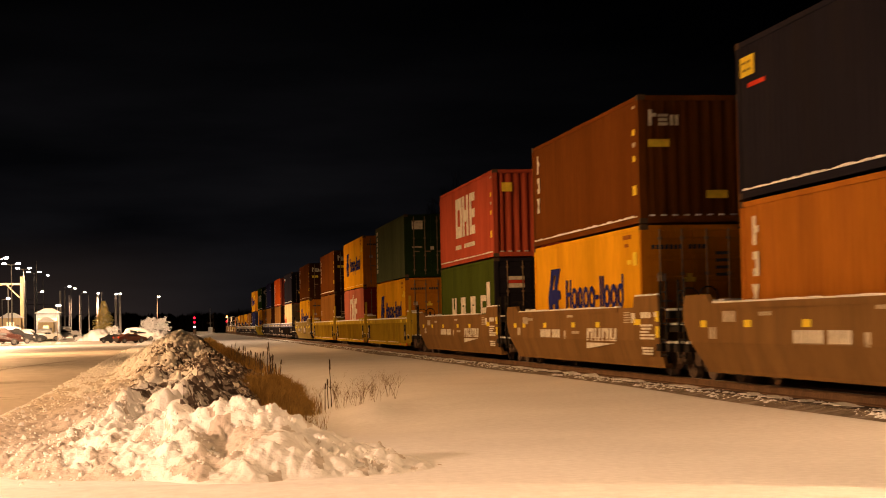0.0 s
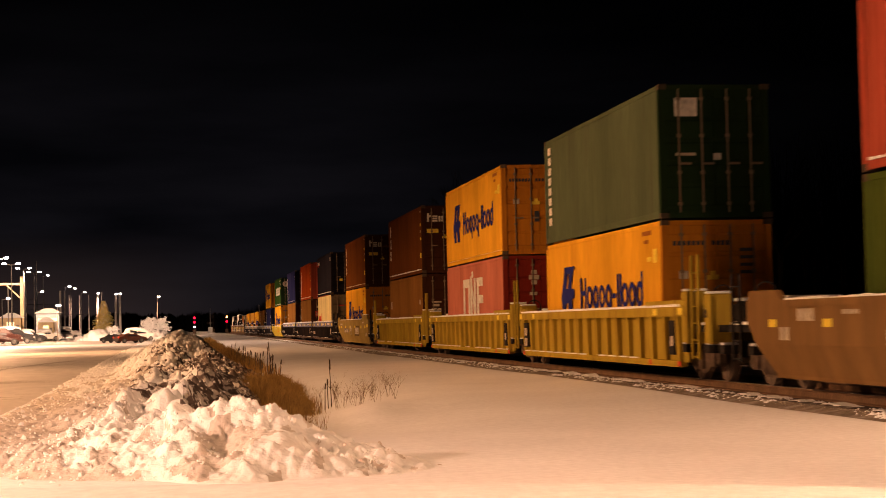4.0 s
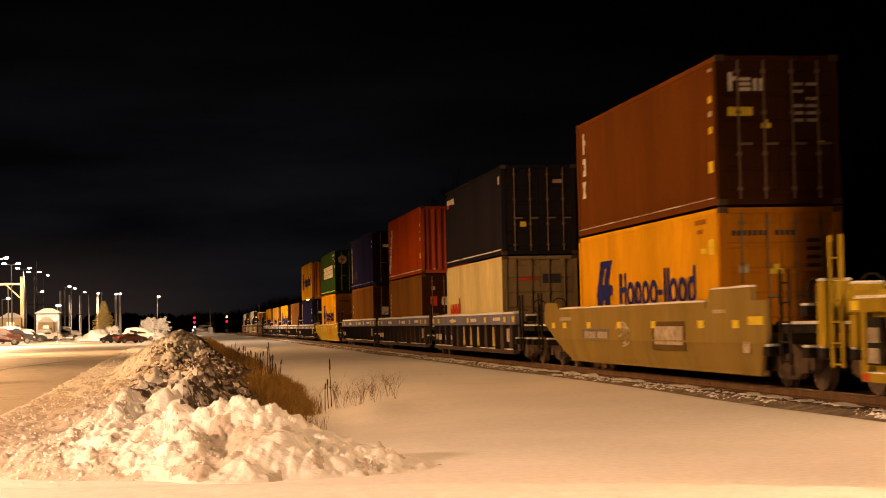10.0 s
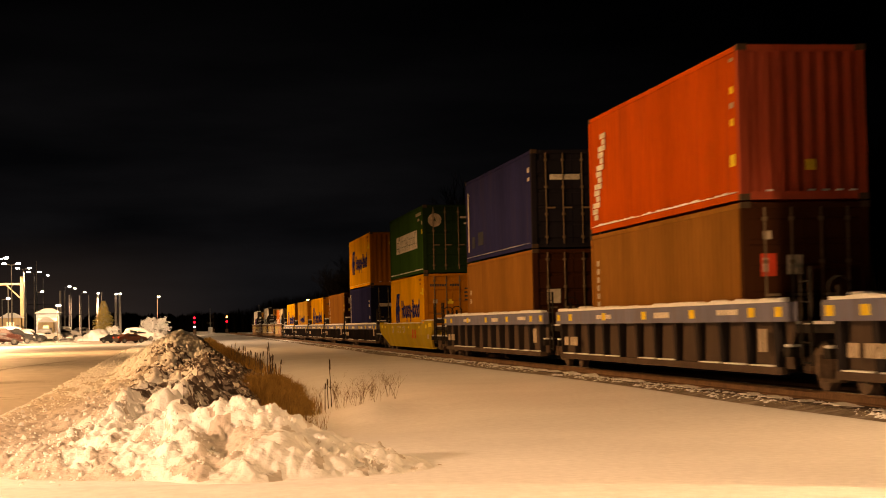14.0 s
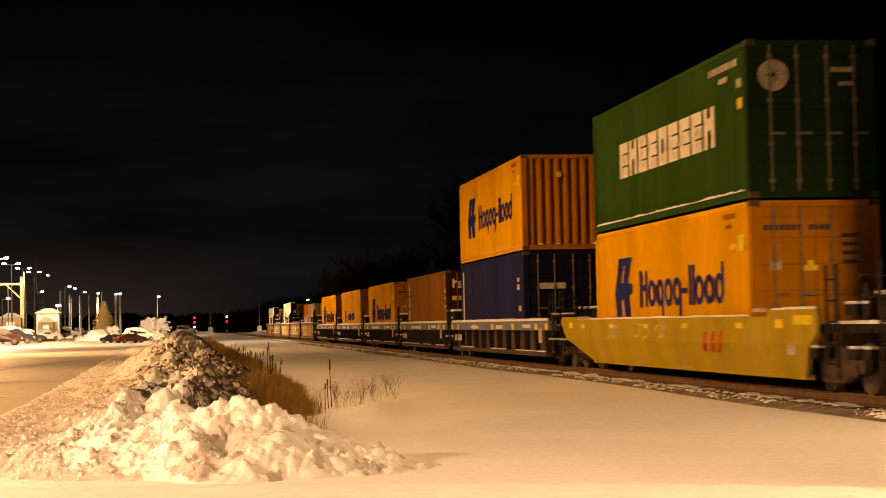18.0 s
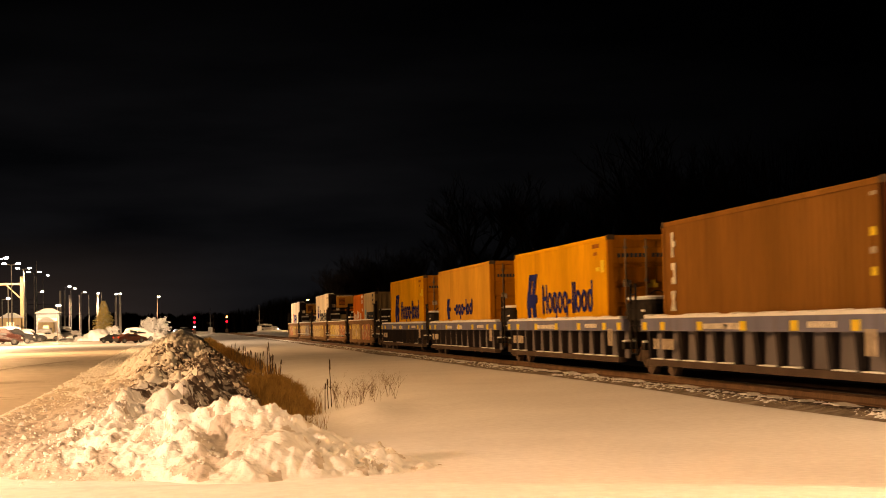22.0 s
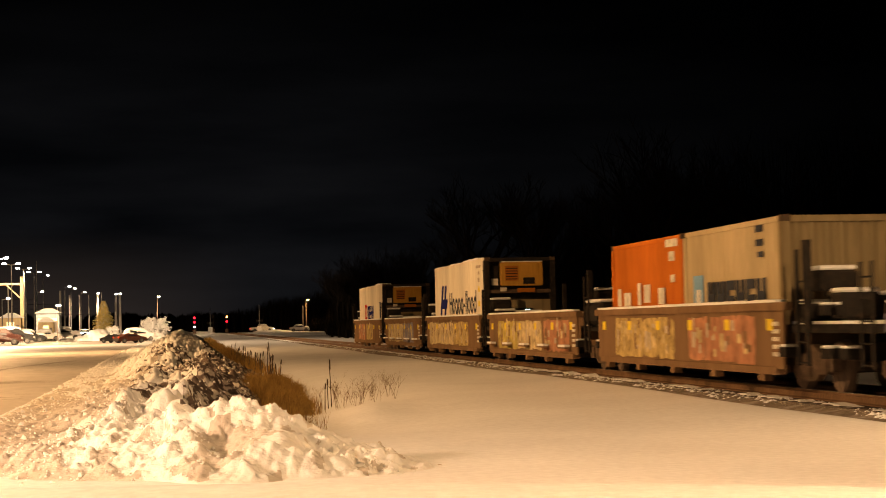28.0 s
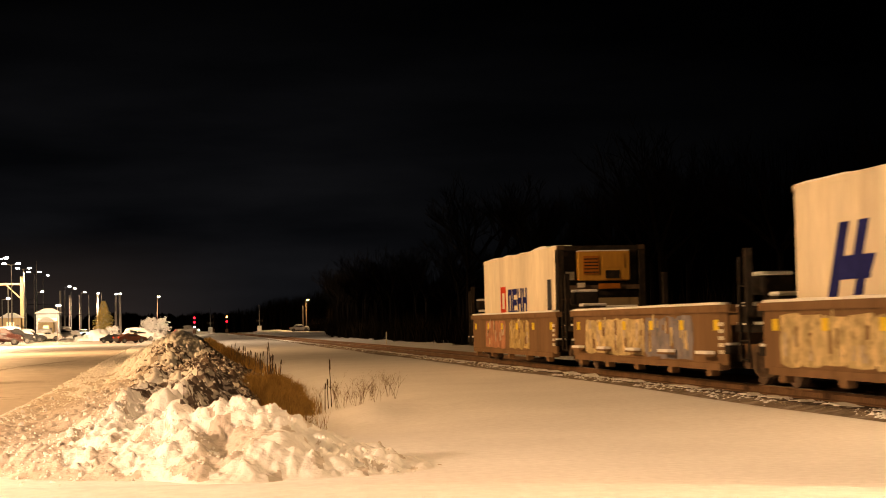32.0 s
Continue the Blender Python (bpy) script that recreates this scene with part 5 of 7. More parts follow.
            if kind == "rib":
                for ya, yb in ((y0, y0 + 3.0), (y1 - 1.2, y1)):
                    bm = bmesh.new()
                    soft_box(bm, *ins(0.22), ya, yb, top + 0.001, top + 0.13, 0.02)
                    part("end_cap", bm, m, p)
            if kind in ("rib", "band"):
                n = 17 if kind == "rib" else 12
                for i in range(n):
                    y = y0 + 0.6 + (y1 - y0 - 1.2) * i / (n - 1)
                    bm = bmesh.new()
                    t, f = xo - side * 0.005, xo - side * 0.03
                    zt, zb = top - chord, FOOT + 0.13
                    w = 0.11 if kind == "rib" else 0.12
                    wb = 0.11 if kind == "rib" else 0.045
                    q = [bm.verts.new(v) for v in ((f, y - wb, zb), (f, y + wb, zb), (t, y + w, zt), (t, y - w, zt),
                                                   (xo - side * deep, y - wb, zb), (xo - side * deep, y + wb, zb), (xo - side * deep, y + w, zt), (xo - side * deep, y - w, zt))]
                    for fc in ((0, 1, 2, 3), (4, 7, 6, 5), (0, 4, 5, 1), (1, 5, 6, 2), (2, 6, 7, 3), (3, 7, 4, 0)):
                        bm.faces.new([q[k] for k in fc])
                    part("rib", bm, m if kind == "rib" else rib_shadow, p)
                    if i and side < 0 and RNG.random() < 0.75:
                        step = (y1 - y0 - 1.2) / (n - 1)
                        part("snow", boxes((xo + 0.005, xo + deep, y - step + 0.16, y - 0.16, zb + 0.001, zb + 0.022)), snow_cap, p, "line of snow on the lower chord")
                if side < 0 and kind == "band":
                    reflectors(p, xo - 0.012, [y0 + 0.35, y0 + 1.8] + [y0 + 1.8 + (y1 - y0 - 3.6) * i / 4 for i in range(1, 5)] + [y1 - 0.35], top - 0.25, 0.34, 0.17)
                    texts(p, xo - 0.01, [(y0 + 2.6, top - 0.2, 1.3, 0.1), (y1 - 6.2, top - 0.22, 1.5, 0.1), (y0 + 7.2, top - 0.23, 1.2, 0.12)], white_mark)
                    texts(p, xo - 0.01, [(y1 - 2.6, 0.62, 0.9, 0.22), (y1 - 1.5, 0.62, 0.5, 0.22), (y0 + 1.0, 0.65, 0.5, 0.4)])
                    if style == 3:
                        step = (y1 - y0 - 1.2) / 11
                        for i, mm in ((2, graf_yellow), (4, graf_yellow), (5, graf_gold), (6, graf_yellow), (8, dim_mark), (9, dim_mark)):
                            ya = y0 + 0.6 + step * i
                            part("graffiti", boxes((xo + deep - 0.006, xo + deep - 0.002, ya + 0.18, ya + step - 0.18, FOOT + 0.2 if i < 7 else FOOT + 0.35, top - chord - 0.08 if i < 7 else FOOT + 0.52)), mm, p)
                if side < 0 and kind == "rib":
                    reflectors(p, xo - 0.012, [y0 + 0.3, y0 + 2.2, y1 - 2.2, y1 - 0.3], top - 0.17, 0.3, 0.14)
                    part("stencil_panel", boxes((xo - 0.012, xo + 0.1, y1 - 1.25, y1 - 0.75, FOOT + 0.25, top - 0.28)), black_steel, p, "black stencil panel")
                    part("stencil_panel", boxes((xo - 0.012, xo + 0.1, y0 + 0.75, y0 + 1.15, FOOT + 0.25, top - 0.28)), black_steel, p, "black stencil panel")
                    texts(p, xo - 0.016, [(y1 - 1.2, 0.85, 0.4, 0.22), (y1 - 1.2, 0.55, 0.4, 0.22), (y0 + 0.8, 0.7, 0.3, 0.2)])
                    texts(p, xo - 0.01, [(y0 + 0.3, FOOT + 0.02, 0.3, 0.1), (y1 - 0.8, FOOT + 0.02, 0.3, 0.1), (y0 + 2.6, FOOT + 0.02, 0.2, 0.1)], red_mark)
            else:
                for i in range(5):
                    y = y0 + 1.2 + (y1 - y0 - 2.4) * i / 4
                    part("bracket", boxes((*ins(0.16), y - 0.16, y + 0.16, FOOT - 0.12, FOOT + 0.12)), m, p)
                    if style in (1, 3):
                        part("step", boxes((xo - 0.16 if side < 0 else xo, xo if side < 0 else xo + 0.16, y - 0.42, y + 0.42, FOOT + 0.26, FOOT + 0.30)), m, p)
                        part("snow", boxes((xo - 0.15 if side < 0 else xo, xo if side < 0 else xo + 0.15, y - 0.40, y + 0.40, FOOT + 0.301, FOOT + 0.36)), snow_cap, p, "snow on the step")
                for i in range(1, 6):
                    y = y0 + (y1 - y0) * i / 6
                    part("seam", boxes((xo + deep - 0.008 if side < 0 else xo - deep - 0.002, xo + deep + 0.002 if side < 0 else xo - deep + 0.008, y - 0.02, y + 0.02, FOOT + 0.14, top - 0.15)), m, p)
                if side < 0:
                    reflectors(p, xo + 0.035, [y0 + 0.8 + (y1 - y0 - 1.6) * i / 5 for i in range(6)], 1.02, 0.3, 0.2)
                    texts(p, xo + 0.036, [(y0 + 0.35, 1.1 - 0.13 * i, 0.36, 0.07) for i in range(5)], white_mark)
                    graffiti(p, xo + 0.04, y0, y1, style)
    part("floor", boxes((-HALF + 0.22, HALF - 0.22, y0 + 0.9, y1 - 0.9, FOOT + 0.02, FOOT + 0.14)), black_steel, car)
    for y, s in ((y0, 1), (y1, -1)):
        part("bulkhead", boxes((-HALF + 0.22, HALF - 0.22, min(y + s * 0.35, y + s * 0.45), max(y + s * 0.35, y + s * 0.45), 0.75, 1.12)), m if kind != "band" else car_grey, car)


def graffiti(panel, x, y0, y1, style):
    """Sprayed blocks with rounded outlines."""
    rng = random.Random(17 + style)
    sets = {0: [(graf_gold, 0.50, 0.86), (graf_red, 0.12, 0.42)], 1: [(graf_cream, 0.35, 0.62), (graf_red, 0.08, 0.32), (graf_yellow, 0.62, 0.86)],
            2: [(graf_cream, 0.45, 0.78), (graf_gold, 0.2, 0.44), (graf_cream, 0.78, 0.92)], 3: [(graf_blue, 0.18, 0.45), (graf_cream, 0.46, 0.88)],
            4: [(graf_gold, 0.28, 0.50), (graf_red, 0.55, 0.8)]}[style]
    L = y1 - y0
    for m, a, b in sets:
        n = max(2, round((b - a) * L / 1.1))
        for i in range(n):
            ya, yb = y0 + L * (a + (b - a) * i / n), y0 + L * (a + (b - a) * (i + 1) / n)
            bm = bmesh.new()
            zc, h, w = (FOOT + 0.15 + TOP - 0.2) / 2, (TOP - FOOT - 0.30) * rng.uniform(0.92, 1.0), (yb - ya) * 1.12
            out = []
            for k in range(20):
                t = 2 * math.pi * k / 20
                sx = abs(math.cos(t)) ** 0.3 * math.copysign(1, math.cos(t))
                sz = abs(math.sin(t)) ** 0.3 * math.copysign(1, math.sin(t))
                j = rng.uniform(0.88, 1.02)
                out.append(((ya + yb) / 2 + sx * w / 2 * j, zc + sz * h / 2 * j))
            plate(bm, out, x, x + 0.006 + 0.001 * i)
            part("graffiti", bm, m, panel)
            for k in range(6):
                a2 = ya + w * rng.uniform(0.1, 0.7)
                z2 = zc + h * rng.uniform(-0.4, 0.25)
                part("graffiti_stroke", boxes((x - 0.003, x, a2, a2 + rng.uniform(0.06, 0.25), z2, z2 + rng.uniform(0.08, 0.4))), rng.choice((car_graf, graf_cream, dim_mark)), panel)


def end_gear(car, ya, yb, m, tall=False):
    """Walkway, ladders and posts over a truck between ya and yb."""
    part("end_platform", boxes((-1.25, 1.25, ya, yb, 0.98, 1.12)), black_steel, car)
    part("snow", boxes((-1.2, 1.2, ya + 0.02, yb - 0.02, 1.121, 1.17)), snow_cap, car, "snow on the walkway")
    mid = (ya + yb) / 2
    steel = m if m is car_yellow_dirty else black_steel
    bm = bmesh.new()
    high = 2.35 if tall else 2.5 if steel is m else 2.05
    for y in (mid - 0.22, mid + 0.22):
        tube(bm, (-HALF + 0.05, y, 0.45), (-HALF + 0.05, y, high), 0.036 if tall or steel is m else 0.028, seg=6)
    for i in range(5 if steel is not m else 6):
        tube(bm, (-HALF + 0.05, mid - 0.22, 0.5 + 0.33 * i), (-HALF + 0.05, mid + 0.22, 0.5 + 0.33 * i), 0.016, seg=5)
    part("ladder", bm, steel, car)
    if steel is m:
        for y, w, z in ((ya + 0.15, 0.28, 1.72), (yb - 0.2, 0.36, 1.80)):
            bm = bmesh.new()
            soft_box(bm, -HALF + 0.02, -HALF + 0.5, y - w / 2, y + w / 2, 0.75, z, 0.03)
            part("end_post", bm, m, car, "yellow end post")
            bm = bmesh.new()
            soft_box(bm, -HALF + 0.03, -HALF + 0.49, y - w / 2 + 0.01, y + w / 2 - 0.01, z + 0.001, z + 0.05, 0.02)
            part("snow", bm, snow_cap, car, "cap of snow on the end post")
    if tall:
        part("post", boxes((-HALF + 0.08, -HALF + 0.2, mid - 0.06, mid + 0.06, 1.12, 2.5)), black_steel, car)
        for k, (y, z, h) in enumerate(((ya + 0.32, 1.62, 0.42), (mid + 0.1, 2.0, 0.34), (yb - 0.34, 1.46, 0.3))):
            bm = bmesh.new()
            soft_box(bm, -HALF + 0.3, -HALF + 0.95, y - 0.27, y + 0.27, z - h, z, 0.04)
            part("equipment_box", bm, black_steel, car)
            bm = bmesh.new()
            soft_box(bm, -HALF + 0.31, -HALF + 0.94, y - 0.26, y + 0.26, z + 0.001, z + 0.075, 0.028)
            part("snow", bm, snow_cap, car, "cap of snow on the equipment box")
        part("post", boxes((HALF - 0.2, HALF - 0.08, mid - 0.06, mid + 0.06, 1.12, 2.5)), black_steel, car)
    bm = bmesh.new()
    soft_box(bm, -0.55, 0.45, mid - 0.35, mid + 0.35, 1.12, 1.58, 0.08)
    tube(bm, (-0.9, mid - 0.1, 1.12), (-0.9, mid - 0.1, 1.75), 0.04, seg=6)
    for i in range(10):
        a, b = i * math.tau / 10, (i + 1) * math.tau / 10
        tube(bm, (-0.9 + 0.2 * math.cos(a), mid - 0.16, 1.7 + 0.2 * math.sin(a)), (-0.9 + 0.2 * math.cos(b), mid - 0.16, 1.7 + 0.2 * math.sin(b)), 0.018, seg=5)
    part("brake_gear", bm, black_steel, car, "handbrake wheel and air tank")
    bm = bmesh.new()
    soft_box(bm, -0.58, 0.48, mid - 0.38, mid + 0.38, 1.575, 1.64, 0.03)
    part("snow", bm, snow_cap, car, "cap of snow on the tank")
    for y, z in ((ya + 0.16, 0.74), (yb - 0.16, 0.74), (ya + 0.2, 1.42)):
        part("step", boxes((-HALF + 0.02, -HALF + 0.32, y - 0.13, y + 0.13, z - 0.16, z)), black_steel, car)
        bm = bmesh.new()
        soft_box(bm, -HALF + 0.025, -HALF + 0.31, y - 0.12, y + 0.12, z + 0.001, z + 0.05, 0.018)
        part("snow", bm, snow_cap, car, "ridge of snow on the step")


def well_car(label, kind, wells, m, styles=None, tall=False, start=1.7, stop=1.7, top=TOP):
    """One car of one or more wells that share trucks; wells: (near, far) along the train."""
    s0 = wells[0][0]
    car = thing("well_car", label, "railcar", pose(TRACK_X, s0, RAIL_Z), "cars of the train")
    for i, (a, b) in enumerate(wells):
        well(car, kind, a - s0, b - s0, m, style=styles[i] if styles else 0, top=top)
    for (a, b), (c, d) in zip(wells, wells[1:]):
        bogie(car, (b + c) / 2 - s0)
        end_gear(car, b - s0 - 0.25, c - s0 + 0.25, m, tall)
        if len(wells) == 5 and (kind == "band" or (a, b) == wells[0]):
            bm = bmesh.new()
            soft_box(bm, -HALF + 0.06, -HALF + 0.8, b - s0 - 0.3, b - s0 + 1.5, 1.15, 1.70, 0.1)
            part("equipment_box", bm, black_steel, car, "black equipment box")
            bm = bmesh.new()
            soft_box(bm, -HALF + 0.07, -HALF + 0.79, b - s0 - 0.26, b - s0 + 1.46, 1.69, 1.77, 0.03)
            part("snow", bm, snow_cap, car, "cap of snow on the equipment box")
    n, f = wells[0][0] - s0, wells[-1][1] - s0
    bogie(car, n + 0.55 - 0.5 * (start - 1.0))
    bogie(car, f - 0.55 + 0.5 * (stop - 1.0))
    end_gear(car, n - start, n + 0.3, m, tall)
    end_gear(car, f - 0.3, f + stop, m, tall)
    for y, s in ((n - start, -1), (f + stop, 1)):
        part("coupler", boxes((-0.13, 0.13, min(y, y + s * 0.3), max(y, y + s * 0.3), 0.7, 0.98)), truck_steel, car)
    MOVERS.append((car, s0, TRACK_X, RAIL_Z))
    return car


well_car("brown smooth-sided well car with white stencils", "smooth", [(14.6, 33.6)], car_brown, start=0.9, stop=0.85)
well_car("brown smooth-sided well car with white stencils", "smooth", [(35.5, 53.2)], car_brown, start=0.8, stop=0.7)
well_car("brown smooth-sided well car with white stencils", "smooth", [(54.9, 73.8)], car_brown, start=0.7, stop=1.8)
well_car("three-well yellow car with upright ribs", "rib", [(77.8, 95.4), (96.8, 115.0), (117.0, 135.2)], car_yellow_dirty, [0, 0, 0], start=1.6, stop=1.4)
well_car("dusty tan smooth-sided well car", "smooth", [(139.0, 157.9)], car_tan, [1], start=2.0, stop=2.0)
well_car("three-well grey ribbed car with a blue sill band", "band", [(162.3, 180.3), (182.0, 200.4), (202.1, 221.0)], car_blue, [3, 0, 0], start=1.8, stop=1.6)
well_car("yellow smooth-sided well car with cut corners", "smooth", [(224.5, 243.6)], car_yellow, [2], start=1.6, stop=0.5)
well_car("five-well grey ribbed car with a blue sill band", "band", [(245.2, 263.2), (264.6, 279.0), (280.6, 295.2), (297.0, 312.8), (314.5, 330.3)], car_blue, [0, 2, 2, 2, 2], start=0.5, stop=1.9, top=1.27)
well_car("five-well purple-brown car covered in sprayed graffiti", "flat", [(334.7, 348.4), (350.5, 363.9), (365.5, 379.0), (380.8, 394.2), (396.0, 410.2)], car_graf, [0, 1, 2, 3, 4], tall=True, start=2.0, stop=0.9)


# ---------------------------------------------------------------- parking lot, lamps, small buildings
def street_lamp(x, y, top, label, arms=1, glow_mat=None, radius=0.10, wood=False, reach=0.9):
    z = ground_z(x, y)
    lamp = thing("street_lamp", label, "lamp post", pose(x, y, z), "lamp posts of the yard")
    h = top - z
    bm = bmesh.new()
    tube(bm, (0, 0, -0.1), (0, 0, h), radius, radius * 0.65, seg=8)
    part("pole", bm, pole_wood if wood else galv if radius > 0.3 else pole_grey, lamp)
    part("base_collar", boxes((-0.22, 0.22, -0.22, 0.22, -0.1, 0.25)), galv, lamp)
    for k in range(arms):
        s = (1, -1)[k]
        bm = bmesh.new()
        tube(bm, (0, 0, h - 0.15), (s * reach, -0.2, h + 0.05), 0.05, seg=6)
        arm = part("arm", bm, galv, lamp)
        bm = bmesh.new()
        bmesh.ops.create_uvsphere(bm, u_segments=12, v_segments=8, radius=0.4, matrix=Matrix.Translation((s * reach, -0.2, h + 0.06)) @ Matrix.Diagonal((0.78, 0.7, 0.36, 1)))
        part("lamp_head", bm, glow_mat or lamp_glow, arm, "bright round lamp head")
    return lamp


for x, y, top, arms, g in ((-20.8, 210, 10.15, 2, lamp_white), (-22.1, 240, 10.6, 2, lamp_white), (-23.5, 275, 11.2, 2, lamp_white), (-24.0, 300, 11.4, 2, lamp_white),
                           (-25.2, 335, 11.9, 1, lamp_white), (-22.8, 360, 10.4, 1, lamp_white), (-22.9, 380, 10.4, 1, lamp_glow), (-21.9, 400, 10.0, 1, lamp_glow),
                           (-25.9, 330, 8.8, 1, lamp_glow), (-25.3, 260, 6.4, 1, lamp_glow)):
    street_lamp(x, y, top, "tall galvanised yard lamp with glowing heads", arms, g)
for x, y, top in ((-17.4, 380, 9.3), (-14.4, 400, 9.5), (-13.5, 400, 9.6)):
    street_lamp(x, y, top, "tall floodlit white lamp post", 1, lamp_white, 0.35, reach=0.15)
street_lamp(-15.22, 225, 4.75, "short dark yard lamp with one bright head", 1, lamp_white, 0.045, True, 0.12)
street_lamp(-4.42, 330, 7.5, "wooden pole with a single warm lamp", 1, lamp_glow, 0.09, True, 0.3)
street_lamp(29.0, 420, 7.7, "wooden pole with a single warm lamp", 1, sodium_glow, 0.10, True, 0.5)
# Posts out of view, added to carry the two kerb lights.
street_lamp(-9.5, 16.0, 4.6, "unseen galvanised lamp post added beside the field edge", 1, lamp_glow, reach=0.5)
street_lamp(9.2, 11.0, 7.45, "unseen galvanised lamp post added beside the field edge", 1, lamp_glow, reach=-1.1)
for x, y, z, _w, _c in LOT_LAMPS[:4]:
    street_lamp(x, y + 0.45, z + 0.45, "tall galvanised lot lamp beside the parking lot", 1, lamp_glow, reach=0.6)


# Housings of the two added floodlights, both out of view.
for _x, _y, _z in ((-20.5, 176.75, 9.6), (9.0, 11.55, 6.6)):
    _head = thing("floodlight", "black floodlight added on an unseen lamp post's bracket", "floodlight", pose(_x, _y, _z))
    part("housing", boxes((-0.25, 0.25, -0.15, 0.12, -0.2, 0.2)), black_steel, _head)
    part("bracket", boxes((-0.05, 0.05, -0.4, -0.15, -0.05, 0.05)), galv, _head)


def post(name, label, category, x, y, h, r, material, group=""):
    t = thing(name, label, category, pose(x, y, ground_z(x, y)), group)
    bm = bmesh.new()
    tube(bm, (0, 0, -0.2), (0, 0, h), r, r * 0.8, seg=8)
    part("shaft", bm, material, t)
    return t


for x, y, h, r in ((-23.5, 250, 7.5, 0.1), (-24.5, 290, 9.5, 0.1), (-26.0, 330, 14.0, 0.09), (-22.0, 345, 9.0, 0.14), (-19.8, 300, 8.0, 0.2), (-22.8, 372, 8.6, 0.16), (-21.6, 388, 8.8, 0.16),
                   (-20.0, 395, 9.0, 0.13), (-17.0, 390, 9.5, 0.1)):
    post("yard_mast", "slim steel yard mast", "mast", x, y, h, r, galv, "masts of the yard")
post("utility_pole", "weathered wooden utility pole", "utility pole", 28.0, 416, 6.0, 0.2, pole_wood)
post("marker_post", "small white marker post beside the track", "marker", 14.6, 128.0, 0.9, 0.05, white_mark)


def gantry(x, y):
    t = thing("wire_gantry", "yellowish lit steel gantry with brace and wires", "gantry", pose(x, y, ground_z(x, y)))
    h = 9.9
    part("column", boxes((-0.25, 0.25, -0.25, 0.25, -0.2, h)), beige, t)
    part("beam", boxes((-16, -0.25, -0.15, 0.15, h - 1.35, h - 1.0)), beige, t)
    bm = bmesh.new()
    tube(bm, (-0.3, 0, h - 3.3), (-2.2, 0, h - 1.4), 0.11, seg=6)
    part("brace", bm, beige, t)
    for i in range(4):
        bm = bmesh.new()
        tube(bm, (-16, 2 + i, h - 2.6 - 0.9 * i), (0.2 + 3 * i, 30 + 10 * i, h - 3.2 - 0.8 * i), 0.05, seg=5)
        part("wire", bm, black_steel, t)


gantry(-24.25, 280)


def hut(label, x, y, w, d, h, lit, cladding=beige):
    z = ground_z(x, y)
    t = thing("guard_hut", label, "hut", pose(x, y, z))
    bm = bmesh.new()
    soft_box(bm, -w / 2, w / 2, -d / 2, d / 2, -0.2, h, 0.03)
    wall = part("wall", bm, cladding, t)
    bm = bmesh.new()
    v = [bm.verts.new(c) for c in ((-w / 2 - 0.3, -d / 2 - 0.3, h), (w / 2 + 0.3, -d / 2 - 0.3, h), (w / 2 + 0.3, d / 2 + 0.3, h), (-w / 2 - 0.3, d / 2 + 0.3, h),
                                   (-w * 0.18, 0, h + 0.75), (w * 0.18, 0, h + 0.75))]
    for f in ((0, 1, 5, 4), (1, 2, 5), (2, 3, 4, 5), (3, 0, 4), (3, 2, 1, 0)):
        bm.faces.new([v[i] for i in f])
    part("roof", bm, snow_cap, t, "snow-covered hipped roof")
    for i in range(lit):
        a = -w / 2 + w * (i + 0.5) / lit
        part("window", boxes((a - w * 0.17, a + w * 0.17, -d / 2 - 0.03, -d / 2 + 0.02, h * 0.58, h * 0.82)), window_glow, wall, "lit window")
        part("window_frame", boxes((a - w * 0.19, a - w * 0.17, -d / 2 - 0.05, -d / 2 + 0.02, h * 0.56, h * 0.84), (a + w * 0.17, a + w * 0.19, -d / 2 - 0.05, -d / 2 + 0.02, h * 0.56, h * 0.84),
                                   (a - w * 0.17, a + w * 0.17, -d / 2 - 0.05, -d / 2 + 0.02, h * 0.82, h * 0.84)), white_mark, wall)
    part("door", boxes((w * 0.28, w * 0.42, -d / 2 - 0.04, -d / 2 + 0.02, 0.05, h * 0.7)), frame_grey, wall)


hut("small beige hut with a snowy hipped roof", -24.23, 262, 2.9, 2.6, 3.4, 1)
hut("small beige hut with a snowy hipped roof", -19.53, 265, 2.2, 2.2, 2.7, 1)
hut("pale two-window hut with a snowy roof", -20.66, 285, 3.6, 3.4, 4.2, 2, mat("pale_blue_cladding", (0.42, 0.50, 0.60), 0.5, var=0.1, scale=2, spec=0.2))


# ---------------------------------------------------------------- vehicles
SUV = [(-2.35, 0.38), (-2.42, 0.80), (-2.38, 1.12), (-2.22, 1.22), (-2.02, 1.76), (-1.80, 1.86), (0.30, 1.86), (0.55, 1.80), (1.20, 1.22), (2.12, 1.10), (2.36, 0.92), (2.42, 0.55), (2.36, 0.38)]
SEDAN = [(-2.3, 0.32), (-2.35, 0.65), (-2.25, 0.95), (-1.55, 1.0), (-0.95, 1.40), (-0.6, 1.46), (0.35, 1.46), (0.55, 1.42), (1.2, 0.98), (2.05, 0.88), (2.3, 0.72), (2.35, 0.45), (2.3, 0.32)]
PICKUP = [(-2.9, 0.45), (-2.92, 0.95), (-2.88, 1.12), (-0.75, 1.12), (-0.7, 1.75), (-0.55, 1.86), (0.7, 1.86), (0.9, 1.80), (1.45, 1.18), (2.65, 1.08), (2.85, 0.95), (2.9, 0.6), (2.85, 0.45)]


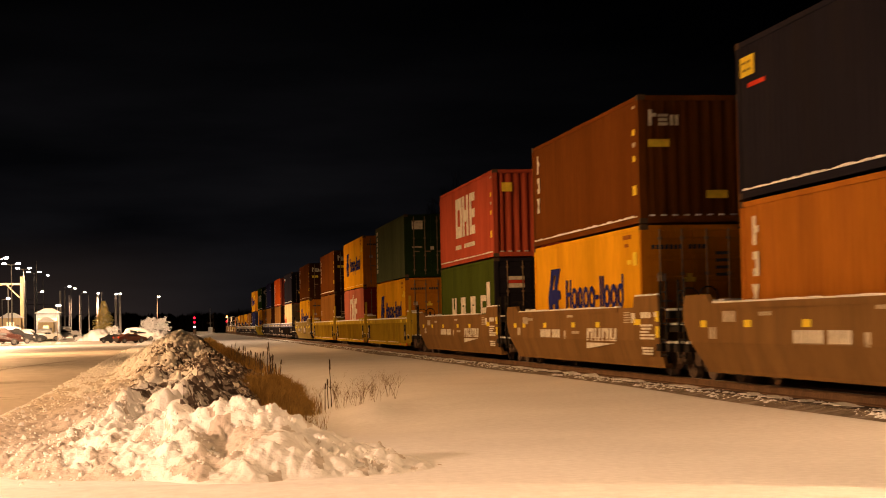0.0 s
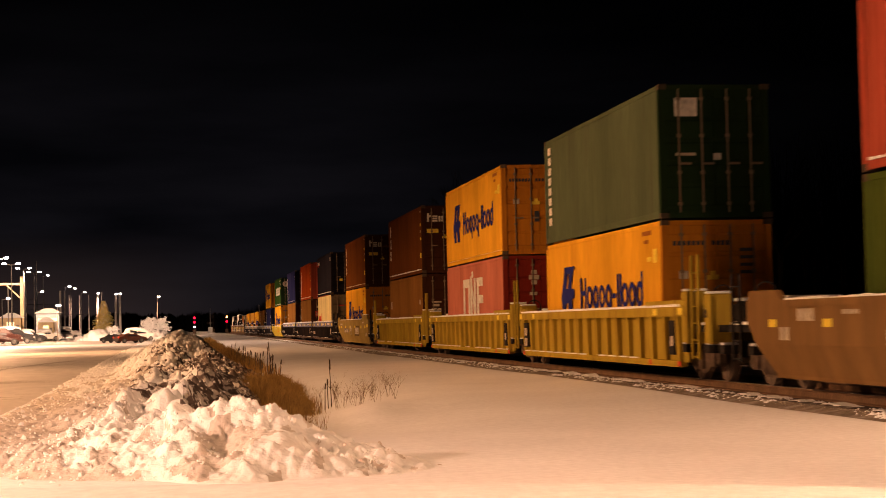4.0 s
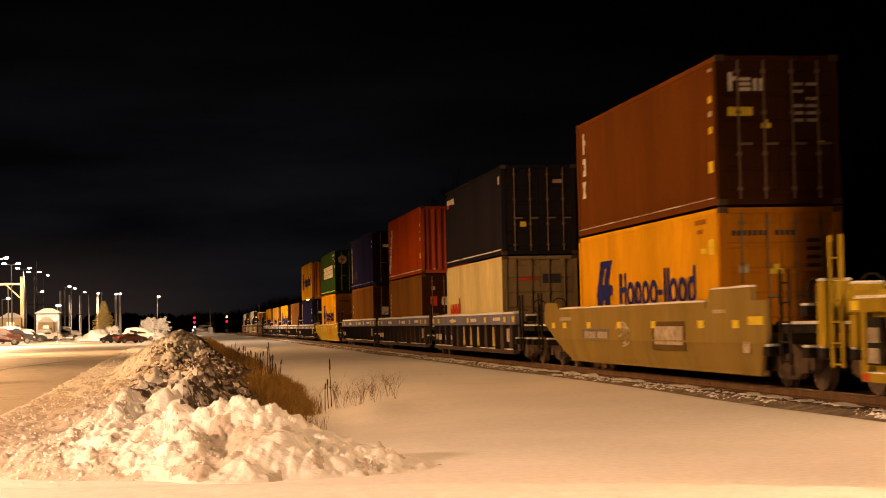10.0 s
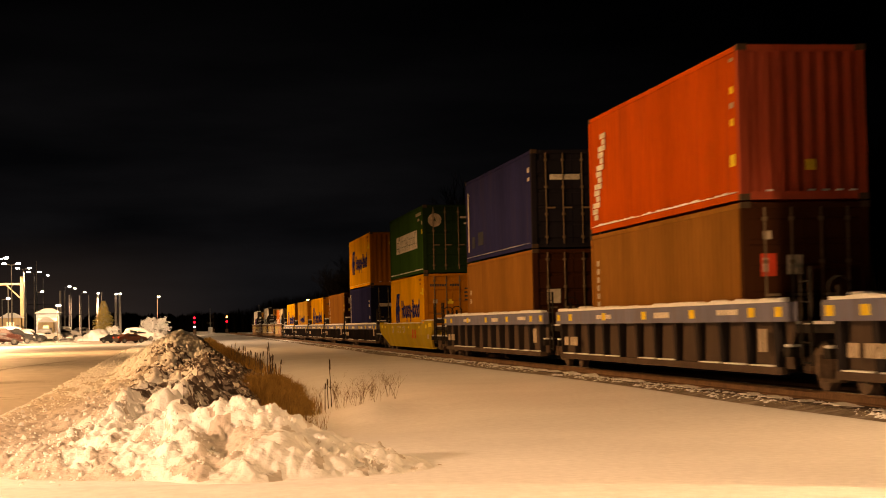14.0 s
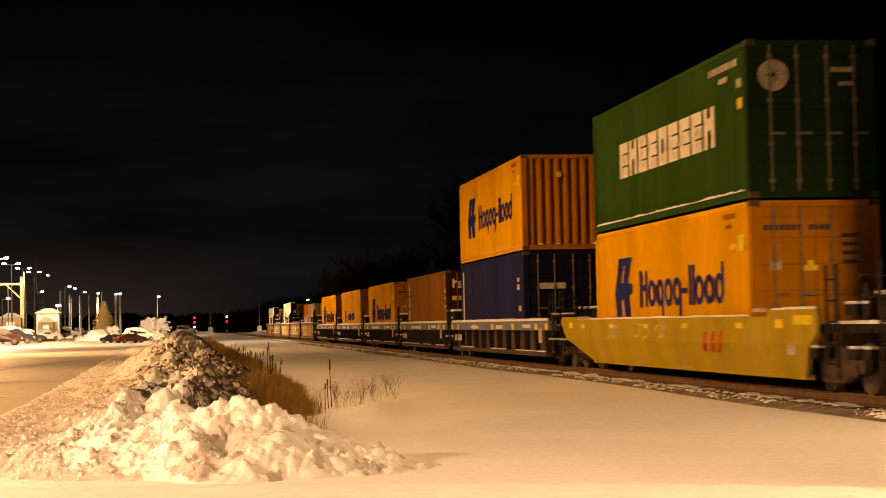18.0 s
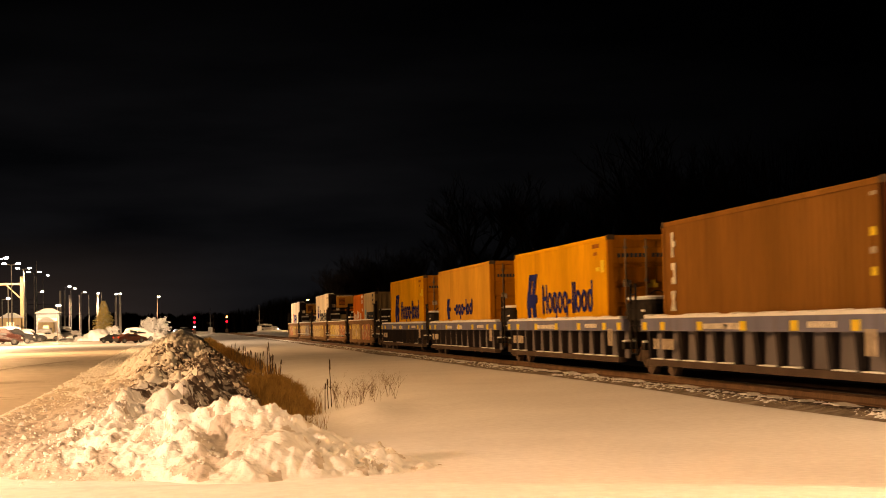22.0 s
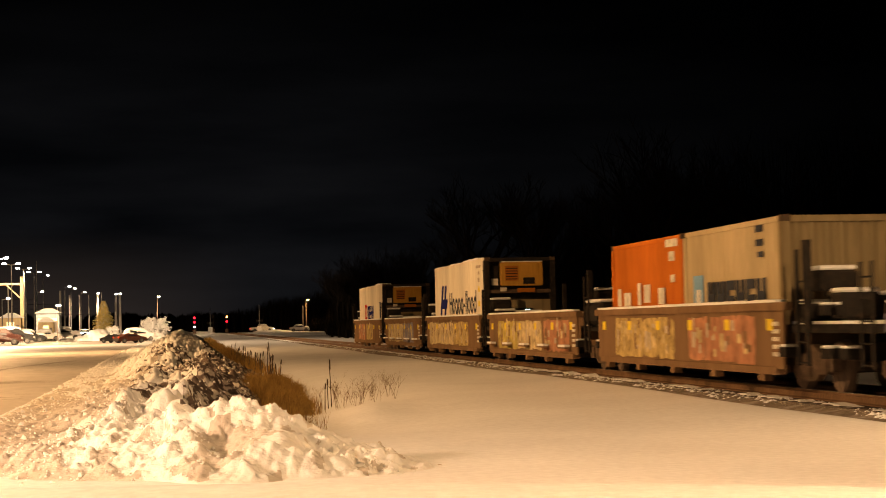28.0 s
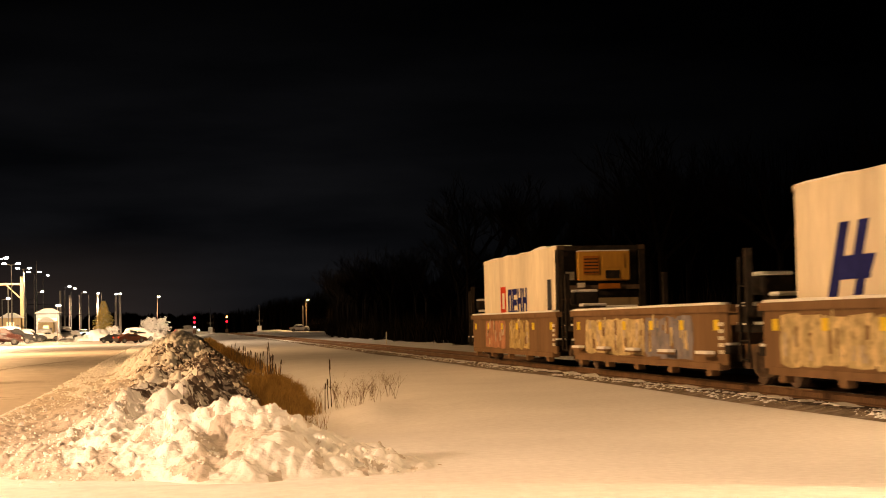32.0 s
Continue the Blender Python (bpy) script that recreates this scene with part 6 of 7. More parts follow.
def vehicle(label, category, profile, m, x, y, turn, snowed=0.0, lights=False, group="", name="car", z=None, size=1.0):
    """A car along its own x; it faces +x."""
    w = 0.92 if profile is not PICKUP else 1.0
    c = thing(name, label, category, pose(x, y, ground_z(x, y) + 0.02 if z is None else z, 0, 0, turn), group)
    c.scale = (size, size, size)
    bm = bmesh.new()
    top = max(p[1] for p in profile)
    cols = []
    for side in (-1, 1):
        cols.append([bm.verts.new((px, side * (w - (0.16 if pz > 1.25 else 0.0) - (0.05 if pz < 0.5 else 0)), pz)) for px, pz in profile])
    bm.faces.new(cols[0])
    bm.faces.new(cols[1][::-1])
    n = len(profile)
    for i in range(n):
        j = (i + 1) % n
        bm.faces.new((cols[0][j], cols[0][i], cols[1][i], cols[1][j]))
    bmesh.ops.bevel(bm, geom=bm.edges[:], offset=0.05, segments=2, affect="EDGES")
    body = part("body", bm, m, c, smooth=False)
    r = 0.36 if profile is not PICKUP else 0.41
    for px in (profile[0][0] * 0.62, profile[-1][0] * 0.62):
        for side in (-1, 1):
            bm = bmesh.new()
            tube(bm, (px, side * (w - 0.24), r), (px, side * (w + 0.02), r), r, seg=16)
            wh = part("wheel", bm, rubber, c)
            bm = bmesh.new()
            tube(bm, (px, side * (w + 0.005), r), (px, side * (w + 0.035), r), r * 0.6, seg=12)
            part("rim", bm, rim_steel, wh)
    belt = 1.14 if profile is not SEDAN else 1.03
    roof = top - 0.1
    xs = [p[0] for p in profile if p[1] > top - 0.12]
    x0, x1 = min(xs), max(xs)
    for side in (-1, 1):
        bm = bmesh.new()
        for a, b in ((x0 + 0.1, (x0 + x1) / 2 - 0.05), ((x0 + x1) / 2 + 0.05, x1 + 0.05)):
            plate_pts = [(a, belt), (b + 0.15, belt), (b - 0.05, roof), (a + 0.1, roof)]
            va = [bm.verts.new((px, side * (w - 0.005 if pz < 1.25 else w - 0.155), pz)) for px, pz in plate_pts]
            vb = [bm.verts.new((px, side * (w - 0.06 if pz < 1.25 else w - 0.21), pz)) for px, pz in plate_pts]
            bm.faces.new(va)
            bm.faces.new(vb[::-1])
            for i in range(4):
                bm.faces.new((va[(i + 1) % 4], va[i], vb[i], vb[(i + 1) % 4]))
        part("side_window", bm, glass_dark, body)
    part("bumper", boxes((profile[-1][0] - 0.02, profile[-1][0] + 0.1, -w + 0.1, w - 0.1, 0.4, 0.6)), rubber, body)
    part("bumper", boxes((profile[0][0] - 0.1, profile[0][0] + 0.02, -w + 0.1, w - 0.1, 0.4, 0.6)), rubber, body)
    for side in (-1, 1):
        part("headlight", boxes((profile[-1][0] - 0.16, profile[-1][0] + 0.04, side * (w - 0.2) - 0.22, side * (w - 0.2) + 0.24, 0.68, 0.85)), head_glow if lights else galv, body)
        part("tail_light", boxes((profile[0][0] - 0.06, profile[0][0] + 0.05, side * (w - 0.16) - 0.1, side * (w - 0.16) + 0.1, 0.75, 0.98)), tail_glow if lights else red_mark, body)
    if snowed:
        bm = bmesh.new()
        spans = [(x0 - 0.25, x1 + 0.30, -0.08, top)]
        if profile is not PICKUP:
            spans.append((0.95, 2.2, -0.04, 0.93 if profile is SEDAN else 1.12))
        for a, b, dz, z0 in spans:
            bmesh.ops.create_uvsphere(bm, u_segments=16, v_segments=10, radius=1.0,
                                      matrix=Matrix.Translation(((a + b) / 2, 0, z0 + dz)) @ Matrix.Diagonal(((b - a) / 2, w - 0.06, 0.12 + 0.17 * snowed, 1)))
        part("snow", bm, snow_cap, c, "layer of snow on roof and bonnet", smooth=True)
    return c


car_red = mat("dark_red_car_paint", (0.026, 0.008, 0.006), 0.4, 0.0, var=0.1, spec=0.08, dirt=(0.2, 0.16, 0.13), dirt_amount=0.2)
car_maroon = mat("red_car_paint", (0.06, 0.020, 0.011), 0.4, 0.0, var=0.1, spec=0.08, dirt=(0.2, 0.16, 0.13), dirt_amount=0.2)
car_black = mat("black_car_paint", (0.016, 0.016, 0.018), 0.3, 0.0, var=0.1, spec=0.1, dirt=(0.15, 0.13, 0.11), dirt_amount=0.2)
car_white = mat("white_car_paint", (0.62, 0.60, 0.56), 0.3, 0.0, var=0.06, spec=0.5)
car_silver = mat("silver_car_paint", (0.34, 0.33, 0.32), 0.35, 0.5, var=0.08, spec=0.5)
PARK = "cars in the lot"
vehicle("dark red SUV parked in the snowy lot", "car", SUV, car_red, -19.41, 198, 0, 0.0, group=PARK, name="suv")
vehicle("black SUV with snow on its roof", "car", SUV, car_black, -19.81, 218, 4, 1.4, group=PARK, name="suv")
vehicle("dark car under a layer of snow", "car", SEDAN, car_black, -19.54, 234, 5, 1.7, group=PARK)
vehicle("white car under thick snow", "car", SEDAN, car_white, -18.98, 256, 3, 1.9, group=PARK)
vehicle("silver SUV dusted with snow", "car", SUV, car_silver, -18.32, 290, 6, 1.3, group=PARK, name="suv")
# The next three cars are scaled down to fit the camera's view.
vehicle("black hatchback beside a red car", "car", SEDAN, car_black, -7.40, 199, 140, 0.5, group=PARK, size=0.68)
vehicle("red car with little snow on it", "car", SEDAN, car_maroon, -5.42, 190, 32, 0.25, group=PARK, size=0.72)
vehicle("white SUV under thick snow behind a red car", "car", SUV, car_white, -5.13, 220, 25, 1.1, group=PARK, name="suv", size=0.8)
vehicle("pale car half buried in snow beside a pole", "car", SEDAN, car_silver, 26.8, 411, 0, 1.3)

# Traffic on the side road and one car in the lot with its lights on.
ROAD_Z = 0.40
TRAFFIC = []
TRAFFIC.append((vehicle("dark sedan driving with lit headlights", "car", SEDAN, car_black, 1, 431.8, 180, 0.4, True, z=ROAD_Z), 431.8, 180,
                [(0, 125), (17.0, 29.0), (19, 17.9), (20.5, 7.6), (22, -2.0), (32, -60.0)], 2.3))
TRAFFIC.append((vehicle("silver SUV driving with lit headlights", "car", SUV, car_silver, 1, 428.8, 0, 0.4, True, name="suv", z=ROAD_Z), 428.8, 0,
                [(0, -82.0), (17.5, 1.0), (19, 8.0), (20.5, 15.4), (22, 22.8), (23, 28.2), (32, 74.0)], -2.3))
TRAFFIC.append((vehicle("white pickup truck driving with lit headlights", "pickup truck", PICKUP, car_white, 1, 428.8, 0, 0.3, True, name="pickup_truck", z=ROAD_Z), 428.8, 0,
                [(0, -96.0), (23.5, 3.0), (25, 9.7), (28, 21.9), (30, 29.9), (32, 38.0)], -2.9))
TRAFFIC.append((vehicle("pale pickup truck with a lit headlight", "pickup truck", PICKUP, car_white, 1, 428.8, 0, 0.3, True, name="pickup_truck", z=ROAD_Z), 428.8, 0,
                [(0, -160.0), (30, -4.5), (32, 4.1)], -2.9))
TRAFFIC.append((vehicle("silver car driving with lit headlights", "car", SUV, car_silver, 1, 431.8, 180, 0.5, True, z=ROAD_Z), 431.8, 180,
                [(0.0, 73.3), (8.5, 13.2), (9.0, 9.7), (9.5, 6.0), (10.0, 2.5), (10.5, -0.9), (20.0, -68.1), (32.0, -98.1)], 2.3))
LOT_CAR = vehicle("dark car in the lot with bright headlights", "car", SEDAN, car_black, -62, 366, -86, 0.5, True)


# ---------------------------------------------------------------- signals
def lens_disc(bm, x, z, r=0.17):
    tube(bm, (x, -0.14, z), (x, -0.22, z), r, seg=14)


def signal(x, y, zs, mats, label):
    z = ground_z(x, y)
    t = thing("railway_signal", label, "signal", pose(x, y, z), "signals of the line")
    bm = bmesh.new()
    tube(bm, (0, 0, -0.2), (0, 0, max(zs) - z + 0.8), 0.08, seg=8)
    part("mast", bm, black_steel, t)
    for zz, m in zip(zs, mats):
        h = part("signal_head", boxes((-0.3, 0.3, -0.12, 0.1, zz - z - 0.32, zz - z + 0.32)), black_steel, t)
        bm = bmesh.new()
        lens_disc(bm, 0, zz - z, 0.23)
        part("lens", bm, m, h, "lit signal lens")
    part("relay_box", boxes((-0.35, 0.35, -0.25, 0.25, -0.1, 1.0)), truck_steel, t)
    return t


signal(2.8, 405, (3.96, 2.95, 1.95), (red_glow, red_glow, glow("white_marker_glow", (0.85, 0.93, 1.0), 5)), "railway signal showing two red lights")
signal(10.9 - 3.6, 425, (4.3,), (black_steel,), "unlit railway signal mast with relay box")
signal(10.55, 426, (4.2, 3.1), (amber_glow, red_glow), "railway signal showing amber over red")


def crossing_mast(x, y, h):
    t = thing("crossing_signal", "level crossing mast with lamps and snowy box", "crossing signal", pose(x, y, ground_z(x, y)), "masts at the crossing")
    bm = bmesh.new()
    tube(bm, (0, 0, -0.2), (0, 0, h), 0.09, 0.06, seg=8)
    part("mast", bm, galv, t)
    for s in (-1, 1):
        bm = bmesh.new()
        tube(bm, (s * 0.55, -0.05, h * 0.42), (s * 0.55, -0.2, h * 0.42), 0.3, seg=14)
        part("flasher", bm, black_steel, t)
    part("crossarm", boxes((-0.6, 0.6, -0.05, 0.05, h * 0.40, h * 0.44)), galv, t)
    part("signal_box", boxes((-0.5, 0.5, -0.4, 0.4, -0.1, 1.5)), snow_cap, t, "box plastered with snow")


crossing_mast(6.4, 410, 5.8)
crossing_mast(18.2, 425, 6.5)


# ---------------------------------------------------------------- plants
def limb(bm, p, d, r, length, depth, rng, seg):
    q = p + d * length
    tube(bm, p, q, r, r * 0.62, seg)
    if depth == 0:
        return
    for _ in range(rng.choice((3, 3, 4))):
        t = rng.uniform(0.45, 1.0)
        side = Vector((rng.uniform(-1, 1), rng.uniform(-1, 1), rng.uniform(-0.1, 0.7)))
        limb(bm, p + d * length * t, (d * 0.75 + side * 0.75).normalized(), r * 0.55, length * rng.uniform(0.55, 0.75), depth - 1, rng, max(3, seg - 1))


def bare_tree_meshes(seed, h):
    rng = random.Random(seed)
    trunk = bmesh.new()
    tube(trunk, (0, 0, -0.3), (0.1, 0, h * 0.38), 0.24, 0.17, 7)
    crown = bmesh.new()
    base = Vector((0.1, 0, h * 0.36))
    for _ in range(6):
        d = Vector((rng.uniform(-0.8, 0.8), rng.uniform(-0.8, 0.8), rng.uniform(0.6, 1.1))).normalized()
        limb(crown, base + Vector((0, 0, rng.uniform(-0.6, 0.5))), d, 0.12, h * 0.24, 4, rng, 4)
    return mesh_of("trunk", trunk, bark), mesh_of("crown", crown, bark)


TREES = [bare_tree_meshes(30 + i, h) for i, h in enumerate((15.0, 13.0, 14.0, 12.0))]
_r = random.Random(8)
for i in range(58):
    y = 70 + i * 6.2 + _r.uniform(-2, 2)
    x = max(27 + _r.uniform(-3, 6), 0.079 * y + _r.uniform(2.0, 7.0))
    tr, cr = TREES[i % 4]
    t = thing("bare_tree", "tall bare deciduous tree in the dark", "tree", pose(x, y, ground_z(x, y), 0, 0, _r.uniform(0, 360)), "trees behind the line")
    k = (1.18 if 145 < y < 165 else 1.0) * _r.uniform(0.85, 1.1) * (0.8 if 165 < y < 260 else 1.0)
    t.scale = (k, k, k)
    piece("trunk", tr, t, pose(0, 0, 0))
    piece("crown", cr, t, pose(0, 0, 0))


def thicket(name, label, spots, hmin, hmax, blades, material, lean=0.35, width=0.02, seed=1, kind="stuff", category="brush"):
    """Many thin upright blades as one mesh."""
    rng = random.Random(seed)
    verts, faces = [], []
    for x, y, z, k in spots:
        for _ in range(blades):
            h = rng.uniform(hmin, hmax) * k
            a = rng.uniform(0, 6.283)
            bx, by = x + rng.gauss(0, 0.14), y + rng.gauss(0, 0.14)
            lx, ly = math.cos(a) * lean * h * rng.random(), math.sin(a) * lean * h * rng.random()
            w = width * rng.uniform(0.6, 1.3)
            c, s = math.cos(a + 1.57) * w, math.sin(a + 1.57) * w
            n = len(verts)
            verts += [(bx - c, by - s, z - 0.05), (bx + c, by + s, z - 0.05), (bx + lx * 0.35 + c * 0.8, by + ly * 0.35 + s * 0.8, z + h * 0.55),
                      (bx + lx * 0.35 - c * 0.8, by + ly * 0.35 - s * 0.8, z + h * 0.55), (bx + lx, by + ly, z + h)]
            faces += [(n, n + 1, n + 2, n + 3), (n + 3, n + 2, n + 4)]
    me = bpy.data.meshes.new(name)
    me.from_pydata(verts, [], faces)
    me.materials.append(material)
    return tagged(new(name, me), label, category, kind=kind)


_r = random.Random(12)
spots = []
for _ in range(2100):
    y = _r.uniform(28.5, 58.0)
    lo, hi = along(y, [(28, 1.45), (33, 1.35), (42, 1.5), (47, 1.8), (54, 2.25)]), along(y, [(28, 2.2), (34, 2.4), (40, 2.6), (48, 2.95), (58, 2.95)])
    x = _r.uniform(lo, hi)
    if _r.random() > 0.05 + 0.95 * smooth(32.0, 40.0, y) * smooth(-0.25, 0.15, fbm(x * 1.1, y * 0.35, 51.0, 2)):
        continue
    spots.append((x, y, max(ground_z(x, y), bank_z(x, y) if x < 1.9 else -1), _r.uniform(0.6, 1.1)))
thicket("dry_grass", "tuft belt of dry golden grass in the ditch", spots, 0.08, 0.34, 42, dry_grass, 1.4, 0.0042, 3, category="grass")
spots = []
for _ in range(300):
    y = _r.uniform(62, 200)
    x = _r.uniform(2.5, 3.15)
    spots.append((x, y, ground_z(x, y), _r.uniform(0.7, 1.2)))
thicket("dry_grass", "sparser dry golden grass along the ditch", spots, 0.25, 0.5, 22, dry_grass, 0.7, 0.012, 5, category="grass")


def cattail(x, y, h, thick):
    t = thing("cattail", "dead brown cattail stalk standing in the ditch", "cattail", pose(x, y, ground_z(x, y) if x > 1.5 else max(ground_z(x, y), bank_z(x, y)), _r.uniform(-5, 5), _r.uniform(-5, 5), 0), "cattails in the ditch")
    bm = bmesh.new()
    tube(bm, (0, 0, -0.1), (0, 0, h), 0.012 if y < 50 else 0.017, 0.008, 5)
    part("stem", bm, stalk_mat, t)
    bm = bmesh.new()
    tube(bm, (0, 0, h * 0.78), (0.01, 0, h * 0.98), thick, thick * 0.7, 7)
    part("seed_head", bm, stalk_mat, t, "dark seed head")


for i in range(34):
    y = 56 + 44 * _r.random() ** 1.4
    cattail(along(y, [(56, 2.75), (70, 2.75), (100, 2.8)]) + _r.gauss(0, 0.16), y, _r.uniform(0.45, 0.95), 0.026)
for x, y, h in ((2.72, 57.6, 1.15), (2.84, 57.4, 1.3), (2.86, 57.0, 0.9), (2.78, 56.8, 0.8), (3.05, 37.0, 1.0), (2.85, 36.2, 0.55), (2.95, 36.6, 0.62)):
    cattail(x, y, h, 0.018)


weed_mat = mat("dead_weed_stalk", (0.15, 0.095, 0.05), 0.9, spec=0.0, var=0.3, rnd=0.3, island=True)


def weed(x, y, h, seed):
    rng = random.Random(seed)
    t = thing("dead_weed", "branching dead weed standing in the snow", "weed", pose(x, y, ground_z(x, y)), "weeds in the snow")
    bm = bmesh.new()
    for _ in range(3):
        d = Vector((rng.uniform(-0.4, 0.4), rng.uniform(-0.4, 0.4), 1)).normalized()
        limb(bm, Vector((rng.uniform(-0.1, 0.1), rng.uniform(-0.1, 0.1), -0.03)), d, 0.004, h * 0.55, 2, rng, 3)
    part("stalk", bm, weed_mat, t)


for i in range(17):
    x, y = _r.uniform(2.9, 4.5), _r.uniform(35.5, 39.5)
    weed(x, y, _r.uniform(0.3, 0.75) * (1.15 - 0.12 * abs(x - 3.0)), 60 + i)

# Dark brush between the track and the trees, and the wood behind it.
spots = []
for _ in range(900):
    y = 45 + 370 * _r.random()
    x = max(_r.uniform(17.5, 25.0), 0.079 * y + _r.uniform(0.5, 5.0))
    spots.append((x, y, ground_z(x, y), _r.uniform(0.5, 1.15)))
for _ in range(70):
    y = _r.uniform(404, 424)
    x = 0.0712 * y + _r.uniform(0.0, 4.5)
    spots.append((x, y, ground_z(x, y), _r.uniform(0.8, 1.3)))
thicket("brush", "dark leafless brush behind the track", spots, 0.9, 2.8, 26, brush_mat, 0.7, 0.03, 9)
spots = []
for _ in range(2600):
    y = 75 + 360 * _r.random()
    x = max(_r.uniform(33, 47), 0.079 * y + _r.uniform(1.0, 9.0))
    k = along(y, [(75, 1.15), (130, 1.2), (150, 1.3), (165, 0.95), (200, 0.85), (300, 0.95), (400, 0.8), (440, 0.6)])
    spots.append((x, y, ground_z(x, y), k * (0.8 + 0.35 * fbm(y * 0.12, x * 0.12, 4.0, 3))))
for _ in range(1500):
    y, x = _r.uniform(446, 530), _r.uniform(-2, 75)
    spots.append((x, y, ground_z(x, y), along(x, [(-2, 0.45), (12, 0.6), (22, 0.85), (34, 1.15), (75, 1.3)]) * (0.85 + 0.35 * fbm(x * 0.13, 5.0, 4.0, 3))))
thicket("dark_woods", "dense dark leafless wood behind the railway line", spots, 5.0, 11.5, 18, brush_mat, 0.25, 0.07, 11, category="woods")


def spruce(x, y, h):
    t = thing("spruce_tree", "spruce coloured yellow-green by lamp light, dusted with snow", "tree", pose(x, y, ground_z(x, y)))
    bm = bmesh.new()
    tube(bm, (0, 0, -0.2), (0, 0, h * 0.95), 0.14, 0.03, 7)
    part("trunk", bm, bark, t)
    rng = random.Random(5)
    verts, faces, cap_v, cap_f = [], [], [], []
    for i in range(10500):
        f = rng.random() ** 0.8
        z = h * (0.06 + 0.93 * f)
        tier = 1 - (f * 10.0) % 1.0
        a = rng.uniform(0, 6.283)
        rad = (1 - f) ** 0.85 * 2.75 * rng.uniform(0.25, 1.0) * (0.55 + 0.55 * tier) * (0.75 + 0.5 * noise.noise(Vector((3 * math.cos(a), 3 * math.sin(a), f * 9)))) + 0.05
        c = Vector((math.cos(a) * rad, math.sin(a) * rad, z - 0.15 * rad))
        dv = Vector((math.cos(a), math.sin(a), rng.uniform(-0.5, 0.2))) * 0.22
        sv = Vector((-math.sin(a), math.cos(a), rng.uniform(-0.3, 0.3))) * 0.09
        n = len(verts)
        verts += [tuple(c - sv), tuple(c + sv), tuple(c + dv)]
        faces.append((n, n + 1, n + 2))
        # Snow bits, raised in number to brighten the crown as well.
        if rng.random() < 0.30:
            n = len(cap_v)
            u = Vector((0, 0, 0.03))
            cap_v += [tuple(c - sv + u), tuple(c + sv + u), tuple(c + dv + u)]
            cap_f.append((n, n + 1, n + 2))
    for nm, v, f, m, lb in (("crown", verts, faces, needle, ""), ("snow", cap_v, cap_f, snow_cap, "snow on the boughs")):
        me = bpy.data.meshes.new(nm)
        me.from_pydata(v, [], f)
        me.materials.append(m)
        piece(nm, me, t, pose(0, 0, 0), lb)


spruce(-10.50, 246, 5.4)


def snowy_bush(x, y, w, h, label, seed):
    t = thing("snowy_bush", label, "bush", pose(x, y, ground_z(x, y)))
    rng = random.Random(seed)
    bm = bmesh.new()
    for _ in range(9):
        limb(bm, Vector((rng.uniform(-0.2, 0.2), rng.uniform(-0.2, 0.2), 0)), Vector((rng.uniform(-0.8, 0.8), rng.uniform(-0.8, 0.8), 1)).normalized(), 0.05, h * 0.42, 2, rng, 4)
    part("branches", bm, bark, t)
    bm = bmesh.new()
    for _ in range(int(44 * w)):
        a, f = rng.uniform(0, 6.283), rng.random()
        reach = w / 2 * (0.45 + 0.55 * math.sin(0.5 + 2.2 * f)) * rng.uniform(0.6, 1.15)
        tip = Vector((math.cos(a) * reach, math.sin(a) * reach, h * (0.12 + 0.80 * f) + 0.18 * h * rng.random()))
        root = Vector((0.15 * tip.x, 0.15 * tip.y, tip.z * 0.62))
        tube(bm, root, tip, 0.02, 0.008, 4)
        for i in range(13):
            k = 0.35 + 0.65 * rng.random()
            c = root.lerp(tip, k) + Vector((rng.gauss(0, 0.10), rng.gauss(0, 0.10), rng.gauss(0.02, 0.06)))
            r = rng.uniform(0.045, 0.115)
            q = Euler((rng.uniform(-0.5, 0.5), rng.uniform(-0.5, 0.5), rng.uniform(0, 3))).to_matrix().to_4x4()
            bmesh.ops.create_icosphere(bm, subdivisions=1, radius=r, matrix=Matrix.Translation(c) @ q @ Matrix.Diagonal((1.9, 1.0, 0.6, 1)))
    part("snow_clumps", bm, snow_cap, t, "clumps of snow on twigs")


snowy_bush(-3.64, 246, 4.3, 3.0, "round bush loaded with snow beside parked cars", 1)
snowy_bush(-9.23, 243, 1.7, 1.9, "small bush loaded with snow beside a spruce", 2)


def snow_pile(x, y, w, d, h, seed):
    bm = bmesh.new()
    bmesh.ops.create_icosphere(bm, subdivisions=4, radius=1.0)
    for v in bm.verts:
        k = 1 + 0.28 * fbm(v.co.x * 1.9 + seed * 3.1, v.co.y * 1.9, v.co.z * 1.9)
        v.co = Vector((v.co.x * w / 2 * k, v.co.y * d / 2 * k, max(-0.15, v.co.z) * h * k))
    ob = tagged(new("snow_mound", mesh_of("snow_mound", bm, snow_rough, True)), "rounded pile of ploughed snow in the lot", "snow pile", "piles in the lot")
    ob.matrix_basis = pose(x, y, ground_z(x, y))


snow_pile(-11.14, 238, 3.9, 4, 1.45, 1)
snow_pile(-12.9, 240, 2.6, 3, 0.7, 3)
snow_pile(-2.45, 212, 2.0, 3, 1.25, 2)
snow_pile(-24, 226, 9, 5, 1.0, 4)
snow_pile(4.2, 415, 7, 4, 0.55, 5)
snow_pile(21, 418, 9, 5, 0.5, 6)


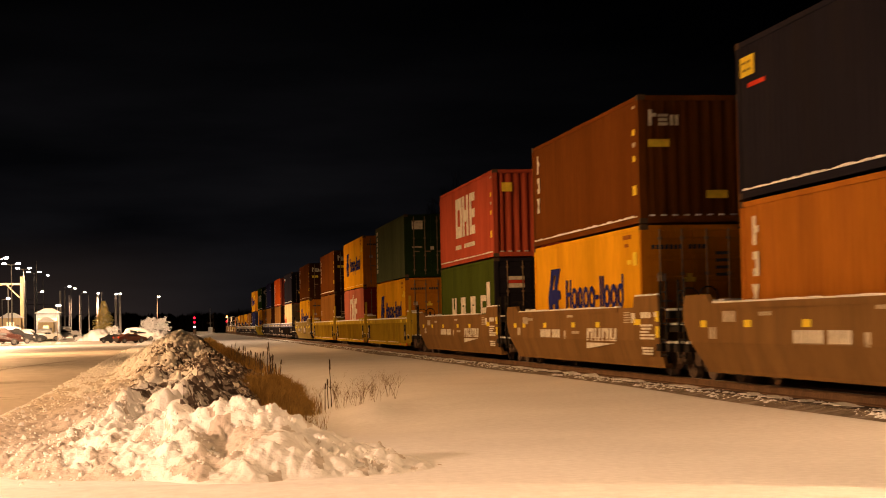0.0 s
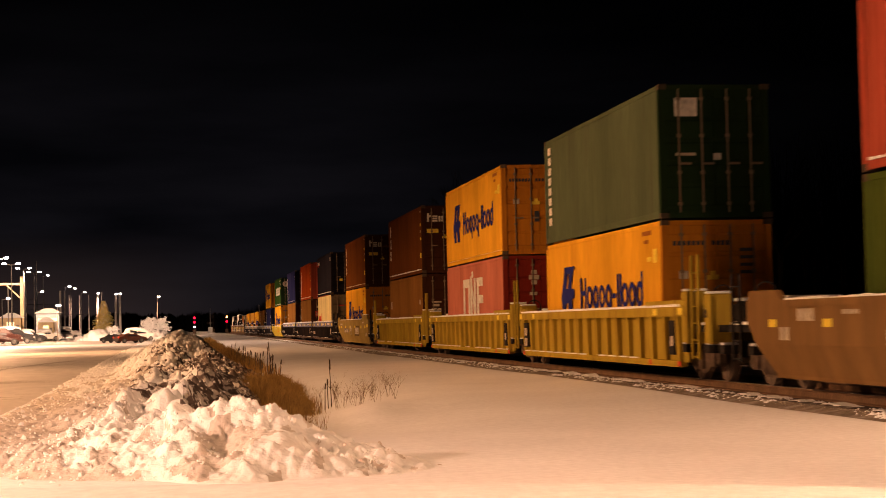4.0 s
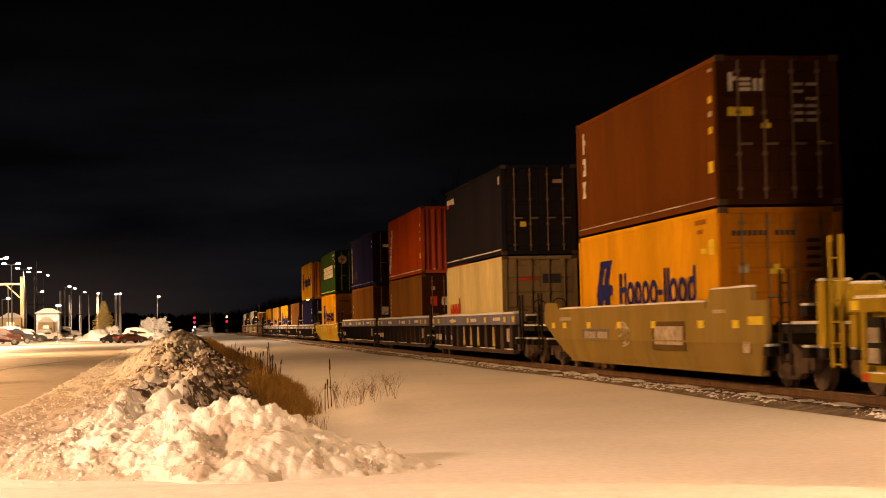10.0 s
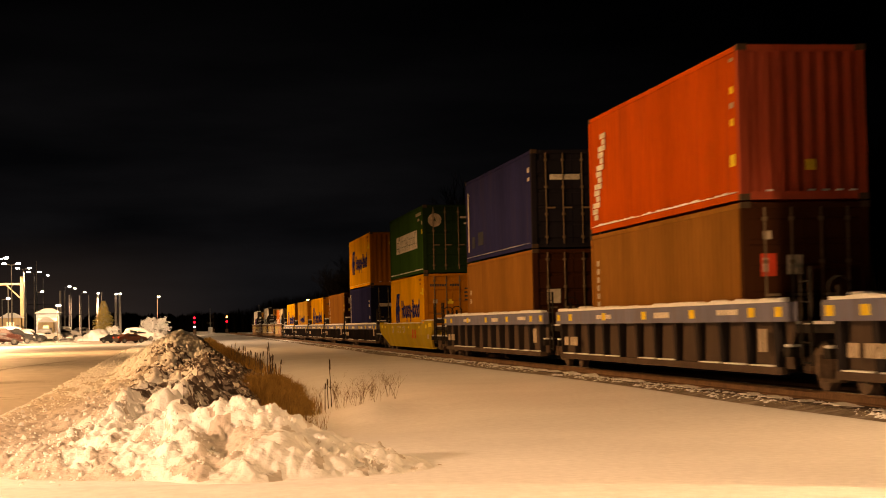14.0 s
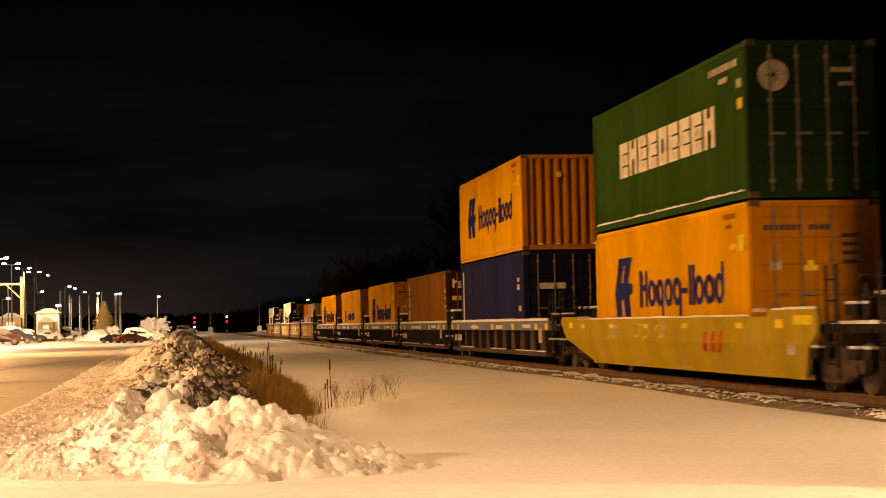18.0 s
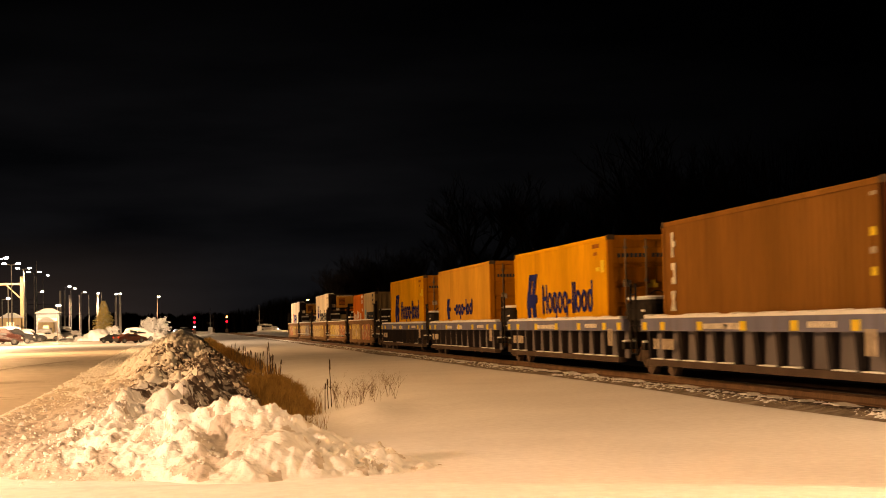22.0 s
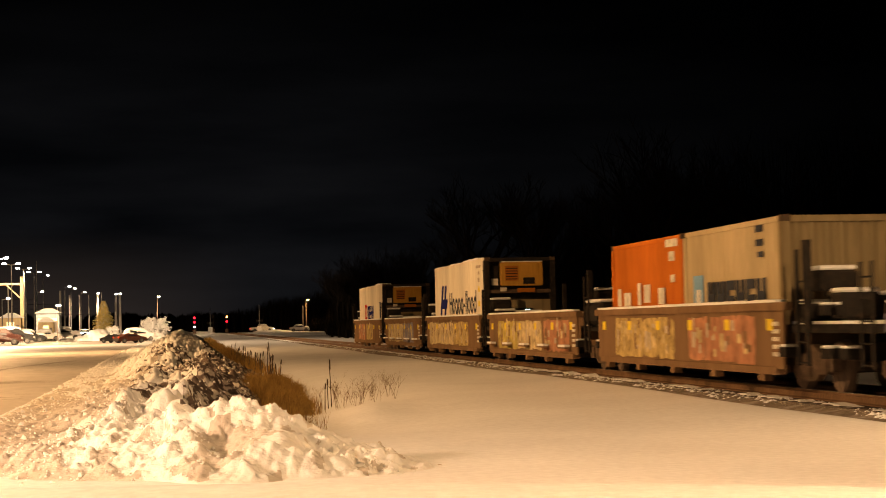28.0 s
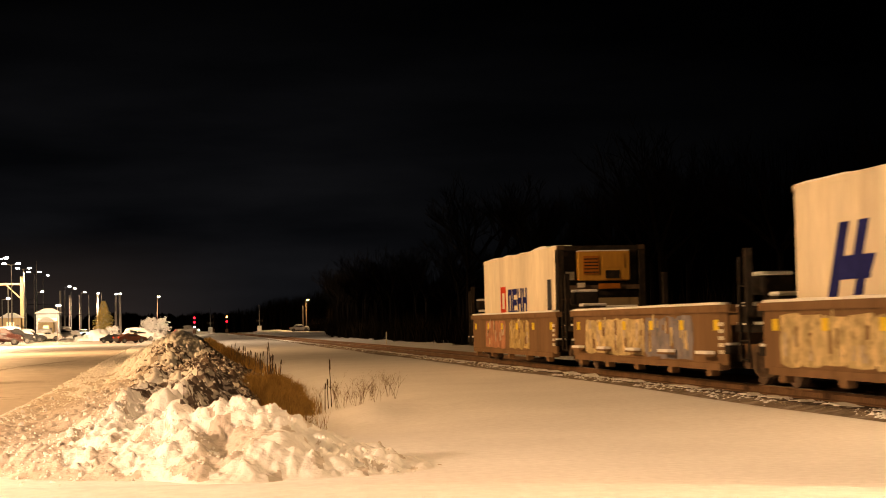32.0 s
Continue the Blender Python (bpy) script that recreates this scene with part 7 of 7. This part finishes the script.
def far_woods():
    """Dark wood on the horizon as one belt of upright clumps."""
    rng = random.Random(21)
    verts, faces = [], []
    for i in range(5200):
        x = rng.uniform(-330, 260)
        y = rng.uniform(640, 720)
        h = (7.5 + 3.5 * fbm(x * 0.03, 2.0)) * rng.uniform(0.6, 1.05)
        w = rng.uniform(0.5, 1.4)
        n = len(verts)
        verts += [(x - w, y, 0), (x + w, y, 0), (x + w * 0.9, y, h * 0.7), (x + rng.uniform(-w, w), y, h), (x - w * 0.9, y, h * 0.66)]
        faces.append((n, n + 1, n + 2, n + 3, n + 4))
    me = bpy.data.meshes.new("far_woods")
    me.from_pydata(verts, [], faces)
    me.materials.append(brush_mat)
    tagged(new("far_woods", me), "dark wood far behind the crossing", "woods", kind="stuff")


far_woods()


# ---------------------------------------------------------------- sleepers, ballast stones and snow along the track
def track_pieces():
    bm = bmesh.new()
    soft_box(bm, -1.3, 1.3, -0.115, 0.115, -0.18, 0.0, 0.015)
    me = mesh_of("sleeper", bm, tie_wood)
    holder = tagged(new("sleepers"), "weathered wooden sleepers under the rails", "sleepers", kind="structure")
    holder.matrix_basis = pose(TRACK_X, 0, RAIL_Z - 0.172)
    rng = random.Random(2)
    for i in range(230):
        piece("sleeper", me, holder, pose(rng.uniform(-0.04, 0.04), 20 + 0.53 * i, rng.uniform(-0.01, 0.005), 0, 0, rng.uniform(-1.5, 1.5)))
    verts, faces = [], []

    def stone_at(x, y, z, r, flat=1.0):
        n = len(verts)
        a = rng.uniform(0, 6.28)
        for k in range(4):
            verts.append((x + r * math.cos(a + 1.57 * k) * rng.uniform(0.7, 1.2), y + r * math.sin(a + 1.57 * k) * rng.uniform(0.7, 1.2), z))
        verts.append((x + rng.uniform(-0.3, 0.3) * r, y + rng.uniform(-0.3, 0.3) * r, z + r * rng.uniform(0.7, 1.3) * flat))
        for k in range(4):
            faces.append((n + k, n + (k + 1) % 4, n + 4))

    def finish(name, material, label, category):
        me = bpy.data.meshes.new(name)
        me.from_pydata(verts, [], faces)
        me.materials.append(material)
        tagged(new(name, me), label, category, kind="stuff")
        verts.clear()
        faces.clear()

    for _ in range(30000):
        y = 18 + 110 * rng.random() ** 1.5
        u = rng.uniform(-2.05, -1.1)
        stone_at(TRACK_X + u, y, 0.10 + 0.14 * smooth(-2.0, -1.4, u) - 0.02, rng.uniform(0.014, 0.034) * (1 + (y - 18) * 0.006))
    finish("ballast_stones", stone, "loose dark ballast stones on the shoulder", "ballast")
    for _ in range(9000):
        y = 18 + 260 * rng.random() ** 1.4
        u = rng.choice((-1, 1)) * rng.uniform(0.9, 1.15) if rng.random() < 0.7 else rng.uniform(-1.95, -1.2)
        if fbm(y * 0.35, u, 7.0, 2) > -0.12:
            stone_at(TRACK_X + u, y, 0.24 if abs(u) < 1.2 else 0.10 + 0.14 * smooth(-2.0, -1.4, u), rng.uniform(0.03, 0.085), 0.5)
    finish("track_snow", snow_cap, "lumps of snow on sleeper ends and ballast", "snow")
    for side in (-1, 1):
        bm = bmesh.new()
        ys = spaced(15, 420, 0.10, 1.003)
        strip(bm, TRACK_X + side * 1.16, TRACK_X + side * 0.90, ys, 0.20, [0.012 + 0.075 * max(0.0, 0.45 + fbm(y * 0.9, side, 3.0, 5)) + 0.010 * rng.random() for y in ys])
        tagged(part("snow_ridge", bm, snow_cap), "uneven ridge of snow beside the rail", "snow", kind="structure")
    # strip of snow between the rails
    sheet("snow_between_rails", [TRACK_X - 0.6 + 0.12 * i for i in range(11)], spaced(15, 600, 0.4, 1.004),
          lambda x, y: RAIL_Z - 0.175 + 0.05 * fbm(x * 2, y * 0.9, 3.0, 3), snow_cap, "thin dirty snow between the rails", "snow")


track_pieces()


# ---------------------------------------------------------------- what moves
def motions():
    times = [0.0, 2.0, 4.0, 6.0, 8.0, 10.0, 12.0, 14.0, 16.0, 18.0, 20.0, 22.0, 24.0, 26.0, 28.0, 30.0, 32.0]
    for ob, s, x, z in MOVERS:
        walk(ob, [(t, pose(x, s - gone(t), z)) for t in times])
    for k in (1, -1):
        steps = [i / FPS for i in range(int(32 * FPS) + 1)]
        first = SPINNERS[k][0]
        walk(first, [(t, pose(0, 0.88 * k, 0.42, math.degrees(gone(t) / 0.42) % 360)) for t in steps])
        for w in SPINNERS[k][1:]:
            w.rotation_mode = "QUATERNION"
            w.animation_data_create()
            w.animation_data.action = first.animation_data.action
            w.animation_data.action_slot = first.animation_data.action_slot
    for ob, y, turn, rows, back in TRAFFIC:
        walk(ob, [(t, pose(x + back, y, ROAD_Z, 0, 0, turn)) for t, x in rows])
    walk(LOT_CAR, [(0.0, pose(-62.00, 366, 0.36, 0, 0, -86)), (19.0, pose(-62.00, 366, 0.36, 0, 0, -86)), (23.0, pose(-18.05, 366, 0.36, 0, 0, -86)), (24.5, pose(-18.39, 366, 0.36, 0, 0, -86)), (26.0, pose(-18.94, 366, 0.36, 0, 0, -86)), (28.0, pose(-19.39, 366, 0.36, 0, 0, -86)), (30.0, pose(-19.61, 366, 0.36, 0, 0, -86)), (32.0, pose(-19.61, 366, 0.36, 0, 0, -86))])


motions()
